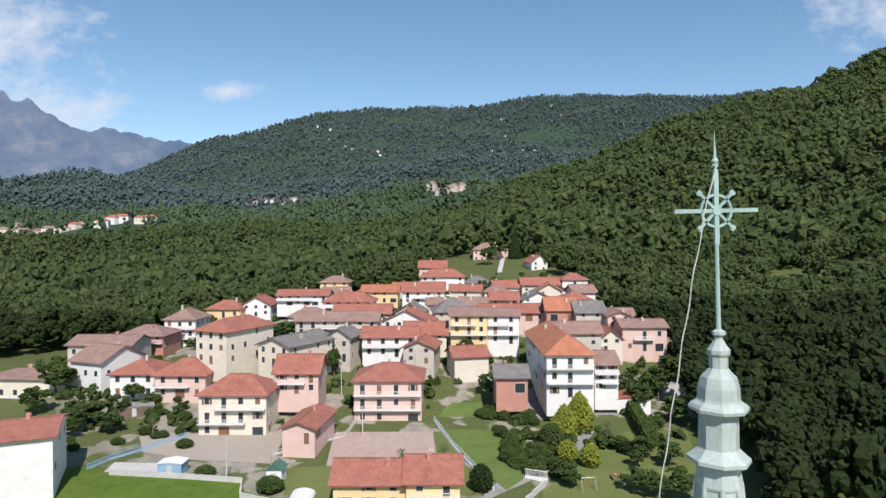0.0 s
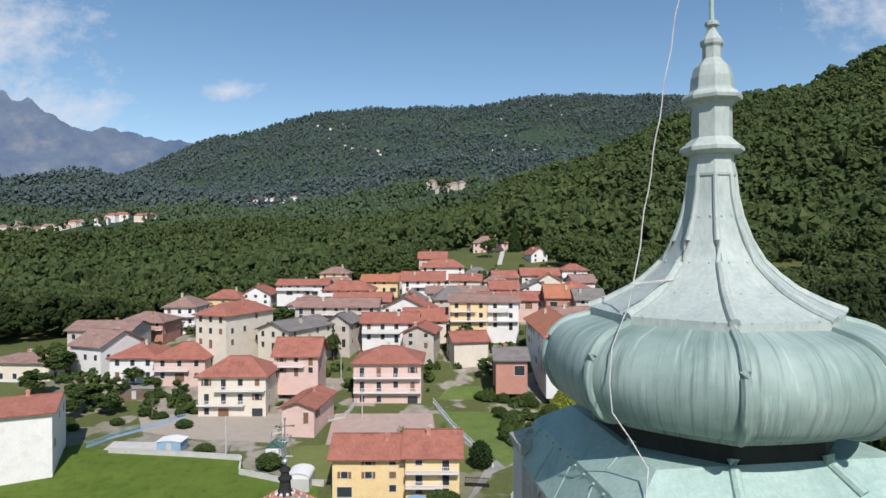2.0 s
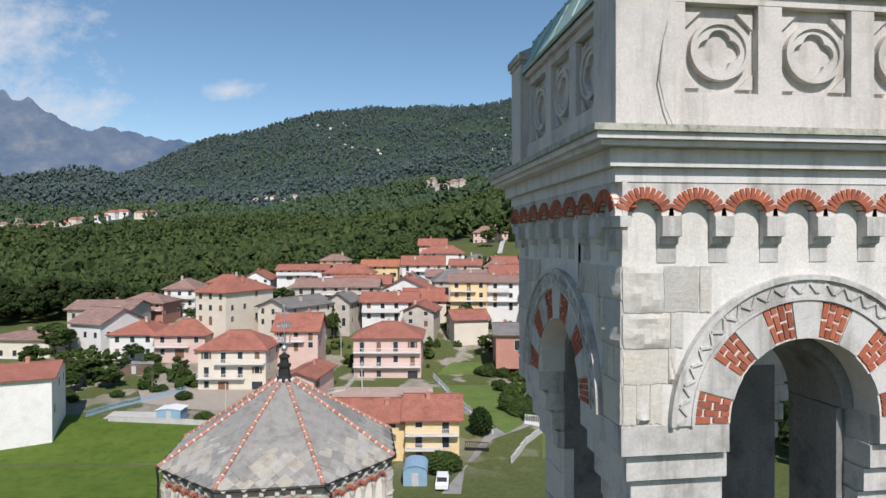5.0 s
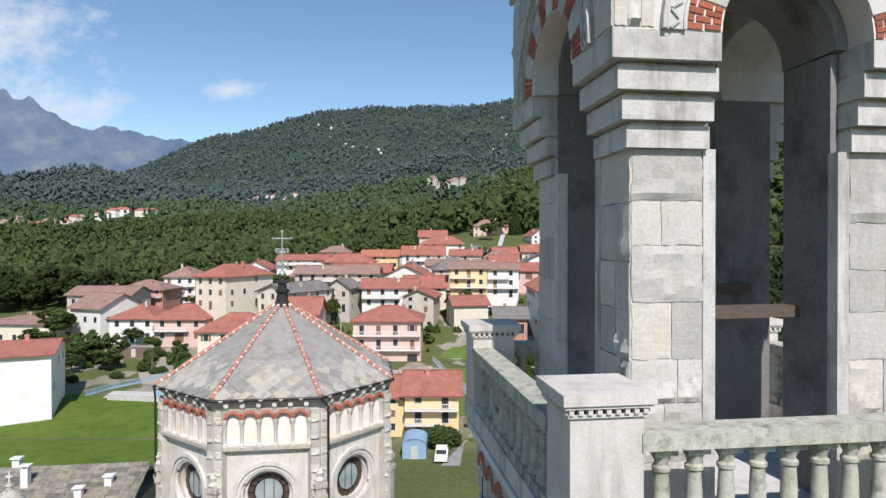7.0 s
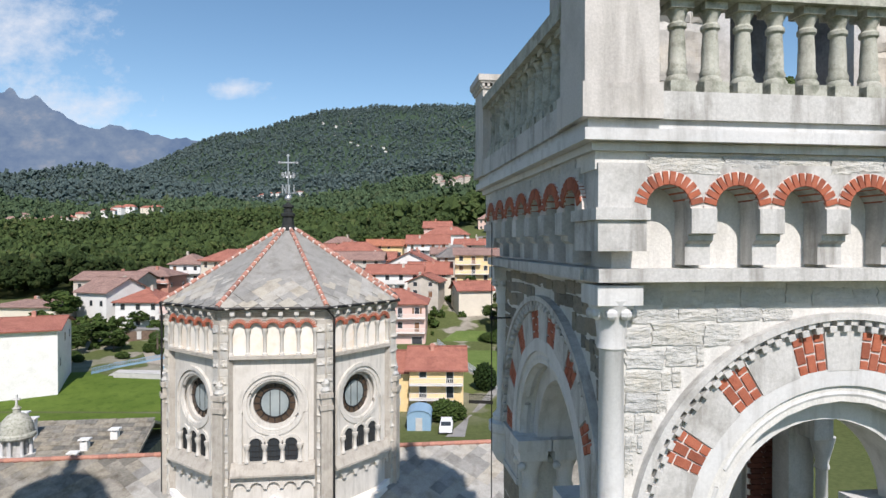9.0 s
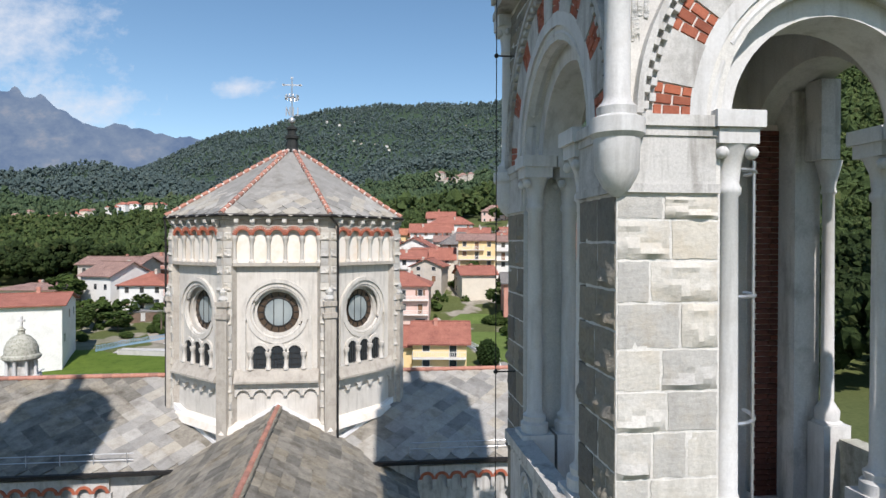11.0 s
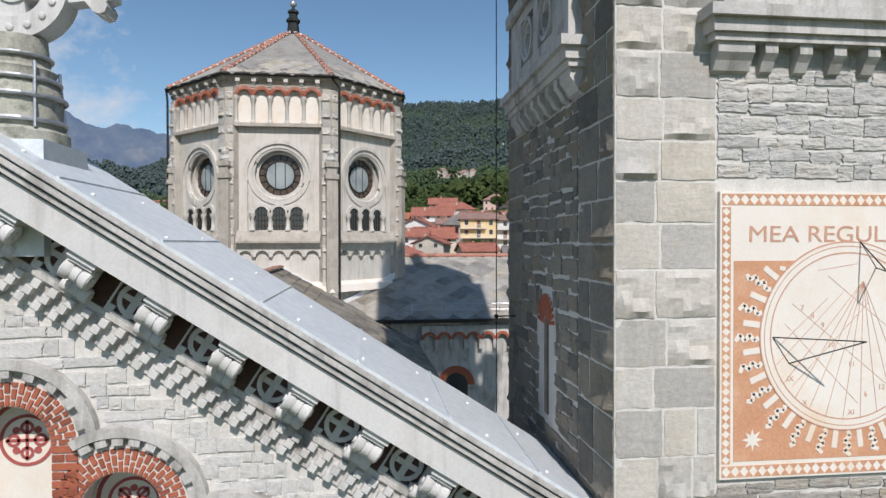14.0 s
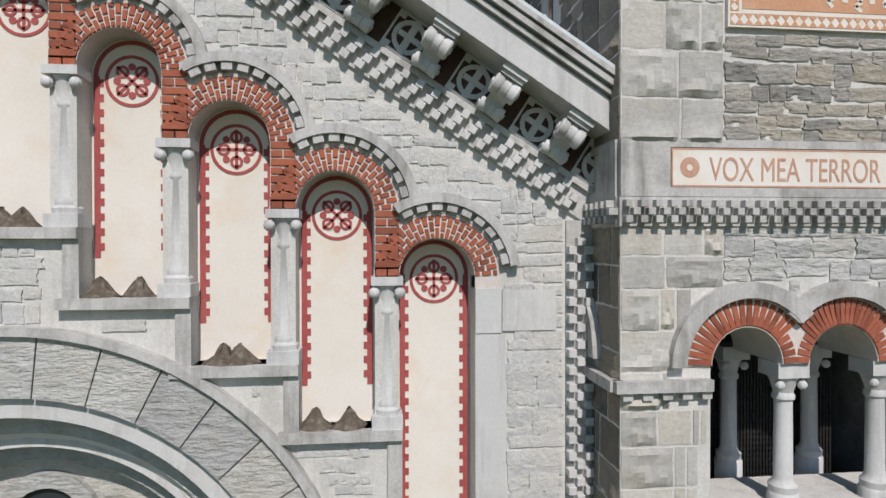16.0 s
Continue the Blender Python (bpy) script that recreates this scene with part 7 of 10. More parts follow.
for row in range(int(tl / 0.46) + 1):
    for i in range(int(40 / 0.92)):
        a_ = -24 + 0.92 * (i + 0.5 * (row % 2)) + 0.4
        b_ = 0.3 + row * 0.46
        if b_ < tl - 0.2 and not (abs(a_) < 4.6 and b_ > 1.5) and a_ > -17 and a_ < 12:
            diam.append(Matrix.Translation(Vector((0, -T_RUN, T_EAVE)) + al * a_ + up * b_ + al.cross(up) * 0.03) @ rot @ Matrix.Rotation(radians(45 + rnd_t.uniform(-1, 1)), 4, "Z") @ Matrix.Rotation(radians(rnd_t.uniform(-1.5, 1.5)), 4, "X") @ Matrix.Diagonal((0.66, 0.66, 0.035, 1)))
diam.sort(key=lambda m: abs(m.translation.x - 6.5))
pieces("slate", SLATE_PALE, diam[:180], transept)
joined("slates", SLATE_PALE, diam[180:], transept, M_SLATE_LOOSE)
pieces("ridge_tile", RIDGE_TILE, [Matrix.Translation((-24 + 0.42 * i, 0, T_RIDGE + 0.08)) @ Matrix.Rotation(radians(-90), 4, "Z") for i in range(95) if abs(-24 + 0.42 * i) > 5.2], transept)
bm = bmesh.new()
box(bm, -24, 16, -T_RUN - 0.25, -T_RUN - 0.05, T_EAVE - 0.12, T_EAVE + 0.02)
part("gutter", bm, M_IRON, transept)
for z_ in (0.35, 0.6):
    bm = bmesh.new()
    for a, b in ((-17, -5.5), (5.5, 12)):
        tube(bm, [(a, -T_RUN + 0.35, T_EAVE + z_), (b, -T_RUN + 0.35, T_EAVE + z_)], 0.018, 6)
    part("snow_rail", bm, M_STEEL, transept)
bm = bmesh.new()
for i in range(24):
    x = -17 + i * 1.25
    if abs(x) > 5:
        tube(bm, [(x, -T_RUN + 0.35, T_EAVE + 0.1), (x, -T_RUN + 0.35, T_EAVE + 0.65)], 0.02, 6)
part("rail_post", bm, M_STEEL, transept)

church_body = thing("church", (CHX, 0, 0), "pale stone church nave and transept walls", "church")
bm = bmesh.new()
box(bm, -5.2, 5.5, 7.3, 28, -2, 5.2)
part("nave_wall", bm, M_DRESSED, church_body)
bm = bmesh.new()
box(bm, -23.8, 15.8, CY8 - T_RUN + 0.25, CY8 + T_RUN - 0.25, -2, T_EAVE - 0.13)
part("transept_wall", bm, M_DRESSED, church_body)


def wall_arcade(parent, y, x0, x1, z, pitch, r0, r1):
    """A row of small brick arches on corbels under an eave."""
    n = int((x1 - x0) / pitch)
    face = Matrix.Translation((0, y, 0))
    bm = bmesh.new()
    arch_wall(bm, face, x0, x0 + n * pitch, z, z + r1 + 0.25, 0, 0.18, [(x0 + (i + 0.5) * pitch, r0, z, z) for i in range(n)], n=8)
    part("arch_band", bm, M_DRESSED, parent)
    for i in range(n):
        bm = bmesh.new()
        ring(bm, face, x0 + (i + 0.5) * pitch, z, r0, r1, 0.1, 0.21, n=10)
        part("brick_arch", bm, M_BRICK, parent)
    for i in range(n + 1):
        bm = bmesh.new()
        box(bm, x0 + i * pitch - 0.08, x0 + i * pitch + 0.08, y - 0.2, y, z - 0.42, z)
        part("corbel", bm, M_DRESSED, parent, bevel=0.02)


yw = CY8 - T_RUN + 0.25
wall_arcade(church_body, yw, 5.9, 13.0, 6.05, 0.62, 0.2, 0.32)
wall_arcade(church_body, yw, -15, -5.9, 6.05, 0.62, 0.2, 0.32)
bm = bmesh.new()
ring(bm, Matrix.Translation((0, yw, 0)), 7.35, 4.1, 0.5, 0.8, -0.1, 0.05, n=24)
part("window_arch", bm, M_BRICK, church_body)
bm = bmesh.new()
ring(bm, Matrix.Translation((0, yw, 0)), 7.35, 4.1, 0.0, 0.5, -0.1, 0.02, n=24)
fbox(bm, Matrix.Translation((0, yw, 0)), 6.85, 7.85, -0.1, 0.02, 1.5, 4.1)
part("window_glass", bm, M_GLASS, church_body)

# ---- the crossing tower, eight-sided
oct_t = thing("crossing_tower", (CHX, CY8, 0), "eight-sided stone crossing tower with round windows and brick arcading", "church tower")
R8 = AP / math.cos(math.pi / 8)
bm = bmesh.new()
lathe(bm, [(R8 - 0.55, 4.0), (R8 - 0.55, 16.8)], 8, phase=math.pi / 8)
part("core", bm, M_PALEWALL, oct_t)
WIN_Z, WIN_R = 12.95, 1.14
HW = AP * math.tan(math.pi / 8)
for k in range(8):
    if k in (3, 4, 5):
        vis = False
    else:
        vis = True
    face = Matrix.Rotation(radians(45 * k), 4, "Z")
    W8 = HW
    # the wall of this side, with its deep round opening
    bm = bmesh.new()
    fbox(bm, face, -HW, HW, AP - 0.45, AP, 4.0, WIN_Z - WIN_R - 0.05)
    fbox(bm, face, -HW, HW, AP - 0.45, AP, WIN_Z + WIN_R + 0.05, 16.8)
    for s0 in (-1, 1):
        fbox(bm, face, *sorted((s0 * HW, s0 * WIN_R)), AP - 0.45, AP, WIN_Z - WIN_R - 0.05, WIN_Z + WIN_R + 0.05)
    for i in range(20):
        ua, ub = WIN_R * math.cos(math.pi * (1 - i / 20)), WIN_R * math.cos(math.pi * (1 - (i + 1) / 20))
        za, zb_ = math.sqrt(max(0.0, WIN_R ** 2 - ua ** 2)), math.sqrt(max(0.0, WIN_R ** 2 - ub ** 2))
        for s0 in (-1, 1):
            prism(bm, [(ua, WIN_Z + s0 * za), (ub, WIN_Z + s0 * zb_), (ub, WIN_Z + s0 * (WIN_R + 0.05)), (ua, WIN_Z + s0 * (WIN_R + 0.05))], AP - 0.45, AP, lambda p, q, t, face=face: on(face, p, t, q))
    bmesh.ops.remove_doubles(bm, verts=bm.verts, dist=0.0005)
    part("wall", bm, M_PALEWALL, oct_t)
    # corner pilaster
    bm = bmesh.new()
    c = Matrix.Rotation(radians(45 * k + 22.5), 4, "Z") @ Vector((0, -R8, 0))
    mm = Matrix.Translation(c) @ Matrix.Rotation(radians(45 * k + 22.5), 4, "Z")
    prism(bm, [(-0.42, 0.25), (-0.33, -0.12), (0, -0.2), (0.33, -0.12), (0.42, 0.25)], 7.2, 16.5, lambda p, q, t, mm=mm: mm @ Vector((p, q, t)))
    pil = part("pilaster", bm, M_OLDSTONE, oct_t)
    if vis:
        blocks_ = []
        for i in range(26):
            z = 7.4 + i * 0.35
            for sx in (-1, 1):
                blocks_.append(mm @ Matrix.Translation((sx * 0.185, -0.14, z)) @ Matrix.Rotation(radians(sx * 18), 4, "Z") @ Matrix.Diagonal((0.35 if (i + (sx > 0)) % 2 else 0.3, 0.1, 0.335, 1)))
        pieces("block", BLOCKS, blocks_, pil)
        bm = bmesh.new()
        for z0, z1, d in ((7.2, 12.75, 0.0), (12.75, 12.95, 0.06), (12.95, 13.25, -0.02), (13.25, 13.45, 0.04)):
            prism(bm, [(-0.24 - d, 0.1), (-0.24 - d, -0.36 - d), (0.24 + d, -0.36 - d), (0.24 + d, 0.1)], z0, z1, lambda p, q, t, mm=mm: mm @ Vector((p, q, t)))
        lathe_m = bmesh.new()
        part("buttress", bm, M_OLDSTONE, oct_t, bevel=0.02)
        lathe(lathe_m, [(0.2, 13.45), (0.24, 13.55), (0.16, 13.7), (0.2, 13.85), (0.1, 13.98), (0.03, 14.05)], 10)
        for v in lathe_m.verts:
            v.co = mm @ Vector((v.co.x, v.co.y - 0.16, v.co.z))
        part("buttress_finial", lathe_m, M_GREY, oct_t, smooth=True)
    if not vis:
        continue
    w = W8 - 0.36
    # arcade of little columns under brick arches
    n = 5
    pitch = 2 * w / n
    bm = bmesh.new()
    arch_wall(bm, face, -w, w, 16.17, 16.5, AP, AP + 0.2, [(-w + (i + 0.5) * pitch, 0.25, 16.17, 16.17) for i in range(n)], n=10)
    bmesh.ops.remove_doubles(bm, verts=bm.verts, dist=0.0005)
    part("arch_band", bm, M_OLDSTONE, oct_t)
    bm = bmesh.new()
    fbox(bm, face, -w, w, AP, AP + 0.03, 15.05, 16.5)
    part("cream_panel", bm, M_PLASTER, oct_t)
    bm = bmesh.new()
    for i in range(n):
        ring(bm, face, -w + (i + 0.5) * pitch, 16.17, 0.25, 0.42, AP + 0.1, AP + 0.215, n=12)
    backing = part("arch_backing", bm, M_JOINT, oct_t)
    for i in range(n):
        brick_ring(face, -w + (i + 0.5) * pitch, 16.17, 0.245, 0.42, AP + 0.1, AP + 0.23, 13, backing, 4, 176, 0.22, seen=k == 0)
    for i in range(n + 1):
        p = on(face, -w + i * pitch, AP + 0.1, 0)
        bm = bmesh.new()
        lathe(bm, [(0.12, 15.05), (0.12, 15.13), (0.08, 15.17), (0.075, 15.93), (0.1, 15.97), (0.12, 16.05), (0.13, 16.07), (0.13, 16.18)], 10, (p.x, p.y))
        part("column", bm, M_PALEWALL, oct_t, smooth=True)
    bm = bmesh.new()
    fbox(bm, face, -w - 0.05, w + 0.05, AP - 0.05, AP + 0.25, 14.91, 15.05)
    part("string_course", bm, M_OLDSTONE, oct_t, bevel=0.02)
    bm = bmesh.new()
    fbox(bm, face, -w, w, AP - 0.05, AP + 0.22, 16.52, 16.62)
    part("string_course", bm, M_OLDSTONE, oct_t, bevel=0.02)
    for i in range(6):
        bm = bmesh.new()
        u = -w + 0.1 + (2 * w - 0.2) * i / 5
        fbox(bm, face, u - 0.09, u + 0.09, AP + 0.0, AP + 0.34, 16.72, 16.86)
        fbox(bm, face, u - 0.06, u + 0.06, AP + 0.0, AP + 0.26, 16.62, 16.72)
        part("bracket", bm, M_PALEWALL, oct_t)
    # round window, set deep in its splayed ring
    zc = WIN_Z
    bm = bmesh.new()
    ring(bm, face, 0, zc, 1.27, 1.43, AP - 0.02, AP + 0.12, -12, 192, 40)
    ring(bm, face, 0, zc, 1.1, 1.27, AP - 0.02, AP + 0.05, 0, 360, 40)
    for s0 in (-1, 1):
        fbox(bm, face, *sorted((s0 * 1.43, s0 * 1.27)), AP - 0.02, AP + 0.12, 10.5, zc - 0.28)
    torus_arc(bm, face, 0, zc, 1.06, AP - 0.06, 0.08, 0, 360, 36)
    ring(bm, face, 0, zc, 0.87, 1.16, AP - 0.4, AP - 0.22, 0, 360, 36)
    rw = part("round_window", bm, M_PALEWALL, oct_t, smooth=True)
    bm = bmesh.new()
    ring(bm, face, 0, zc, 0.0, 0.88, AP - 0.44, AP - 0.36, 0, 360, 32)
    part("coloured_border", bm, M_AMBER, rw)
    bm = bmesh.new()
    ring(bm, face, 0, zc, 0.0, 0.6, AP - 0.42, AP - 0.35, 0, 360, 28)
    part("pane", bm, M_LEAD, rw)
    bm = bmesh.new()
    for i in range(16):
        a = 2 * math.pi * i / 16
        tube(bm, [on(face, 0.6 * math.cos(a), AP - 0.345, zc + 0.6 * math.sin(a)), on(face, 0.87 * math.cos(a), AP - 0.345, zc + 0.87 * math.sin(a))], 0.022, 5)
    for x in (-0.2, 0.2):
        tube(bm, [on(face, x, AP - 0.345, zc - 0.55), on(face, x, AP - 0.345, zc + 0.55)], 0.018, 5)
    torus_arc(bm, face, 0, zc, 0.6, AP - 0.345, 0.03, 0, 360, 28)
    part("glazing_bar", bm, M_IRON, rw)
    # three small arched lights
    for i in (-1, 0, 1):
        c = i * 0.72
        bm = bmesh.new()
        ring(bm, face, c, 11.33, 0.27, 0.4, AP - 0.02, AP + 0.09, n=14)
        win = part("window", bm, M_PALEWALL, oct_t)
        bm = bmesh.new()
        ring(bm, face, c, 11.33, 0.0, 0.27, AP - 0.02, AP + 0.014, n=14)
        fbox(bm, face, c - 0.27, c + 0.27, AP - 0.02, AP + 0.014, 10.63, 11.33)
        part("pane", bm, M_GLASS, win)
        bm = bmesh.new()
        for x in (-0.13, 0.0, 0.13):
            fbox(bm, face, c + x - 0.012, c + x + 0.012, AP, AP + 0.04, 10.63, 11.53)
        for z in (10.8, 11.03, 11.26):
            fbox(bm, face, c - 0.26, c + 0.26, AP, AP + 0.035, z - 0.01, z + 0.01)
        part("lattice", bm, M_IRON, win)
    for u in (-1.08, -0.36, 0.36, 1.08):
        p = on(face, u, AP + 0.08, 0)
        bm = bmesh.new()
        lathe(bm, [(0.12, 10.6), (0.12, 10.68), (0.085, 10.73), (0.075, 11.1), (0.1, 11.14), (0.13, 11.23), (0.14, 11.34)], 10, (p.x, p.y))
        part("column", bm, M_PALEWALL, oct_t, smooth=True)
    bm = bmesh.new()
    prism(bm, [(AP, 10.6), (AP + 0.1, 10.6), (AP + 0.4, 10.16), (AP + 0.4, 10.08), (AP, 10.08)], -w, w, lambda p, q, t, face=face: on(face, t, p, q))
    part("window_sill", bm, M_OLDSTONE, oct_t, bevel=0.015)
    bm = bmesh.new()
    fbox(bm, face, -w, w, AP, AP + 0.2, 9.9, 10.08)
    n = 5
    pitch = 2 * w / n
    arch_wall(bm, face, -w, w, 9.5, 9.9, AP, AP + 0.14, [(-w + (i + 0.5) * pitch, 0.27, 9.5, 9.5) for i in range(n)], n=8)
    bmesh.ops.remove_doubles(bm, verts=bm.verts, dist=0.0005)
    part("lower_arcade", bm, M_PALEWALL, oct_t)
# roof
RO = (AP + 0.32) / math.cos(math.pi / 8)
APEX, EAVE8 = 20.45, 17.06
bm = bmesh.new()
lathe(bm, [(R8 + 0.05, 16.6), (R8 + 0.1, 16.82), (R8 + 0.28, 16.86), (R8 + 0.3, 16.98)], 8, phase=math.pi / 8)
part("eave_cornice", bm, M_OLDSTONE, oct_t)
bm = bmesh.new()
lathe(bm, [(RO - 0.1, EAVE8 - 0.12), (RO, EAVE8 - 0.08), (RO, EAVE8), (0.35, APEX - 0.05)], 8, phase=math.pi / 8)
roof8 = part("roof", bm, M_SLATE_PALE, oct_t)
bm = bmesh.new()
tube(bm, [((RO + 0.06) * math.cos(math.pi / 8 + i * math.pi / 4), (RO + 0.06) * math.sin(math.pi / 8 + i * math.pi / 4), EAVE8 - 0.04) for i in range(9)], 0.065, 6)
part("gutter", bm, M_IRON, oct_t)
rs = random.Random(12)
out = []
apo = AP + 0.32
pit = math.atan2(APEX - EAVE8, apo)
for k in range(8):
    if k in (3, 4, 5):
        continue
    fm = Matrix.Rotation(radians(45 * k), 4, "Z")
    L = apo / math.cos(pit)
    row = 0
    h = 0.18
    while h < L - 0.3:
        half_w = (L - h) / L * apo * math.tan(math.pi / 8)
        n = int(half_w * 2 / 0.8) + 2
        for i in range(n):
            u = (i - (n - 1) / 2 + 0.5 * (row % 2) - 0.25) * 0.8
            if abs(u) < half_w - 0.25:
                p = Vector((u, -apo + h * math.cos(pit), EAVE8 + h * math.sin(pit) + 0.03))
                out.append(fm @ Matrix.Translation(p) @ Matrix.Rotation(pit, 4, "X") @ Matrix.Rotation(radians(45 + rs.uniform(-2, 2)), 4, "Z") @ Matrix.Rotation(radians(rs.uniform(-2, 2)), 4, "X") @ Matrix.Diagonal((0.58, 0.58, 0.035, 1)))
        h += 0.42
        row += 1
pieces("slate", SLATE_PALE, out, roof8)
bm = bmesh.new()
tube(bm, [(0, 0, 0), (0, 0.28, 0.012)], [0.11, 0.09], 8)
HIP_TILE = mesh_of("hip_tile", bm, M_TILE, smooth=True)
hips = []
for i in range(8):
    a = math.pi / 8 + i * math.pi / 4
    lo, hi = Vector((RO * math.cos(a), RO * math.sin(a), EAVE8 + 0.04)), Vector((0.35 * math.cos(a), 0.35 * math.sin(a), APEX))
    d = (hi - lo).normalized()
    n = int((hi - lo).length / 0.37)
    q = d.to_track_quat("Y", "Z").to_matrix().to_4x4()
    for j in range(n):
        hips.append(Matrix.Translation(lo + d * (j * 0.37)) @ q)
pieces("hip_tile", HIP_TILE, hips, roof8)
bm = bmesh.new()
lathe(bm, [(0.48, APEX - 0.3), (0.44, APEX - 0.05), (0.3, APEX + 0.15), (0.26, APEX + 0.55), (0.34, APEX + 0.6), (0.34, APEX + 0.72), (0.22, APEX + 0.78), (0.2, APEX + 1.0), (0.28, APEX + 1.05), (0.26, APEX + 1.15), (0.12, APEX + 1.22), (0.07, APEX + 1.3)], 8)
part("finial", bm, M_COPPER_DARK, oct_t)
zc = APEX + 1.5
bm = bmesh.new()
bmesh.ops.create_uvsphere(bm, u_segments=12, v_segments=8, radius=0.17, matrix=Matrix.Translation((0, 0, zc)))
part("ball", bm, M_STEEL, oct_t, smooth=True)
bm = bmesh.new()
tube(bm, [(0, 0, zc), (0, 0, zc + 2.7)], 0.035, 6)
box(bm, -0.42, 0.42, -0.02, 0.02, zc + 2.22, zc + 2.3)
for a in ((-0.42, 2.26), (0.42, 2.26), (0, 2.72)):
    ring(bm, FG, a[0], zc + a[1], 0.0, 0.07, -0.02, 0.02, 0, 360, 8)
for i in range(10):
    a = 2 * math.pi * i / 10
    p = Vector((0.32 * math.cos(a), 0.32 * math.sin(a), 0))
    tube(bm, [(p.x * 0.9, p.y * 0.9, zc + 1.3), (p.x, p.y, zc + 1.5), (p.x * 0.9, p.y * 0.9, zc + 1.62)], [0.03, 0.02, 0.045], 5)
tube(bm, [(0.32 * math.cos(2 * math.pi * i / 20), 0.32 * math.sin(2 * math.pi * i / 20), zc + 1.38) for i in range(21)], 0.03, 5)
for x in (-0.28, -0.1, 0.06, 0.28):
    tube(bm, [(x, 0, zc + 0.3), (x, 0, zc + 0.85)], 0.03, 5)
tube(bm, [(-0.28, 0, zc + 0.85), (-0.1, 0, zc + 0.3)], 0.03, 5)
tube(bm, [(0.06, 0, zc + 0.32), (0.36, 0, zc + 0.32)], 0.03, 5)
for v in bm.verts:
    v.co.z = zc + (v.co.z - zc) * 0.78
part("cross", bm, M_STEEL, oct_t, "pale metal cross with crown and monogram")
bm = bmesh.new()
c = Matrix.Rotation(radians(22.5), 4, "Z") @ Vector((0, -R8 - 0.35, 0))
tube(bm, [(c.x, c.y + 0.05, 16.98), (c.x + 0.3, c.y + 0.15, 16.6), (c.x + 0.3, c.y, 7.4)], 0.05, 8)
part("downpipe", bm, M_IRON, oct_t)
bm = bmesh.new()
c = Matrix.Rotation(radians(-67.5), 4, "Z") @ Vector((0, -R8 - 0.35, 0))
tube(bm, [(c.x - 0.05, c.y, 16.98), (c.x, c.y, 16.5), (c.x, c.y, 8.4)], 0.05, 8)
part("downpipe", bm, M_IRON, oct_t)
bm = bmesh.new()
lathe(bm, [(R8 + 0.42, 8.0), (R8 + 0.32, 8.3), (R8 + 0.05, 8.45)], 8, phase=math.pi / 8)
part("mortar_flashing", bm, M_PLASTER, oct_t)

# the twin tower on the far side of the front, whose shadow falls on the roofs
twin = thing("bell_tower", (2 * CHX - TX, TY, 0), "twin square stone bell tower with green copper dome", "bell tower")
for o in list(tower.children):
    if o.name.split(".")[0] in ("shaft", "cornice", "cornice_top", "pier", "bell_wall", "attic_wall", "copper_roof", "dome_neck", "dome", "dome_flare", "finial", "cross_pole", "pedestal", "rail", "stepped_corbel", "attic_pedestal"):
        q = o.copy()
        scene.collection.objects.link(q)
        q.parent = twin

# white mortar along the foot of the crossing tower and under its hip tiles
bm = bmesh.new()
for k, line in ((0, ((-2.1, 7.86), (0.0, 9.05), (2.1, 7.86))), (1, ((-2.07, 7.86), (-1.5, 7.45), (2.07, 8.65))), (7, ((-2.07, 8.65), (1.5, 7.45), (2.07, 7.86)))):
    face = Matrix.Rotation(radians(45 * k), 4, "Z")
    for (u0, z0), (u1, z1) in zip(line, line[1:]):
        prism(bm, [(u0, z0 - 0.3), (u1, z1 - 0.3), (u1, z1 + 0.13), (u0, z0 + 0.13)], AP, AP + 0.2, lambda p, q, t, face=face: on(face, p, t, q))
part("mortar_flashing", bm, M_WHITECAP, oct_t, "white mortar flashing", bevel=0.03)
for i in range(8):
    a = math.pi / 8 + i * math.pi / 4
    bm = bmesh.new()
    tube(bm, [(RO * math.cos(a), RO * math.sin(a), EAVE8 + 0.03), (0.35 * math.cos(a), 0.35 * math.sin(a), APEX - 0.02)], 0.085, 6)
    part("hip_mortar", bm, M_JOINT, roof8)

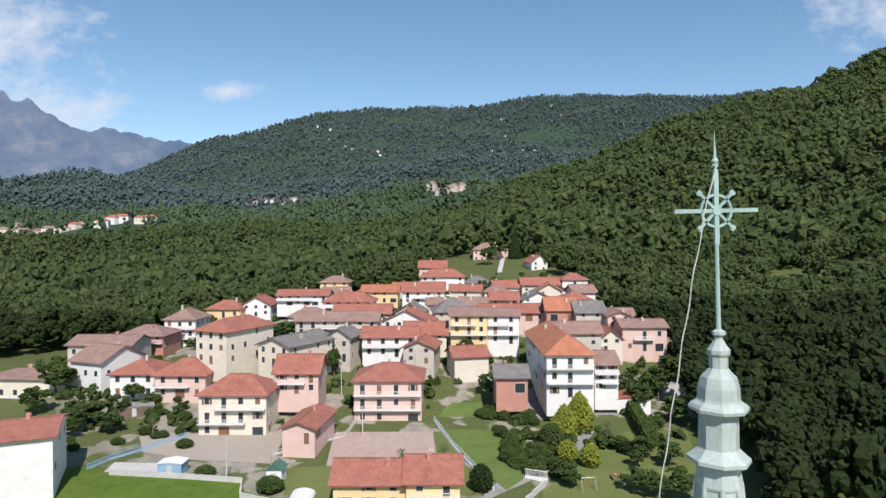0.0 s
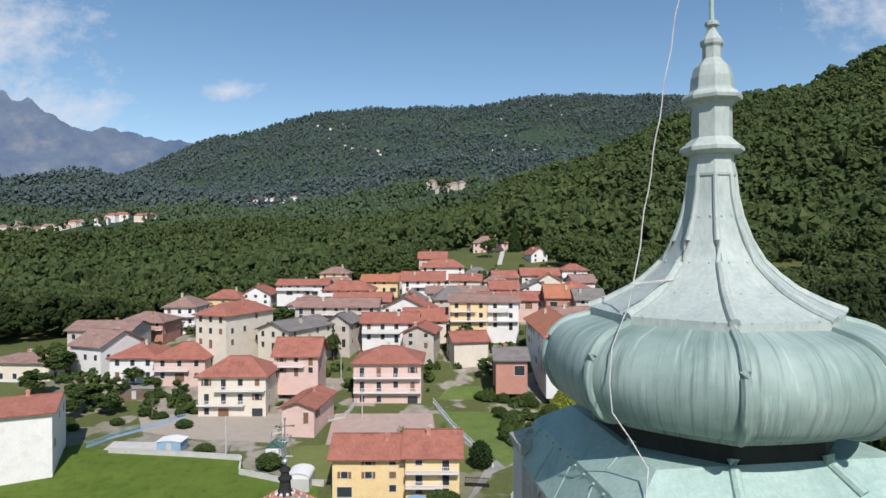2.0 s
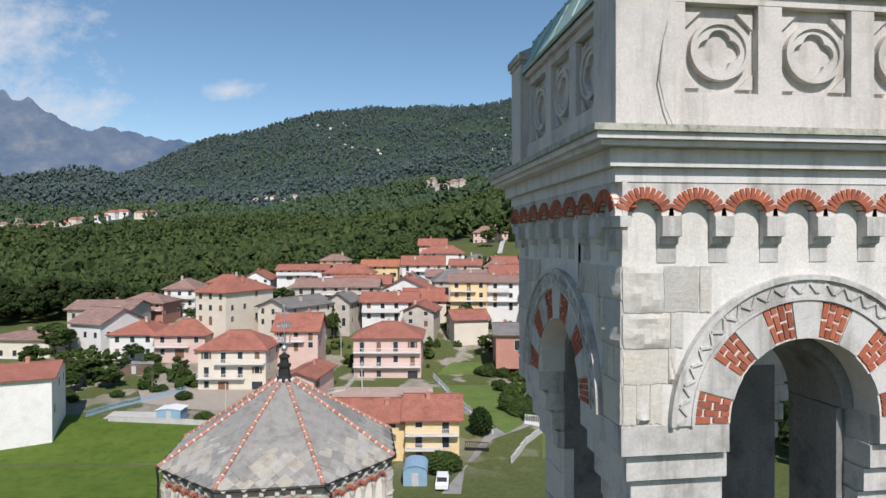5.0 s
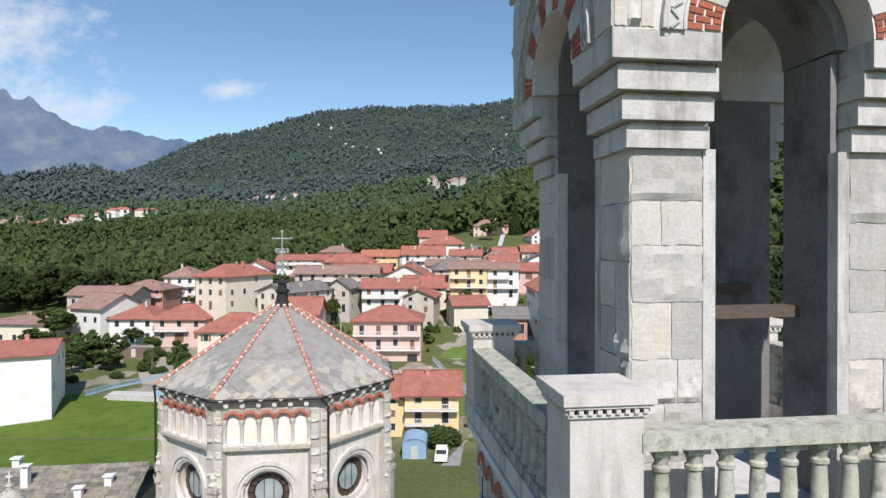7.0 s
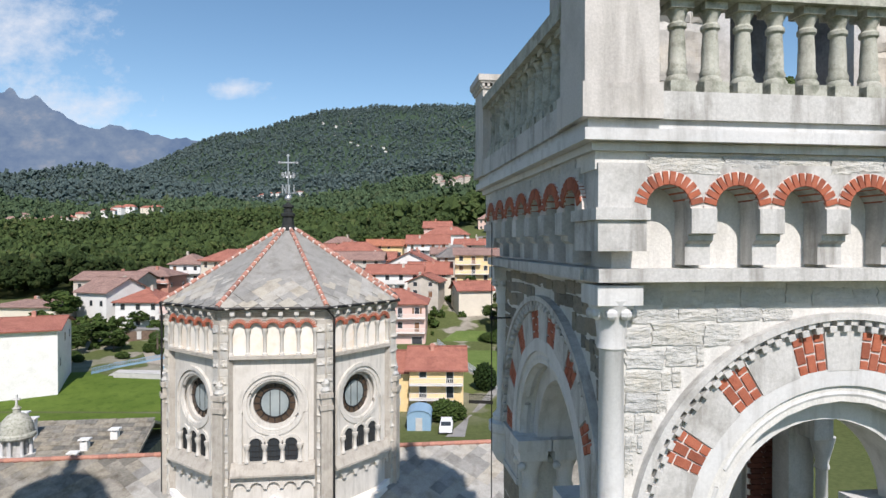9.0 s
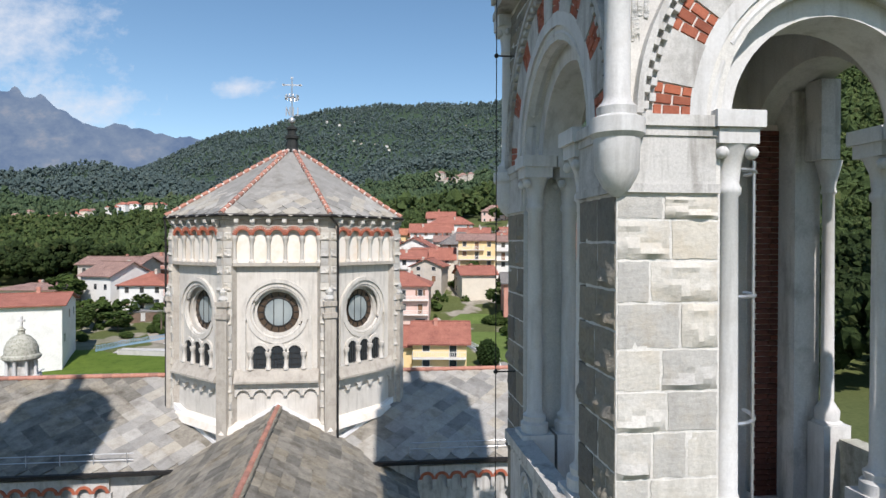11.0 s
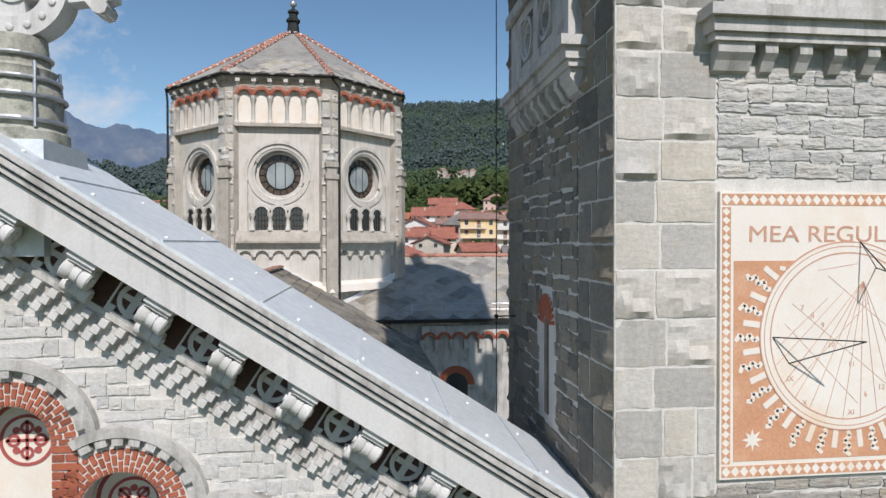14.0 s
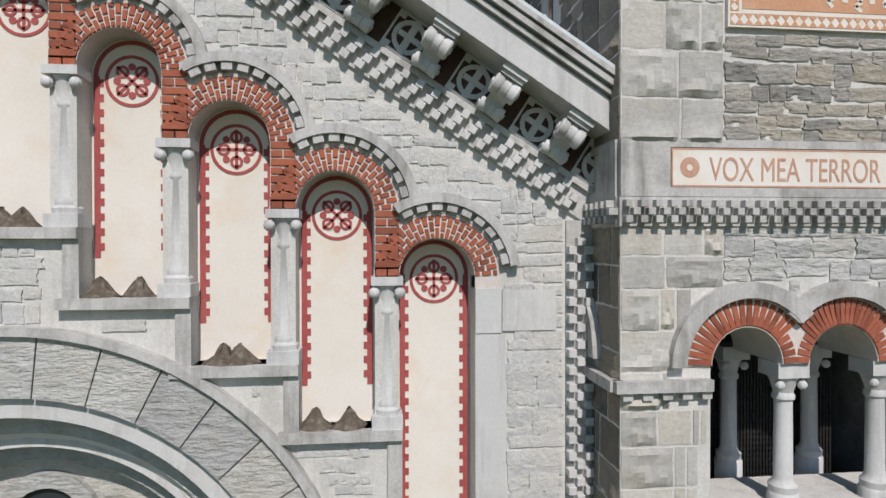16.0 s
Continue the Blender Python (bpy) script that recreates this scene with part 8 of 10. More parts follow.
# ---------------------------------------------------------------- paintings and fittings on the tower's front
dial = thing("sundial", (TX, TY, 0), "large faded ochre sundial fresco with iron gnomons", "sundial")
DX0, DX1, DZ0, DZ1 = -1.14, 1.16, 7.95, 10.53
bm = bmesh.new()
fbox(bm, FRONT, DX0, DX1, LH - 0.02, LH + 0.045, DZ0, DZ1)
part("plaster_panel", bm, M_PLASTER, dial)
bm = bmesh.new()
fbox(bm, FRONT, DX0 + 0.13, DX1 - 0.13, LH, LH + 0.049, DZ0 + 0.16, DZ1 - 0.62)
part("ochre_field", bm, M_FRESCO, dial)
bm = bmesh.new()
for z0, z1 in ((DZ0 + 0.02, DZ0 + 0.12), (DZ1 - 0.12, DZ1 - 0.02)):
    n = 26
    for i in range(n):
        u = DX0 + 0.02 + (DX1 - DX0 - 0.04) * (i + 0.5) / n
        w = (DX1 - DX0 - 0.04) / n
        prism(bm, [(u - w / 2, z0), (u, z0), (u - w / 2, (z0 + z1) / 2)], LH, LH + 0.049, lambda p, q, t: on(FRONT, p, t, q))
        prism(bm, [(u + w / 2, z0), (u + w / 2, (z0 + z1) / 2), (u, z0)], LH, LH + 0.049, lambda p, q, t: on(FRONT, p, t, q))
        prism(bm, [(u - w / 2, z1), (u - w / 2, (z0 + z1) / 2), (u, z1)], LH, LH + 0.049, lambda p, q, t: on(FRONT, p, t, q))
        prism(bm, [(u + w / 2, z1), (u, z1), (u + w / 2, (z0 + z1) / 2)], LH, LH + 0.049, lambda p, q, t: on(FRONT, p, t, q))
for u0, u1 in ((DX0 + 0.02, DX0 + 0.1), (DX1 - 0.1, DX1 - 0.02)):
    n = 30
    for i in range(n):
        h = (DZ1 - DZ0 - 0.28) / n
        z = DZ0 + 0.14 + h * (i + 0.5)
        um = (u0 + u1) / 2
        for a, b in ((u0, 1), (u1, -1)):
            prism(bm, [(a, z - h / 2), (um, z - h / 2), (a, z)], LH, LH + 0.049, lambda p, q, t: on(FRONT, p, t, q))
            prism(bm, [(a, z + h / 2), (a, z), (um, z + h / 2)], LH, LH + 0.049, lambda p, q, t: on(FRONT, p, t, q))
tagged(part("diamond_border", bm, M_FRESCO, dial), kind="stuff")
bm = bmesh.new()
DC, DCZ, DR = 0.1, 9.22, 0.86
ring(bm, FRONT, DC, DCZ, 0.0, DR, LH, LH + 0.053, 0, 360, 48)
part("dial_face", bm, M_PLASTER, dial)
for r_, w_ in ((DR, 0.006), (DR - 0.04, 0.004), (DR - 0.1, 0.006)):
    bm = bmesh.new()
    ring(bm, FRONT, DC, DCZ, r_ - w_, r_ + w_, LH, LH + 0.0545, 0, 360, 48)
    part("dial_ring", bm, M_FADED, dial)
rays = bmesh.new()
for i in range(48):
    a = 2 * math.pi * i / 48
    if DC + (DR + 0.28) * math.cos(a) < DX1 - 0.14 or True:
        pts = []
        L = 0.27 if i % 2 == 0 else 0.16
        for k in range(7):
            r_ = DR + 0.01 + L * k / 6
            off = (0.035 if k % 2 else -0.035) * (1 if i % 2 == 0 else 0) * (0.9 if 0 < k < 6 else 0)
            pts.append((DC + r_ * math.cos(a) - off * math.sin(a), DCZ + r_ * math.sin(a) + off * math.cos(a)))
        for (p0, q0), (p1, q1) in zip(pts, pts[1:]):
            if max(p0, p1) > DX1 - 0.14 or min(p0, p1) < DX0 + 0.14 or max(q0, q1) > DZ1 - 0.64 or min(q0, q1) < DZ0 + 0.17:
                continue
            d = Vector((p1 - p0, q1 - q0)).normalized()
            w = 0.022 if i % 2 == 0 else 0.03
            prism(rays, [(p0 - d.y * w, q0 + d.x * w), (p0 + d.y * w, q0 - d.x * w), (p1 + d.y * w * 0.8, q1 - d.x * w * 0.8), (p1 - d.y * w * 0.8, q1 + d.x * w * 0.8)], LH, LH + 0.0525, lambda p, q, t: on(FRONT, p, t, q))
tagged(part("ray_border", rays, M_PLASTER, dial), kind="stuff")
lines = bmesh.new()
for i in range(9):
    a = radians(-150 + 14 * i)
    p0, p1 = Vector((DC + 0.15, DCZ + 0.5)), Vector((DC + 0.72 * math.cos(a), DCZ - 0.05 + 0.72 * math.sin(a)))
    tube(lines, [on(FRONT, p0.x, LH + 0.053, p0.y), on(FRONT, p1.x, LH + 0.053, p1.y)], 0.0035, 4)
for x0, z0, x1, z1 in ((-0.55, 0.3, 0.45, -0.5), (-0.62, 0.12, 0.1, -0.62), (-0.2, 0.55, 0.75, -0.2), (-0.3, 0.6, 0.1, 0.66), (-0.7, -0.1, -0.2, 0.35), (-0.7, -0.25, -0.05, 0.4), (-0.55, -0.45, 0.2, 0.3)):
    tube(lines, [on(FRONT, DC + x0, LH + 0.053, DCZ + z0), on(FRONT, DC + x1, LH + 0.053, DCZ + z1)], 0.003, 4)
tagged(part("hour_line_net", lines, M_FADED, dial), kind="stuff")
for k in range(8):
    a = math.pi / 4 * k
    bm = bmesh.new() if k == 0 else bm
    cu, cz = DX0 + 0.31, DZ0 + 0.35
    prism(bm, [(cu + 0.1 * math.cos(a), cz + 0.1 * math.sin(a)), (cu + 0.045 * math.cos(a + 0.4), cz + 0.045 * math.sin(a + 0.4)), (cu, cz), (cu + 0.045 * math.cos(a - 0.4), cz + 0.045 * math.sin(a - 0.4))], LH, LH + 0.0525, lambda p, q, t: on(FRONT, p, t, q))
part("painted_star", bm, M_PLASTER, dial)
for a, b, c in (((-0.74, 0.0), (-0.2, 0.02), 0.5), ((0.12, 0.86), (0.12, 0.6), 0.35)):
    bm = bmesh.new()
    root, tip = on(FRONT, DC + a[0], LH + 0.05, DCZ + a[1]), on(FRONT, DC + b[0], LH + c, DCZ + b[1] - 0.0)
    root2 = on(FRONT, DC + a[0] + 0.16, LH + 0.05, DCZ + a[1] - 0.24)
    tube(bm, [root, tip], 0.006, 6)
    tube(bm, [root2, tip], 0.006, 6)
    tube(bm, [root, root2], 0.006, 6)
    part("gnomon", bm, M_IRON, dial, "thin dark iron gnomon")


def lettering(parent, text, u, z, size, material, out, width=None):
    cu = bpy.data.curves.new("letters", "FONT")
    cu.body, cu.size, cu.extrude = text, size, 0.002
    ob = new("letters", cu)
    bpy.context.view_layer.update()
    me = bpy.data.meshes.new_from_object(ob)
    bpy.data.objects.remove(ob)
    me.materials.append(material)
    xs = [v.co.x for v in me.vertices]
    k = (width / (max(xs) - min(xs))) if width else 1.0
    lo = new("letters", me)
    lo.parent = parent
    lo.matrix_basis = Matrix.Translation(on(FRONT, u, out, z)) @ Matrix.Rotation(radians(90), 4, "X") @ Matrix.Diagonal((k, 1, 1, 1))


lettering(dial, "MEA REGULA C", DX0 + 0.26, DZ1 - 0.45, 0.21, M_FADED, LH + 0.047, 1.75)
for tx, u, z in (("7", -0.47, 0.24), ("8", -0.37, 0.17), ("9", -0.27, 0.08), ("10", -0.2, -0.1), ("11", 0.0, -0.28), ("12", 0.3, -0.5), ("IX", -0.6, -0.4), ("X", -0.45, -0.62), ("XI", 0.0, -0.72), ("6", 0.16, -0.56)):
    lettering(dial, tx, DC + u, DCZ + z, 0.07, M_FADED, LH + 0.054)
sign = thing("inscription", (TX, TY, 0), "faded red lettering on a white plaster strip", "inscription")
bm = bmesh.new()
fbox(bm, FRONT, -1.65, 1.65, LH, LH + 0.026, 6.545, 6.885)
part("plaster_strip", bm, M_PLASTER, sign)
bm = bmesh.new()
for z0, z1 in ((6.545, 6.56), (6.87, 6.885)):
    fbox(bm, FRONT, -1.65, 1.65, LH, LH + 0.029, z0, z1)
fbox(bm, FRONT, -1.65, -1.635, LH, LH + 0.029, 6.56, 6.87)
ring(bm, FRONT, -1.48, 6.715, 0.03, 0.09, LH, LH + 0.029, 0, 360, 8)
part("painted_border", bm, M_FADED, sign)
lettering(sign, "VOX MEA TERROR DS", -1.3, 6.6, 0.3, M_FADED, LH + 0.028, 1.93)
for q in (dial, sign):
    q.matrix_basis = tower.matrix_basis.copy()

# small barred slit on the shaded side
slit = bmesh.new()
ring(slit, LEFTF, 0.0, 9.1, 0.0, 0.07, LH - 0.2, LH + 0.016, n=10)
fbox(slit, LEFTF, -0.07, 0.07, LH - 0.2, LH + 0.016, 8.0, 9.1)
part("slit_window", slit, M_GLASS, tower)
bm = bmesh.new()
ring(bm, LEFTF, 0, 9.1, 0.07, 0.36, LH - 0.1, LH + 0.016, n=16)
bk = part("arch_backing", bm, M_JOINT, tower)
brick_ring(LEFTF, 0, 9.1, 0.08, 0.36, LH - 0.1, LH + 0.03, 13, bk, 0, 180, 0.16)

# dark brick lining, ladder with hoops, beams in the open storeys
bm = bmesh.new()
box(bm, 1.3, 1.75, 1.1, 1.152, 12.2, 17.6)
inner = part("brick_pier", bm, M_JOINT, tower, "dark brick lining of the jamb")
dark_brick = plain_block("brick", M_BRICK_DARK, 0.05)
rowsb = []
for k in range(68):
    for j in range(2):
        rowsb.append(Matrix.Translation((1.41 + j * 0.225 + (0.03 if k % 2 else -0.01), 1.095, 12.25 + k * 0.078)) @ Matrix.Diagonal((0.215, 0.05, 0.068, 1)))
pieces("brick", dark_brick, rowsb, inner)
ladder = thing("caged_ladder", (TX, TY, 0), "galvanised steel ladder with safety hoops", "ladder")
for u in (-0.9, -0.5):
    bm = bmesh.new()
    tube(bm, [(u, -1.1, 12.1), (u, -1.1, 19.5)], 0.022, 8)
    part("stile", bm, M_STEEL, ladder)
for k in range(24):
    bm = bmesh.new()
    tube(bm, [(-0.9, -1.1, 12.3 + 0.3 * k), (-0.5, -1.1, 12.3 + 0.3 * k)], 0.014, 6)
    part("rung", bm, M_STEEL, ladder)
for z in (13.0, 14.1, 15.35, 16.6):
    bm = bmesh.new()
    tube(bm, [(-0.66 + 0.4 * math.cos(a), -1.1 - 0.5 * math.sin(a), z) for a in [math.pi * i / 14 for i in range(15)]], 0.022, 6)
    part("hoop", bm, M_STEEL, ladder)
bm = bmesh.new()
tube(bm, [(-0.42, -1.5, 12.9), (-0.42, -1.5, 16.7)], 0.014, 6)
part("cage_bar", bm, M_STEEL, ladder)
for z, y, a in ((22.6, -0.95, 4), (22.75, 0.5, -3)):
    bm = bmesh.new()
    box(bm, -1.0, 1.0, y - 0.09, y + 0.09, z, z + 0.13, Matrix.Rotation(radians(a), 4, "Z"))
    beam = solid("beam", bm, M_WOOD_DARK, "dark weathered timber beam across the bell opening", "beam", bevel=0.01)
    beam.matrix_basis = tower.matrix_basis.copy()
# lightning cable with stand-off rods down the tower
bm = bmesh.new()
pts = [(0.07, -0.04, 37.66)]
for k in range(26):
    f_ = k / 25
    pts.append((0.07 - 1.25 * f_ ** 0.85 + 0.012 * math.sin(k * 1.7), -0.04 - 0.56 * f_ ** 0.9, 37.62 - 5.32 * f_))
pts += [(-1.3, -0.72, 32.05), (-1.45, -0.86, 31.88), (-1.62, -1.02, 31.65), (-1.7, -1.15, 31.3), (-1.68, -1.17, 31.0), (-1.52, -1.24, 30.75), (-1.42, -1.45, 30.5), (-1.53, -1.62, 30.27), (-1.6, -1.78, 30.02), (-1.42, -1.98, 29.6), (-1.42, -1.93, 29.3), (-1.52, -1.98, 28.9), (-1.56, -1.99, 28.6), (-1.5, -1.99, 28.35), (-1.42, -2.0, 28.16)]
tube(bm, pts, 0.008, 5)
tube(bm, [(-0.5, -0.32, 32.33), (-1.24, -0.62, 32.3)], 0.011, 5)
cable = solid("lightning_cable", bm, M_DRESSED, "thin pale lightning conductor cable on the tower", "cable")
bm = bmesh.new()
tube(bm, [(-LH - 0.3, 1.6, 20.0 - 0.8 * k) for k in range(21)], 0.008, 5)
cable2 = solid("lightning_cable", bm, M_IRON, "thin dark lightning conductor cable beside the tower", "cable")
for z in (18.6, 14.0, 9.0):
    bm = bmesh.new()
    tube(bm, [(-LH + 0.02, 1.6, z), (-LH - 0.32, 1.6, z)], 0.012, 6)
    bmesh.ops.create_uvsphere(bm, u_segments=8, v_segments=6, radius=0.035, matrix=Matrix.Translation((-LH - 0.3, 1.6, z)))
    r_ = solid("cable_bracket", bm, M_IRON, "small dark rod that holds the cable off the wall", "bracket")
    r_.matrix_basis = tower.matrix_basis.copy()
for q in (ladder, cable, cable2):
    q.matrix_basis = tower.matrix_basis.copy()

# rivets and seams of the dome
bm = bmesh.new()
bmesh.ops.create_uvsphere(bm, u_segments=6, v_segments=4, radius=0.018)
RIVET = mesh_of("rivet", bm, M_COPPER, smooth=True)
riv = []
for k in range(8):
    a0, a1 = radians(-112.5 + 45 * k), radians(-112.5 + 45 * (k + 1))
    for prof, zs in ((DOME, (1, 4, 6)), (FLARE, (1, 3, 5, 7))):
        for j in zs:
            r_, z_ = prof[j]
            p0, p1 = Vector((r_ * math.cos(a0), r_ * math.sin(a0), z_)), Vector((r_ * math.cos(a1), r_ * math.sin(a1), z_))
            n = max(2, int((p1 - p0).length / 0.38))
            for i in range(n):
                riv.append(Matrix.Translation(p0.lerp(p1, (i + 0.5) / n)))
pieces("rivet", RIVET, riv, dome)
bm = bmesh.new()
for face in FACES:
    for i in range(5):
        u = -1.4 + 0.7 * i
        tube(bm, [on(face, u * 1.12, 1.955, 29.585), on(face, u, 1.725, 30.05)], 0.009, 4)
    for i in range(12):
        q = on(face, -1.6 + 3.2 * i / 11, 1.725, 30.09)
        bmesh.ops.create_uvsphere(bm, u_segments=6, v_segments=4, radius=0.018, matrix=Matrix.Translation(q))
tagged(part("seam", bm, M_COPPER, tower), kind="stuff").matrix_basis = Matrix.Translation((0.13, 0, 0)) @ Matrix.Diagonal((1.07, 1, 1, 1))

# ---------------------------------------------------------------- low roof with turret, beside the transept
annex = thing("chapel_roof", (-25.6, 57.3, -3.9), "old grey stone slab roof with chimneys", "roof")
bm = bmesh.new()
prism(bm, [(-6, 6.0), (0, 8.2), (6, 6.0), (6, 5.8), (0, 7.95), (-6, 5.8)], -6.5, 6.5, lambda p, q, t: (t, p, q))
box(bm, -6.2, 6.2, -5.8, 5.8, -4, 5.8)
deck = part("roof_deck", bm, M_SLATE_LOOSE, annex)
slate_slope(annex, Vector((-6.4, -6.0, 6.02)), Vector((1, 0, 0)), Vector((0, 6, 2.2)).normalized(), 12.8, 6.2, 0.55, (0.6, 1.2), 91, SLATE, 0)
for x, y, h in ((-2.5, -2.0, 1.9), (2.2, -3.5, 1.0), (4.0, -2.2, 0.9), (-4.4, 0.5, 1.2), (1.8, -4.6, 0.7)):
    bm = bmesh.new()
    zr = 8.2 - abs(y) * 0.367
    box(bm, x - 0.28, x + 0.28, y - 0.28, y + 0.28, zr - 0.3, zr + h - 0.3)
    box(bm, x - 0.42, x + 0.42, y - 0.36, y + 0.36, zr + h - 0.14, zr + h - 0.04)
    for sx in (-1, 1):
        box(bm, x + sx * 0.2 - 0.06, x + sx * 0.2 + 0.06, y - 0.2, y + 0.2, zr + h - 0.3, zr + h - 0.14)
    part("chimney", bm, WALLS["white"], annex)
turret = thing("turret", (-20.6, 36.5, 0), "small domed stone lantern turret with a cross", "turret")
bm = bmesh.new()
lathe(bm, [(1.15, 3), (1.15, 6.3), (1.25, 6.4), (1.25, 6.6)], 8)
part("base", bm, M_DRESSED, turret)
for i in range(8):
    a = 2 * math.pi * i / 8
    bm = bmesh.new()
    lathe(bm, [(0.16, 6.6), (0.12, 6.7), (0.11, 7.5), (0.16, 7.62)], 8, (0.95 * math.cos(a), 0.95 * math.sin(a)))
    part("column", bm, M_MARBLE, turret, smooth=True)
bm = bmesh.new()
lathe(bm, [(0.78, 6.6), (0.78, 7.6)], 8)
part("core", bm, M_DRESSED, turret)
bm = bmesh.new()
lathe(bm, [(1.15, 7.6), (1.25, 7.7), (1.25, 7.85), (1.1, 7.95), (1.08, 8.3), (0.9, 8.7), (0.6, 9.0), (0.25, 9.15), (0.22, 9.35), (0.3, 9.42), (0.12, 9.55), (0.05, 9.7)], 16)
part("cap", bm, M_MOSS, turret, smooth=True)
bm = bmesh.new()
box(bm, -0.06, 0.06, -0.06, 0.06, 9.65, 10.25)
box(bm, -0.25, 0.25, -0.05, 0.05, 9.92, 10.04)
part("cross", bm, M_MARBLE, turret)

turret.matrix_basis = Matrix.Translation((-18.1, 33.7, 4.0)) @ Matrix.Diagonal((0.68, 0.68, 0.8, 1))

# ---------------------------------------------------------------- streets, yards and gardens
M_ASPHALT = surface("asphalt", (0.22, 0.21, 0.2), (0.32, 0.31, 0.29), 0.3, 0.9, 0.2, 8, stain=(0.4, (0.1, 0.1, 0.095), 0.5))
M_GRAVEL = surface("gravel_yard", (0.3, 0.26, 0.21), (0.42, 0.37, 0.31), 0.5, 0.95, 0.3, 9, stain=(0.5, (0.2, 0.18, 0.14), 0.5))
M_PAVER = surface("pink_pavers", (0.36, 0.26, 0.22), (0.46, 0.35, 0.3), 0.5, 0.9, 0.2, 7, stain=(0.6, (0.28, 0.2, 0.17), 0.5))
M_CONCRETE = surface("concrete", (0.42, 0.41, 0.39), (0.55, 0.54, 0.51), 0.5, 0.9, 0.2, 7, stain=(0.6, (0.3, 0.29, 0.27), 0.5))
M_LAWN = surface("mown_lawn", (0.095, 0.125, 0.038), (0.165, 0.185, 0.065), 0.12, 0.95, 0.4, 4, stain=(0.3, (0.16, 0.15, 0.06), 0.5), spec=0.1)
M_MEADOW = surface("bright_meadow", (0.07, 0.115, 0.018), (0.115, 0.165, 0.03), 0.2, 0.95, 0.8, 5, stain=(0.7, (0.045, 0.08, 0.014), 0.7), spec=0.1)
M_TALLGRASS = surface("tall_grass", (0.08, 0.13, 0.03), (0.15, 0.2, 0.06), 0.4, 0.95, 0.7, 3, spec=0.1, dist=0.1)
M_BARK = surface("bark", (0.09, 0.07, 0.05), (0.17, 0.13, 0.1), 3, 0.9, 0.5, 12)
M_LEAF = woodland("garden_leaves", (0.026, 0.048, 0.014), (0.045, 0.076, 0.02), (0.078, 0.115, 0.03), (0.1, 0.11, 0.036), 2.6, 0.3)
M_LEAF_YELLOW = woodland("golden_conifer", (0.12, 0.15, 0.02), (0.18, 0.21, 0.03), (0.25, 0.27, 0.04), (0.28, 0.28, 0.05), 4.0, 0.2)
M_LEAF_DARK = woodland("dark_conifer", (0.012, 0.026, 0.009), (0.02, 0.04, 0.012), (0.032, 0.055, 0.016), (0.04, 0.055, 0.02), 3.0, 0.3)
M_PALM = surface("palm_frond", (0.05, 0.085, 0.025), (0.1, 0.14, 0.045), 2, 0.6, 0.1, 10)
M_WHITE = surface("white_paint", (0.68, 0.68, 0.67), (0.78, 0.78, 0.77), 1, 0.5, 0.0)
M_BLUE = surface("pale_blue_paint", (0.2, 0.33, 0.45), (0.27, 0.4, 0.52), 1, 0.6, 0.0)
M_REDPLASTIC = surface("red_plastic", (0.55, 0.03, 0.08), (0.65, 0.05, 0.12), 1, 0.4, 0.0)
M_TYRE = surface("rubber", (0.02, 0.02, 0.02), (0.035, 0.035, 0.035), 4, 0.8, 0.0)


def patch(name, outline, material, label, category, lift=0.05, fine=3.0):
    """A yard or lawn that lies on the land: an outline of (s, q) corners filled with a fine net."""
    pts = [Vector((s * q, s)) for s, q in outline]
    x0, x1 = min(p.x for p in pts), max(p.x for p in pts)
    y0, y1 = min(p.y for p in pts), max(p.y for p in pts)
    bm = bmesh.new()
    vs = [bm.verts.new((p.x, p.y, 0)) for p in pts]
    f = bm.faces.new(vs)
    for axis, lo, hi in ((0, x0, x1), (1, y0, y1)):
        k = lo + fine
        while k < hi:
            co = Vector((k, 0, 0)) if axis == 0 else Vector((0, k, 0))
            no = Vector((1, 0, 0)) if axis == 0 else Vector((0, 1, 0))
            bmesh.ops.bisect_plane(bm, geom=bm.verts[:] + bm.edges[:] + bm.faces[:], plane_co=co, plane_no=no)
            k += fine
    for v in bm.verts:
        p = EYE0 + AHEAD * v.co.y + RIGHT * v.co.x
        v.co = (p.x, p.y, land(p.x, p.y) + lift)
    bmesh.ops.recalc_face_normals(bm, faces=bm.faces)
    if sum(f.normal.z for f in bm.faces) < 0:
        bmesh.ops.reverse_faces(bm, faces=bm.faces)
    me = bpy.data.meshes.new(name)
    bm.to_mesh(me)
    bm.free()
    me.materials.append(material)
    return tagged(new(name, me), label, category, kind="structure")


def Q(x):
    return (x - 784) / 1099


patch("meadow", [(56, Q(-700)), (56, Q(560)), (98, Q(560)), (103, Q(430)), (107, Q(420)), (109, Q(200)), (113, Q(150)), (112, Q(-60)), (100, Q(-300))], M_MEADOW, "bright green mown meadow", "meadow", 0.08)
patch("road", [(80, Q(815)), (90, Q(822)), (101, Q(872)), (107, Q(945)), (113, Q(1000)), (122, Q(1032)), (134, Q(1060)), (142, Q(1130)), (146, Q(1090)), (137, Q(1035)), (124, Q(1012)), (115, Q(968)), (109, Q(905)), (104, Q(862)), (95, Q(835)), (80, Q(780))], M_ASPHALT, "grey asphalt lane between the gardens", "road", 0.07)
patch("pavement", [(113, Q(575)), (112, Q(700)), (110, Q(765)), (114, Q(772)), (136, Q(762)), (137, Q(600)), (124, Q(585))], M_PAVER, "pink paved yard before a house", "yard", 0.06)
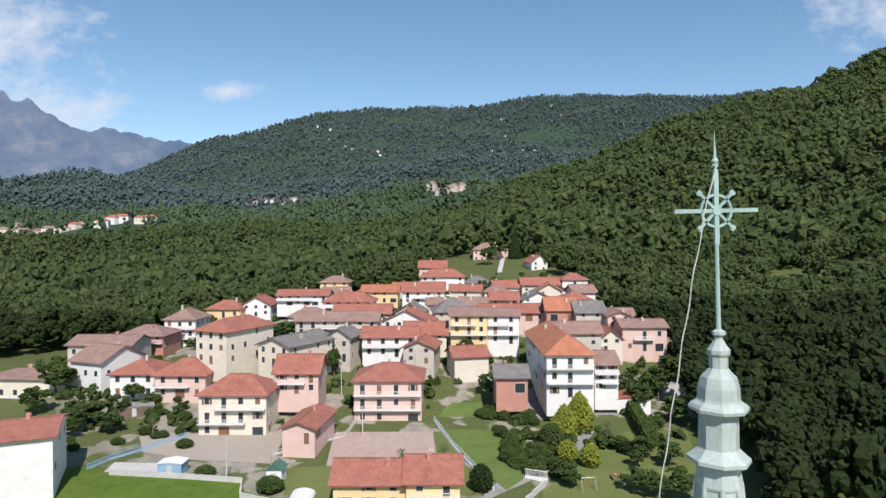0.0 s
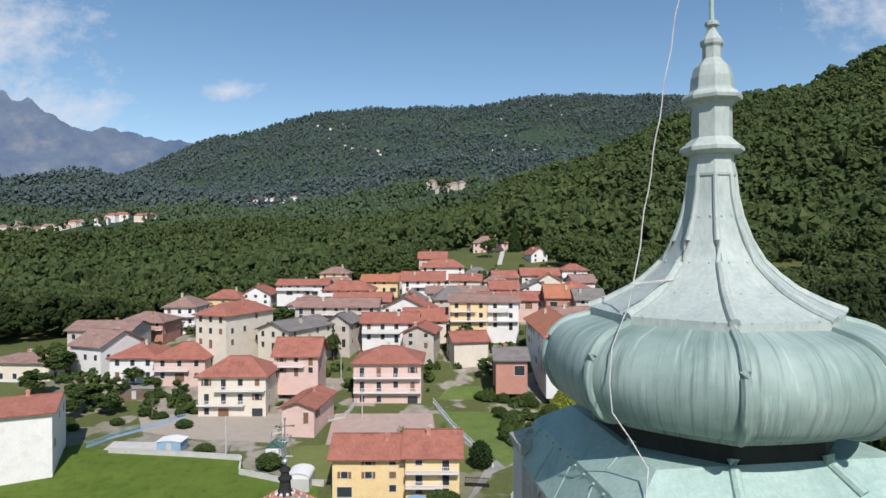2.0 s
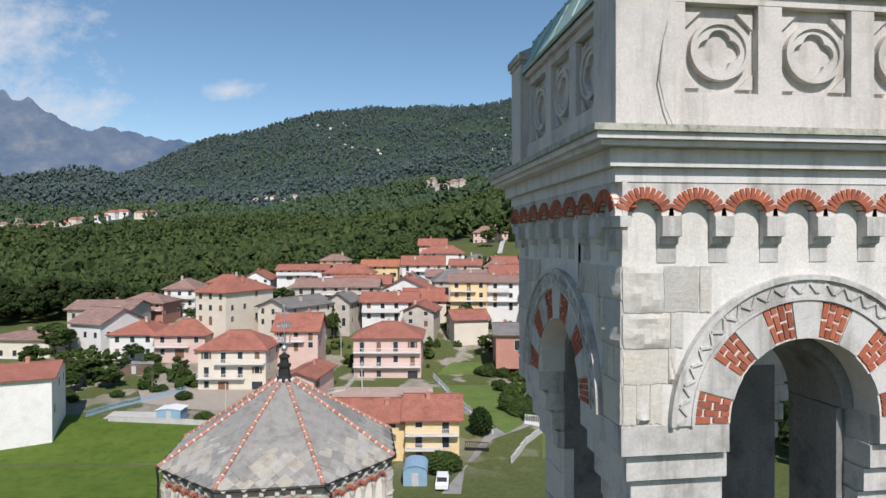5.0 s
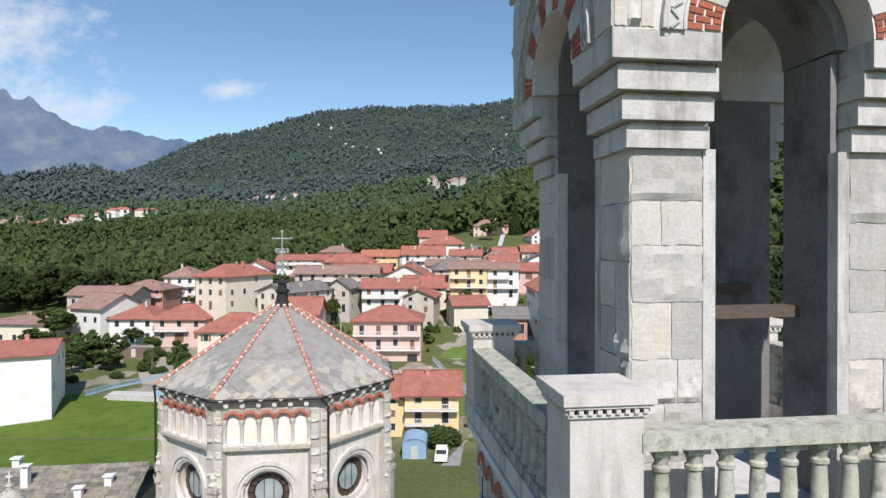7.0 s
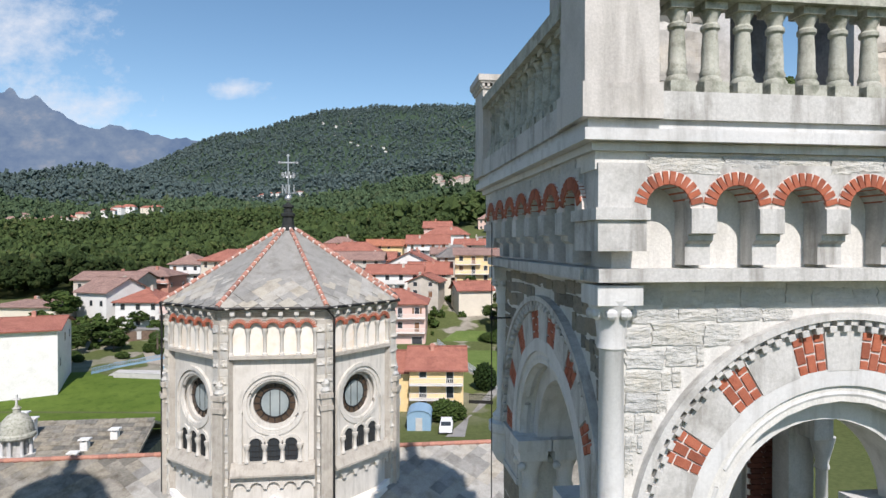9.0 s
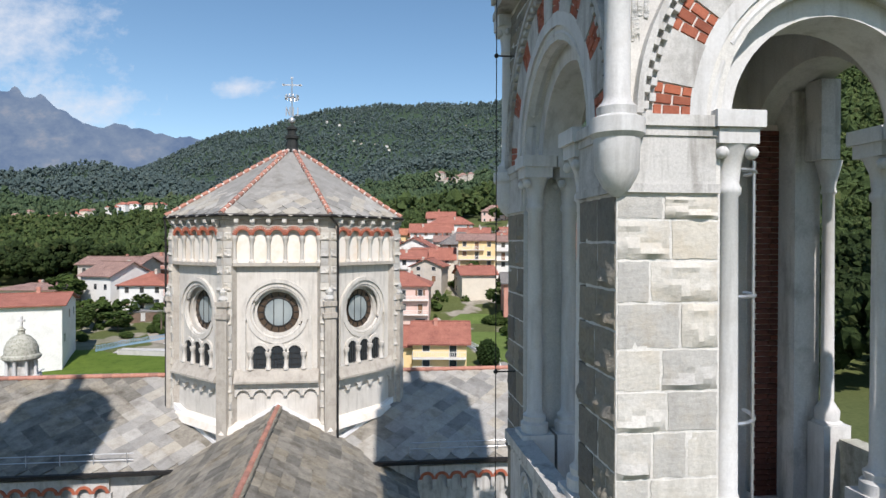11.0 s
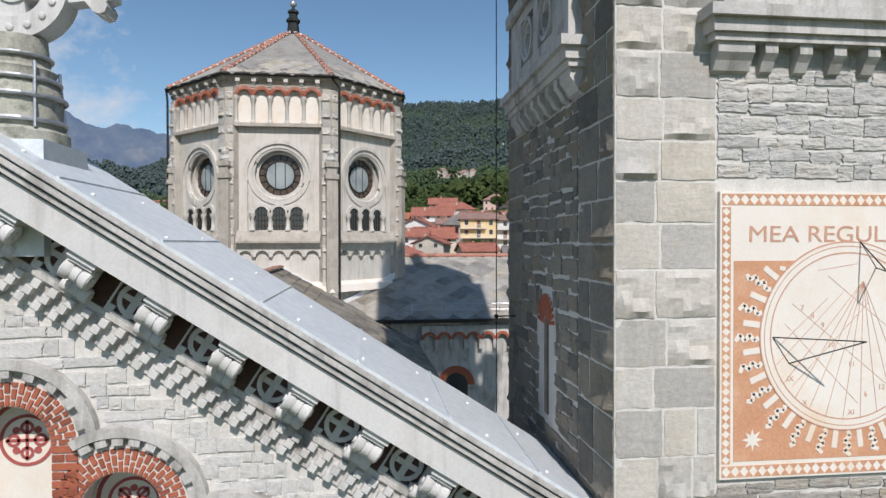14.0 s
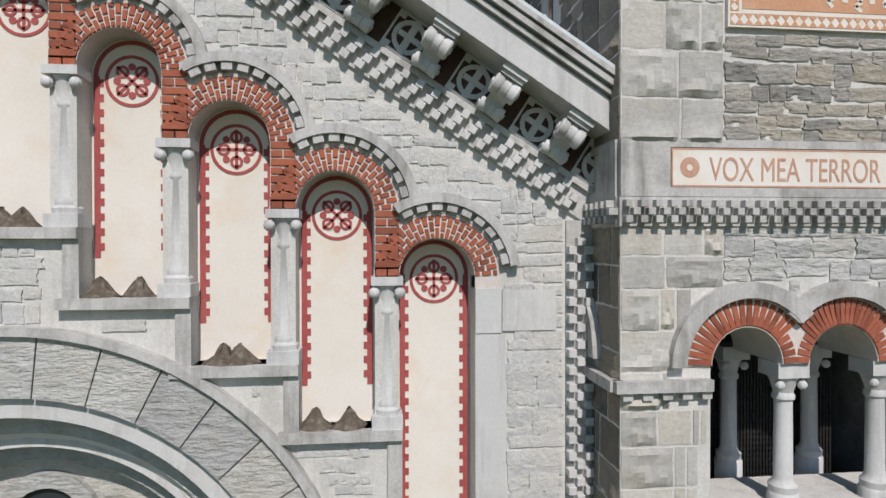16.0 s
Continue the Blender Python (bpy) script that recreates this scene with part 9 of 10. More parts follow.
patch("pavement", [(116, Q(340)), (114, Q(480)), (124, Q(495)), (131, Q(500)), (131, Q(340)), (140, Q(330)), (141, Q(190)), (133, Q(240)), (120, Q(250))], M_GRAVEL, "beige gravel yard beside a white house", "yard", 0.06)
patch("pavement", [(110.5, Q(180)), (109.5, Q(325)), (114, Q(330)), (115, Q(200))], M_CONCRETE, "pale concrete slab along the meadow", "yard", 0.09)
patch("lawn", [(99, Q(500)), (100, Q(700)), (111.5, Q(700)), (113, Q(575)), (112, Q(500))], M_LAWN, "mown lawn with dry patches", "lawn", 0.05)
patch("lawn", [(104, Q(770)), (101, Q(830)), (106, Q(845)), (136, Q(768)), (136, Q(763)), (112, Q(775))], M_LAWN, "mown strip of lawn beside a fence", "lawn", 0.05)
patch("lawn", [(94, Q(960)), (95, Q(1240)), (110, Q(1240)), (138, Q(1210)), (140, Q(1150)), (120, Q(1050)), (112, Q(1020)), (103, Q(960))], M_LAWN, "sunny garden lawn", "lawn", 0.05)
patch("grass_field", [(103, Q(895)), (107, Q(925)), (118, Q(925)), (130, Q(900)), (145, Q(850)), (145, Q(800)), (137, Q(768)), (112, Q(845))], M_TALLGRASS, "strip of tall green grass between the gardens", "field", 0.12)
patch("pavement", [(130, Q(940)), (130, Q(985)), (170, Q(905)), (170, Q(870)), (150, Q(930))], M_ASPHALT, "grey courtyard beside the long house", "yard", 0.06)
patch("road", [(300, Q(880)), (300, Q(888)), (345, Q(896)), (345, Q(888))], M_CONCRETE, "pale lane up the hill", "road", 0.15)


def at(s, x):
    p = EYE0 + AHEAD * s + RIGHT * (s * Q(x))
    return p.x, p.y, land(p.x, p.y)


rt = random.Random(77)
# the crowded old core: small houses and barns that fill the gaps between the larger ones
core, rc_ = [], random.Random(41)
for i in range(11):
    for j in range(24):
        s, x = 164 + 9.5 * i + rc_.uniform(-3, 3), 545 + 25 * j + rc_.uniform(-9, 9)
        px_, py_, pz_ = at(s, x)
        if len(core) < 22 and x < 1150 - (s - 160) * 1.6 and all(math.hypot(px_ - q[0], py_ - q[1]) > (max(q[4], q[5]) + 9) * 0.5 + 0.5 for q in HOUSES + core):
            core.append((px_, py_, pz_, rc_.choice((-8, -14, 4)), rc_.uniform(8, 12), rc_.uniform(7.5, 9.5), rc_.uniform(3.8, 6.0), rc_.uniform(1.8, 2.6), rc_.choice(("gx", "gx", "gy", "hip")), rc_.choice(("cream", "beige", "white", "white")), rc_.choice(("red", "brown", "brown", "grey", "orange")), 2, False))
for i, hrow in enumerate(core):
    house(*hrow, seed=300 + i, blank=0.62)
HOUSES = HOUSES + core



def tree(s, x, h, r, label="leafy green garden tree", material=None, trunk=0.35, kind="tree", squash=1.0, clumps=26):
    px_, py_, pz_ = at(s, x)
    ob = thing(kind, (px_, py_, pz_), label, kind, "garden trees")
    bm = bmesh.new()
    th = h * trunk
    w = max(0.08, h * 0.022)
    top = (rt.uniform(-0.1, 0.1) * r, rt.uniform(-0.1, 0.1) * r, h * 0.8)
    tube(bm, [(0, 0, -0.3), (0, 0, th), top], [w, w * 0.8, w * 0.25], 7)
    for k in range(4):
        a = k * 1.7 + rt.random()
        tube(bm, [(0, 0, th * 0.9), (0.55 * r * math.cos(a), 0.55 * r * math.sin(a), th + (h - th) * rt.uniform(0.35, 0.6))], [w * 0.6, w * 0.15], 5)
    part("trunk", bm, M_BARK, ob)
    spots = []
    for k in range(clumps):
        a, e = rt.uniform(0, 6.28), rt.uniform(-0.9, 1.0)
        rr = r * rt.uniform(0.55, 0.85)
        spots.append((rr * math.cos(a) * math.sqrt(1 - e * e), rr * math.sin(a) * math.sqrt(1 - e * e), th + (h - th) * (0.5 + 0.42 * e), r * rt.uniform(0.24, 0.4), (h - th) * 0.5 * rt.uniform(0.22, 0.38) * squash))
    cr = crowns("crown", spots, material or M_LEAF, "", 9, 0.4, kind="", small=(0.3, 0.6))
    for key in ("label", "category", "kind"):
        if key in cr:
            del cr[key]
    cr.parent = ob
    return ob


def shaped(s, x, h, r, label, material, profile, kind="shrub"):
    """A clipped or dense conifer: clumps set over a turned outline."""
    px_, py_, pz_ = at(s, x)
    ob = thing(kind, (px_, py_, pz_), label, kind, "garden shrubs")
    spots = []
    n = max(30, int(60 * min(2.0, r)))
    for k in range(n):
        t = (k + 0.5) / n
        rad = r * profile(t)
        a = k * 2.399
        spots.append((rad * 0.82 * math.cos(a), rad * 0.82 * math.sin(a), h * t, max(0.18, rad * 0.32), max(0.2, h * 0.11)))
        if k % 8 == 0:
            spots.append((0, 0, h * t, max(0.2, rad * 0.75), max(0.25, h * 0.14)))
    cr = crowns("foliage", spots, material, "", 3, 0.35, kind="", small=(0.5, 0.85))
    for key in ("label", "category", "kind"):
        if key in cr:
            del cr[key]
    cr.parent = ob
    return ob


ball = lambda t: math.sqrt(max(0.02, 1 - (2 * t - 1) ** 2))
cone = lambda t: (1 - t) * 0.95 + 0.05
flame = lambda t: math.sin(math.pi * min(1, 0.22 + 0.78 * t)) ** 0.8


def palm(s, x, h):
    px_, py_, pz_ = at(s, x)
    ob = thing("palm_tree", (px_, py_, pz_), "fan palm with a shaggy brown trunk", "palm tree", "palms")
    bm = bmesh.new()
    tube(bm, [(0, 0, -0.2), (0.03, 0, h * 0.5), (0, 0, h)], [0.2, 0.17, 0.22], 8)
    part("trunk", bm, M_BARK, ob)
    for k in range(26):
        a = k * 2.399
        tilt = 1.1 - 1.9 * (k / 26)
        L = 1.25
        d = Vector((math.cos(a) * math.cos(tilt), math.sin(a) * math.cos(tilt), math.sin(tilt)))
        base = Vector((0, 0, h))
        mid_ = base + d * L * 0.55
        side = d.cross(Vector((0, 0, 1))).normalized()
        bm = bmesh.new()
        for j in range(-4, 5):
            tip = mid_ + (d * math.cos(j * 0.3) + side * math.sin(j * 0.3)) * L * 0.55 + Vector((0, 0, -0.12 * abs(j) * 0.4 - 0.1))
            w = side * 0.03
            v = [bm.verts.new(q) for q in (mid_ - w, mid_ + w, tip)]
            v.append(bm.verts.new(mid_ + Vector((0, 0, -0.02))))
            bm.faces.new(v[:3])
            bm.faces.new((v[0], v[2], v[3]))
        tube(bm, [base, mid_], 0.02, 4)
        part("frond", bm, M_PALM, ob)


for s, x, h in ((107, 710, 4.6), (112, 785, 3.6), (122, 1073, 4.2), (127, 268, 4.4)):
    palm(s, x, h)
for s, x, h, r in ((150, 95, 8, 4.4), (140, 60, 6, 3.4), (133, 150, 5.5, 3.6), (130, 190, 4.5, 3.0), (138, 205, 5, 2.6), (147, 235, 4, 2.6), (170, 490, 11, 5.6), (128, 125, 4, 2.4), (152, 325, 6, 2.6),
                   (160, 590, 7, 2.2), (166, 825, 7, 2.6), (150, 865, 5, 3), (147, 880, 4.5, 2.6), (330, 880, 12, 5), (318, 865, 9, 4), (345, 925, 13, 6), (300, 1010, 12, 6), (290, 985, 10, 5), (260, 760, 8, 4), (265, 725, 9, 5), (262, 690, 9, 5),
                   (280, 640, 10, 5), (275, 600, 9, 5), (240, 470, 9, 4), (225, 350, 8, 4), (140, 1130, 7, 3), (146, 1165, 8, 3.6), (152, 1195, 9, 4), (134, 1195, 6, 3), (150, 1105, 5, 2.6), (116, 1140, 4, 2.2), (112, 1185, 4.4, 2.4),
                   (106, 1000, 3.6, 2.2), (104, 1010, 3, 2), (103, 1120, 3.6, 2.4), (101, 1150, 4, 2.6), (100, 1200, 5, 3), (112, 1125, 3, 1.6), (120, 1090, 3, 1.8), (160, 960, 5, 2), (200, 640, 6, 2.4), (205, 905, 5, 2.4), (185, 755, 5, 2)):
    tree(s, x, h, r, rt.choice(("leafy green garden tree", "rounded broadleaf tree beside a garden", "green fruit tree on a lawn")))
# trees between the houses of the village
for k in range(40):
    s, x = rt.uniform(140, 250), rt.uniform(330, 1180)
    px_, py_, pz_ = at(s, x)
    if all(math.hypot(px_ - hr[0], py_ - hr[1]) > max(hr[4], hr[5]) * 0.5 + 2.2 for hr in HOUSES):
        h_ = rt.uniform(4, 7.5)
        tree(s, x, h_, h_ * rt.uniform(0.3, 0.42), rt.choice(("leafy green tree between village houses", "rounded broadleaf tree beside a garden")), clumps=16)
# hedges, vines and bushes round the houses, too many to count
bush_spots = []
for k in range(1500):
    s, x = rt.uniform(112, 300), rt.uniform(60, 1200)
    px_, py_, pz_ = at(s, x)
    if in_wood(s, Q(x)) or s < 130 and x < 900 or all(math.hypot(px_ - hr[0], py_ - hr[1]) > 24 for hr in HOUSES):
        continue
    if any(math.hypot(px_ - hr[0], py_ - hr[1]) < max(hr[4], hr[5]) * 0.5 + 0.9 for hr in HOUSES) or 770 < x < 900 and s < 150 or 560 < x < 780 and s < 140:
        continue
    h_ = rt.uniform(0.7, 2.4)
    bush_spots.append((px_, py_, pz_ + h_ * 0.45, h_ * rt.uniform(0.5, 1.0), h_ * 0.6))
crowns("garden_bushes", bush_spots, M_LEAF, "mixed green bushes and vines between the houses", 14, small=(0.25, 0.55))
# undergrowth bushes in the middle garden
for k in range(46):
    s = rt.uniform(108, 142)
    x = 870 + (142 - s) * 1.9 + rt.uniform(-22, 60)
    shaped(s, x, rt.uniform(1.0, 2.6), rt.uniform(0.9, 1.9), rt.choice(("dense green garden shrub", "low rounded garden shrub", "reddish green garden shrub")), M_LEAF, ball)
for k in range(26):
    s = rt.uniform(118, 150)
    x = rt.uniform(110, 330)
    shaped(s, x, rt.uniform(0.8, 2.0), rt.uniform(0.8, 1.6), "low rounded garden shrub", M_LEAF, ball)
for s, x, h, r, prof, mat, lab in ((126, 998, 6.5, 2.4, flame, M_LEAF_YELLOW, "golden green feathery conifer"), (131, 1025, 7.5, 2.7, flame, M_LEAF_YELLOW, "golden green feathery conifer"), (122, 975, 4.2, 2.1, ball, M_LEAF, "clipped round evergreen bush"),
                                   (115, 1003, 3.6, 1.7, ball, M_LEAF_YELLOW, "clipped golden ball shrub"), (112, 1045, 4.0, 1.6, ball, M_LEAF_YELLOW, "clipped golden egg-shaped shrub"), (135, 985, 5.0, 1.2, cone, M_LEAF_DARK, "slim dark green conifer"),
                                   (103, 850, 4.2, 1.7, ball, M_LEAF_DARK, "clipped dark ball tree"), (330, 912, 16, 3.4, cone, M_LEAF_DARK, "tall dark green spruce"), (165, 590, 8, 1.5, flame, M_LEAF_DARK, "slim dark garden cypress"), (172, 828, 8, 3.0, cone, M_LEAF_DARK, "pointed dark green conifer"),
                                   (109, 360, 1.6, 1.6, ball, M_LEAF, "clipped round green bush"), (103, 475, 2.4, 2.0, ball, M_LEAF, "rounded bush by a wall"), (112, 770, 1.6, 1.1, ball, M_LEAF, "small round green bush"), (88, 778, 2.9, 1.9, ball, M_LEAF, "dense green leafy bush"), (89, 797, 2.4, 1.5, ball, M_LEAF, "dense green leafy bush"),
                                   (118, 1110, 2.4, 1.4, ball, M_LEAF_DARK, "clipped dark green shrub"), (125, 518, 2.0, 1.2, ball, M_LEAF, "small round green bush")):
    shaped(s, x, h, r, lab, mat, prof)


def hedge(points, h, w, label):
    for (s0, x0), (s1, x1) in zip(points, points[1:]):
        ax, ay, az = at(s0, x0)
        bx, by, bz = at(s1, x1)
        n = int(math.hypot(bx - ax, by - ay) / 0.6) + 2
        sp = []
        for k in range(n):
            for j in (-1, 0, 1):
                for lv in (0.25, 0.7):
                    f = k / (n - 1)
                    sp.append((ax + (bx - ax) * f + j * w * 0.3, ay + (by - ay) * f, az + (bz - az) * f + h * lv, w * 0.3, h * 0.33))
        o = crowns("hedge", sp, M_LEAF, label, 5, 0.3, kind="", small=(0.5, 0.8))
        tagged(o, label, "hedge")


hedge([(122, 1152), (146, 1108)], 2.6, 2.4, "tall clipped green hedge beside a drive")
hedge([(146, 1108), (150, 1160)], 2.6, 2.4, "tall clipped green hedge beside a drive")


def wall_run(name, pts, h, w, material, label, posts=False, category="wall"):
    """A low wall or fence along the land."""
    for (s0, x0), (s1, x1) in zip(pts, pts[1:]):
        ax, ay, az = at(s0, x0)
        bx, by, bz = at(s1, x1)
        L = math.hypot(bx - ax, by - ay)
        ob = thing(name, (ax, ay, 0), label, category, "garden walls and fences", turn=math.degrees(math.atan2(by - ay, bx - ax)))
        n = max(1, int(L / 2.4))
        for k in range(n):
            u0, u1 = L * k / n, L * (k + 1) / n
            zc = az + (bz - az) * (k + 0.5) / n
            bm = bmesh.new()
            if posts:
                box(bm, u0, u1, -w / 2, w / 2, zc - 0.4, zc + h * 0.35)
                box(bm, u0, u1, -0.03, 0.03, zc + h * 0.9, zc + h * 0.96)
                m_ = int((u1 - u0) / 0.3)
                for j in range(m_):
                    uu = u0 + (u1 - u0) * (j + 0.5) / m_
                    box(bm, uu - 0.04, uu + 0.04, -0.025, 0.025, zc + h * 0.3, zc + h)
            else:
                box(bm, u0, u1, -w / 2, w / 2, zc - 0.5, zc + h)
                box(bm, u0, u1, -w / 2 - 0.04, w / 2 + 0.04, zc + h, zc + h + 0.07)
            part("fence_panel" if posts else "wall_section", bm, material, ob)


wall_run("garden_wall", [(109.3, 190), (107.5, 330), (106, 425), (101, 422), (98, 500), (97, 572)], 0.9, 0.25, M_CONCRETE, "low grey concrete garden wall along the meadow")
wall_run("fence", [(136.5, 766), (122, 800), (110, 842), (103, 872)], 1.3, 0.2, M_WHITE, "white slatted garden fence on a low wall", True, "fence")
wall_run("fence", [(104, 470), (118, 480), (128, 610), (140, 640)], 1.1, 0.18, M_CONCRETE, "pale garden fence beside the lawn", True, "fence")
wall_run("fence", [(111.5, 150), (116, 190), (128, 330)], 1.1, 0.1, M_BLUE, "pale blue garden mesh fence", True, "fence")
wall_run("gate", [(107.5, 928), (106, 968)], 1.8, 0.12, M_WHITE, "white slatted driveway gate", True, "gate")
wall_run("garden_wall", [(105, 965), (99, 930), (92, 905)], 0.9, 0.25, M_CONCRETE, "low concrete wall beside the lane")
wall_run("fence", [(97, 822), (96.5, 865)], 1.5, 0.12, M_IRON, "dark iron railing by the lane", True, "fence")

for s, x, h in ((106.5, 398, 7.5), (150, 603, 7), (160, 799, 9), (158, 735, 8), (128, 640, 6)):
    px_, py_, pz_ = at(s, x)
    bm = bmesh.new()
    tube(bm, [(px_, py_, pz_ - 0.3), (px_, py_, pz_ + h)], [0.13, 0.08], 8)
    solid("utility_pole", bm, M_CONCRETE, "grey concrete utility pole", "pole", "utility poles")


def shed(s, x, w, d, h, rh, wall, roof, label, arched=False, turn=-8):
    px_, py_, pz_ = at(s, x)
    ob = thing("shed", (px_, py_, pz_), label, "shed", "garden sheds", turn=turn)
    bm = bmesh.new()
    box(bm, -w / 2, w / 2, -d / 2, d / 2, -0.5, h)
    part("wall", bm, wall, ob)
    bm = bmesh.new()
    n = 8
    for k in range(n if arched else 2):
        if arched:
            a0, a1 = math.pi * k / n, math.pi * (k + 1) / n
            c = [(-w / 2 * 1.05 * math.cos(a0), h + rh * math.sin(a0)), (-w / 2 * 1.05 * math.cos(a1), h + rh * math.sin(a1))]
        else:
            c = [(-w / 2 - 0.2, h - 0.1), (0, h + rh)] if k == 0 else [(0, h + rh), (w / 2 + 0.2, h - 0.1)]
        prism(bm, [c[0], c[1], (c[1][0], c[1][1] + 0.08), (c[0][0], c[0][1] + 0.08)], -d / 2 - 0.15, d / 2 + 0.15, lambda p, q, t: (p, t, q))
    for sy in (-1, 1):
        prism(bm, [(-w / 2, h)] + ([(-w / 2 * math.cos(math.pi * k / n), h + rh * math.sin(math.pi * k / n)) for k in range(1, n)] if arched else [(0, h + rh)]) + [(w / 2, h)], sy * d / 2, sy * (d / 2 - 0.06), lambda p, q, t: (p, t, q))
    part("roof", bm, roof, ob)
    bm = bmesh.new()
    box(bm, -0.45, 0.45, -d / 2 - 0.05, -d / 2 + 0.02, 0.0, min(1.9, h - 0.1))
    part("door", bm, M_CONCRETE, ob)


M_GREENROOF = surface("green_felt_roof", (0.06, 0.13, 0.1), (0.09, 0.18, 0.14), 1, 0.8, 0.1)
shed(110, 303, 4.2, 3.0, 2.2, 0.25, M_BLUE, M_WHITE, "pale blue metal garden shed")
shed(107, 487, 2.6, 3.4, 2.2, 1.0, M_WHITE, M_GREENROOF, "white garden hut with a green roof")
shed(97, 530, 3.6, 4.0, 1.9, 0.9, M_CONCRETE, M_WHITE, "grey arched tunnel shed", True)
shed(85, 735, 3.2, 4.0, 1.9, 0.9, M_BLUE, M_BLUE, "pale blue arched metal shed", True)
shed(140, 235, 8.0, 4.0, 1.9, 0.3, M_GUTTER, M_ASPHALT, "long low dark shed beside a garden", turn=20)
shed(152, 1175, 9, 5, 2.3, 0.3, M_CONCRETE, M_CONCRETE, "low flat-roofed carport beside a hedge")
shed(142, 1115, 7.5, 6, 2.8, 0.8, WALLS["white"], ROOFS["orange"], "white outbuilding with an orange roof")


def car(s, x, colour, turn, label):
    px_, py_, pz_ = at(s, x)
    ob = thing("car", (px_, py_, pz_ + 0.05), label, "car", "parked cars", turn=turn)
    bm = bmesh.new()
    prism(bm, [(-2.1, 0.35), (-2.1, 0.8), (-1.2, 0.95), (1.9, 0.95), (2.1, 0.85), (2.1, 0.35)], -0.85, 0.85, lambda p, q, t: (p, t, q))
    prism(bm, [(-1.2, 0.95), (-0.6, 1.45), (1.3, 1.48), (1.85, 0.95)], -0.74, 0.74, lambda p, q, t: (p, t, q))
    body = part("body", bm, colour, ob, bevel=0.06)
    for sy in (-1, 1):
        bm = bmesh.new()
        prism(bm, [(-0.95, 1.0), (-0.5, 1.38), (1.2, 1.4), (1.55, 1.0)], sy * 0.743, sy * 0.75, lambda p, q, t: (p, t, q))
        part("side_window", bm, M_GLASS, ob)
    for a, b in (((-1.17, 1.0), (-0.67, 1.41)), ((1.77, 1.02), (1.36, 1.43))):
        bm = bmesh.new()
        sx = -1 if a[0] < 0 else 1
        prism(bm, [a, b, (b[0] + sx * 0.03, b[1]), (a[0] + sx * 0.03, a[1])], -0.66, 0.66, lambda p, q, t: (p, t, q))
        part("windscreen", bm, M_GLASS, ob)
    for wx in (-1.3, 1.3):
        for wy in (-0.8, 0.8):
            bm = bmesh.new()
            tube(bm, [(wx, wy - 0.1, 0.32), (wx, wy + 0.1, 0.32)], 0.32, 14)
            wheel = part("wheel", bm, M_TYRE, ob)
            bm = bmesh.new()
            tube(bm, [(wx, wy - 0.105, 0.32), (wx, wy + 0.105, 0.32)], 0.18, 12)
            part("rim", bm, M_STEEL, wheel)


car(83, 782, M_WHITE, 80, "small white hatchback parked on grass")
car(163, 921, M_STEEL, 75, "silver car parked in a courtyard")

# play things on the lawn
px_, py_, pz_ = at(106, 1088)
slide = thing("slide", (px_, py_, pz_), "red and white plastic garden slide", "slide")
bm = bmesh.new()
prism(bm, [(-0.25, 0.02), (0.25, 0.02), (0.25, 0.1), (-0.25, 0.1)], 0, 2.4, lambda p, q, t: (p, t, q + 1.3 * (1 - t / 2.4)))
part("chute", bm, M_WHITE, slide)
bm = bmesh.new()
box(bm, -0.25, -0.2, -0.6, -0.5, 0, 1.5)
box(bm, 0.2, 0.25, -0.6, -0.5, 0, 1.5)
box(bm, -0.25, 0.25, -0.6, 0.0, 1.25, 1.32)
part("steps", bm, M_REDPLASTIC, slide)
px_, py_, pz_ = at(103, 1040)
swing = thing("swing", (px_, py_, pz_), "pale metal garden swing frame", "swing")
for sx in (-1.2, 1.2):
    bm = bmesh.new()
    tube(bm, [(sx, -0.9, 0), (sx, 0, 2.2), (sx, 0.9, 0)], 0.04, 6)
    part("frame_leg", bm, M_STEEL, swing)
bm = bmesh.new()
tube(bm, [(-1.2, 0, 2.2), (1.2, 0, 2.2)], 0.04, 6)
part("crossbar", bm, M_STEEL, swing)
bm = bmesh.new()
tube(bm, [(-0.3, 0, 2.2), (-0.3, 0, 0.5), (0.3, 0, 0.5), (0.3, 0, 2.2)], 0.015, 5)
part("seat", bm, M_REDPLASTIC, swing)

# ---------------------------------------------------------------- far hamlets
fr = random.Random(21)


def far_house(s, x, w, d, h, wall, roof, z=None):
    px_, py_, pz_ = at(s, x)
    ob = thing("house", (px_, py_, pz_ if z is None else z), f"small distant {WORDS[wall]} house with {ROOF_WORDS[roof]}", "house", "houses of the far hamlets", turn=fr.uniform(-30, 20))
    bm = bmesh.new()
    box(bm, -w / 2, w / 2, -d / 2, d / 2, -6, h)
    part("wall", bm, WALLS[wall], ob)
    rf = new("roof", roof_mesh("roof", w, d, h * 0.4, h, "hip", ROOFS[roof]))
    rf.parent = ob
    for i in range(3 if s < 2000 else 0):
        bm = bmesh.new()
        u = -w / 2 + w * (i + 0.5) / 3
        for zz in (h * 0.2, h * 0.62):
            box(bm, u - 0.6, u + 0.6, -d / 2 - 0.05, -d / 2 + 0.05, zz, zz + 1.4)
        part("window", bm, M_GLASS, ob)


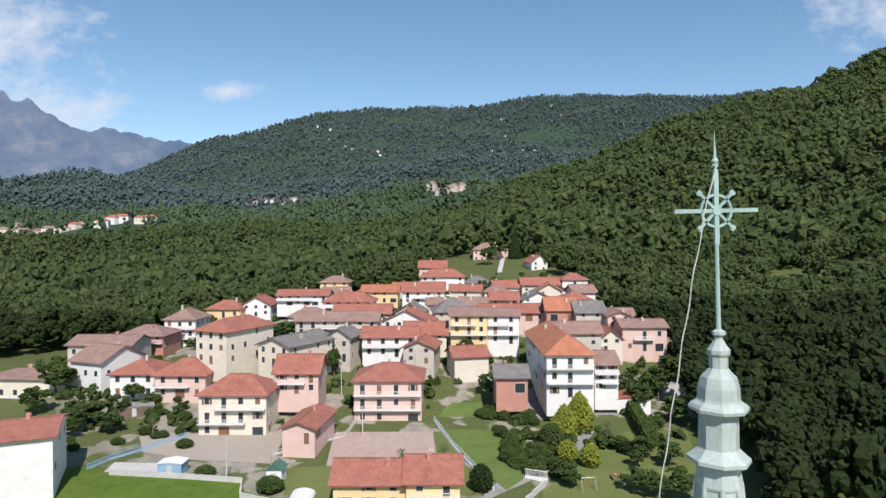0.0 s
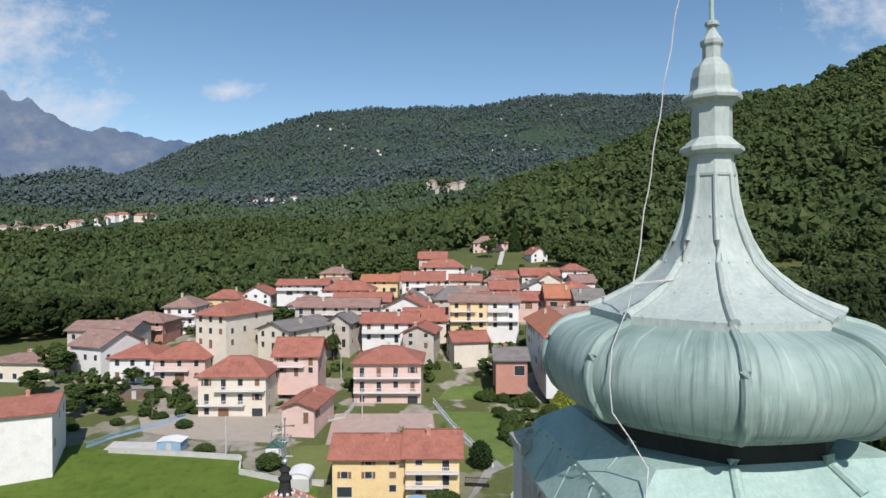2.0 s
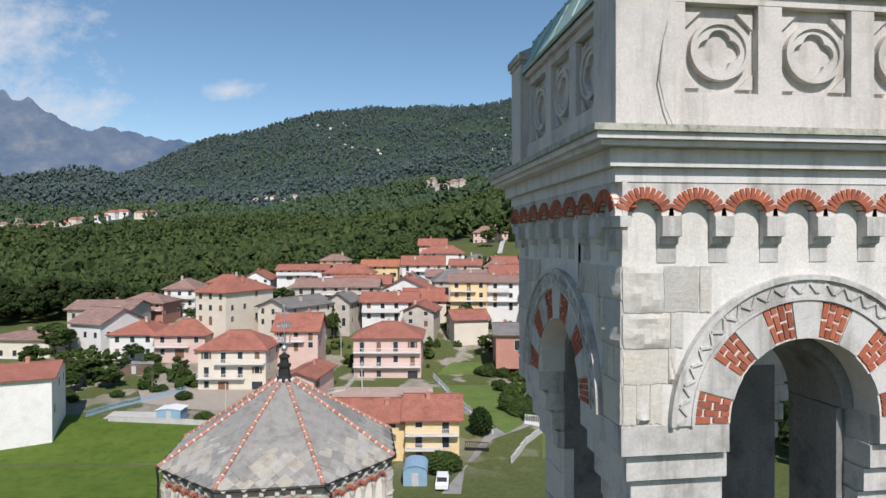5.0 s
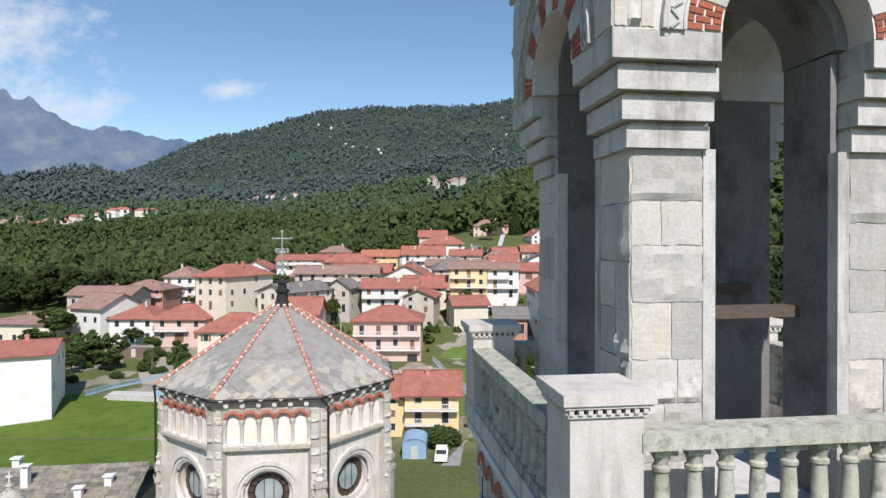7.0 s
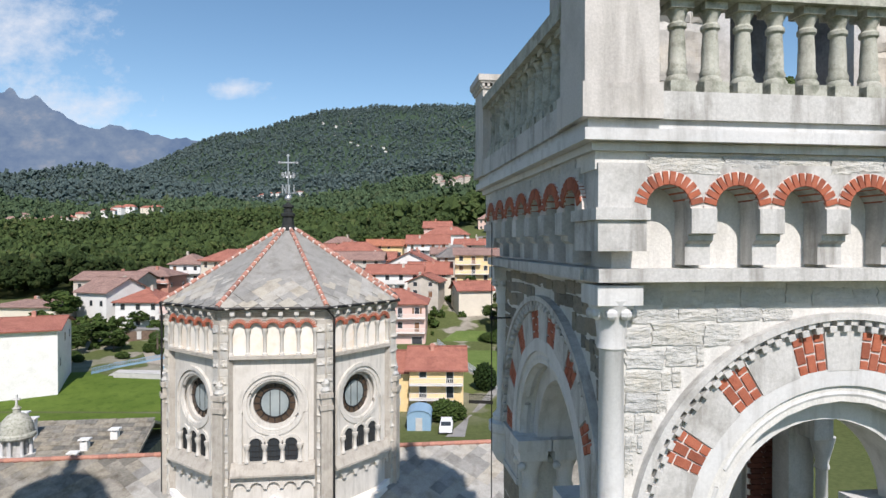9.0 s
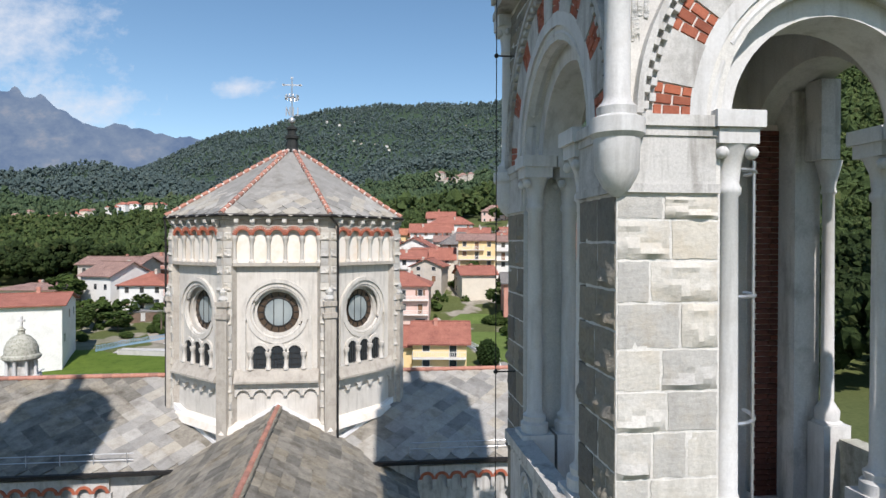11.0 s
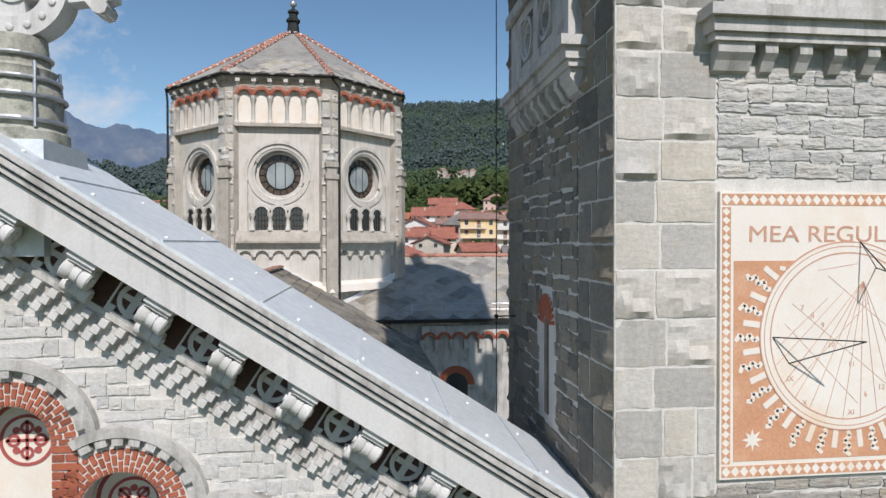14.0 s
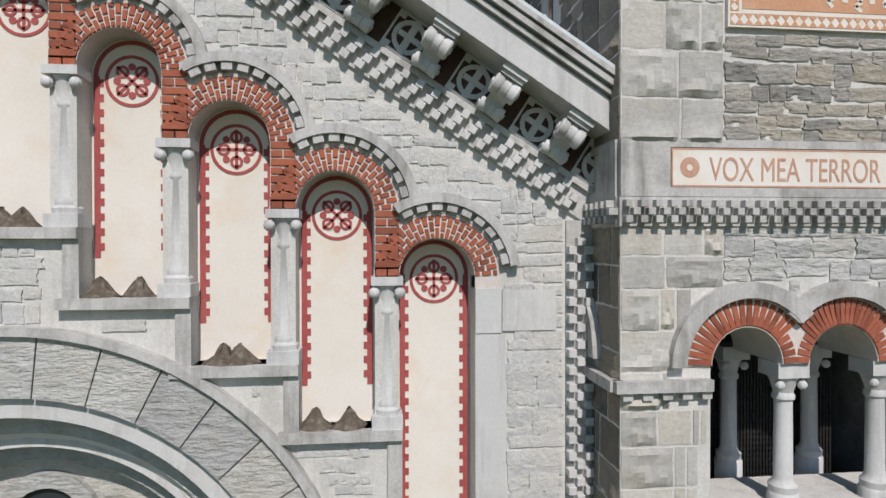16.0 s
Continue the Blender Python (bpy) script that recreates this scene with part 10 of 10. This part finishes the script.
for x, s in ((8, 1120), (42, 1090), (68, 1130), (88, 1120), (112, 1150), (132, 1160), (148, 1170), (182, 1110), (200, 1170), (218, 1180), (250, 1150), (30, 1210), (265, 1200)):
    far_house(s, x, fr.uniform(16, 26), 14, fr.uniform(8, 12), fr.choice(("white", "white", "cream", "beige")), fr.choice(("red", "brown", "brown")))
for x in (405, 425, 458, 468, 487, 505, 522, 445):
    far_house(1700 + fr.uniform(-30, 60), x, fr.uniform(18, 26), 14, fr.uniform(8, 11), fr.choice(("white", "cream")), fr.choice(("red", "brown")))
far_house(1850, 428, 30, 16, 9, "white", "grey")
for x in (765, 780, 795, 805, 818):
    far_house(1250 + fr.uniform(-40, 60), x, fr.uniform(12, 20), 12, fr.uniform(7, 12), fr.choice(("white", "beige")), "brown")
for k in range(26):
    far_house(fr.uniform(2500, 3300), fr.choice((fr.uniform(560, 690), fr.uniform(800, 1050))), 12, 10, 6, "white", "brown")

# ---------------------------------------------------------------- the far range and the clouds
# flat range glows on its own; distance haze is painted in its blue
M_RANGE, rn, rb_ = nodes_of("hazed_glowing_range")
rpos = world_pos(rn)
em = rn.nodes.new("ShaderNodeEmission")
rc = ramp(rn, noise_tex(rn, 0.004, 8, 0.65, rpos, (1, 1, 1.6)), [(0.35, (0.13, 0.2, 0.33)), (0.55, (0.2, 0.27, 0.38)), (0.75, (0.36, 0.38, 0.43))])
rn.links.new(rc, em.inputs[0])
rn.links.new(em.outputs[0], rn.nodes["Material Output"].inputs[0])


def range_backdrop(s, crest, label, low=-200, rough=30.0, seed=0):
    bm = bmesh.new()
    prev = None
    n = 160
    xa, xb = crest[0][0], crest[-1][0]
    for i in range(n + 1):
        x = xa + (xb - xa) * i / n
        z = smooth_at([c[0] for c in crest], [c[1] for c in crest], x)
        z += noise.fractal(Vector((x / 28 + seed, seed, 0)), 1.0, 2.0, 5) * rough
        p = EYE0 + AHEAD * s + RIGHT * (s * Q(x))
        a, b = bm.verts.new((p.x, p.y, low)), bm.verts.new((p.x, p.y, z))
        if prev:
            bm.faces.new((prev[0], a, b, prev[1]))
        prev = (a, b)
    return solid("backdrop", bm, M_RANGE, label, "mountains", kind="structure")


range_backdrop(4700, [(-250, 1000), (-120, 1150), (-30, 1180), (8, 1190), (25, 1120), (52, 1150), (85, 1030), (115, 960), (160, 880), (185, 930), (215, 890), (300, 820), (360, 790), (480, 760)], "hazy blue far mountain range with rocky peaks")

M_CLOUD, cn, cb_ = nodes_of("cloud")
cpos = cn.nodes.new("ShaderNodeTexCoord").outputs["Object"]
nz = noise_tex(cn, 0.0032, 9, 0.66, cpos, (1, 1, 1.5))
grad = cn.nodes.new("ShaderNodeTexGradient")
grad.gradient_type = "SPHERICAL"
mp = cn.nodes.new("ShaderNodeMapping")
tcg = cn.nodes.new("ShaderNodeTexCoord")
mp.inputs["Location"].default_value = (-1, -1, -1)
mp.inputs["Scale"].default_value = (2, 2, 2)
cn.links.new(tcg.outputs["Generated"], mp.inputs[0])
mp.inputs["Location"].default_value = (-1, 0, -1)
mp.inputs["Scale"].default_value = (2, 0, 2)
cn.links.new(mp.outputs[0], grad.inputs[0])
ml = cn.nodes.new("ShaderNodeMath")
ml.operation = "MULTIPLY_ADD"
cn.links.new(grad.outputs["Fac"], ml.inputs[0])
ml.inputs[1].default_value = 0.42
cn.links.new(nz, ml.inputs[2])
alpha = ramp(cn, ml.outputs[0], [(0.56, (0, 0, 0)), (0.92, (0.75, 0.75, 0.75))])
ce = cn.nodes.new("ShaderNodeEmission")
ce.inputs[0].default_value, ce.inputs[1].default_value = (0.72, 0.77, 0.83, 1), 1.0
tr = cn.nodes.new("ShaderNodeBsdfTransparent")
mx = cn.nodes.new("ShaderNodeMixShader")
cn.links.new(alpha, mx.inputs[0])
cn.links.new(tr.outputs[0], mx.inputs[1])
cn.links.new(ce.outputs[0], mx.inputs[2])
cn.links.new(mx.outputs[0], cn.nodes["Material Output"].inputs[0])


def cloud(x0, x1, y0, y1, s):
    """A thin bank of cloud, far behind the hills; edges given as bearings."""
    cx, cy = (x0 + x1) / 2, (y0 + y1) / 2
    w, h = (x1 - x0) / 1099 * s, (y1 - y0) / 1099 * s
    p = EYE0 + AHEAD * s + RIGHT * (s * Q(cx))
    bm = bmesh.new()
    v = [bm.verts.new((a * w / 2, 0, b * h / 2)) for a, b in ((-1, -1), (1, -1), (1, 1), (-1, 1))]
    bm.faces.new(v)
    ob = solid("cloud_backdrop", bm, M_CLOUD, "soft white cloud in a blue sky", "cloud", kind="structure")
    ob.matrix_basis = Matrix.Translation((p.x, p.y, 36 + (431 - cy) / 1099 * s)) @ Matrix.Rotation(radians(-7.6), 4, "Z")
    ob.visible_shadow = False


for x0, x1, y0, y1 in ((-330, 220, -100, 210), (-150, 280, 130, 270), (340, 480, 135, 180), (1380, 1900, -60, 110)):
    cloud(x0, x1, y0, y1, 4850)
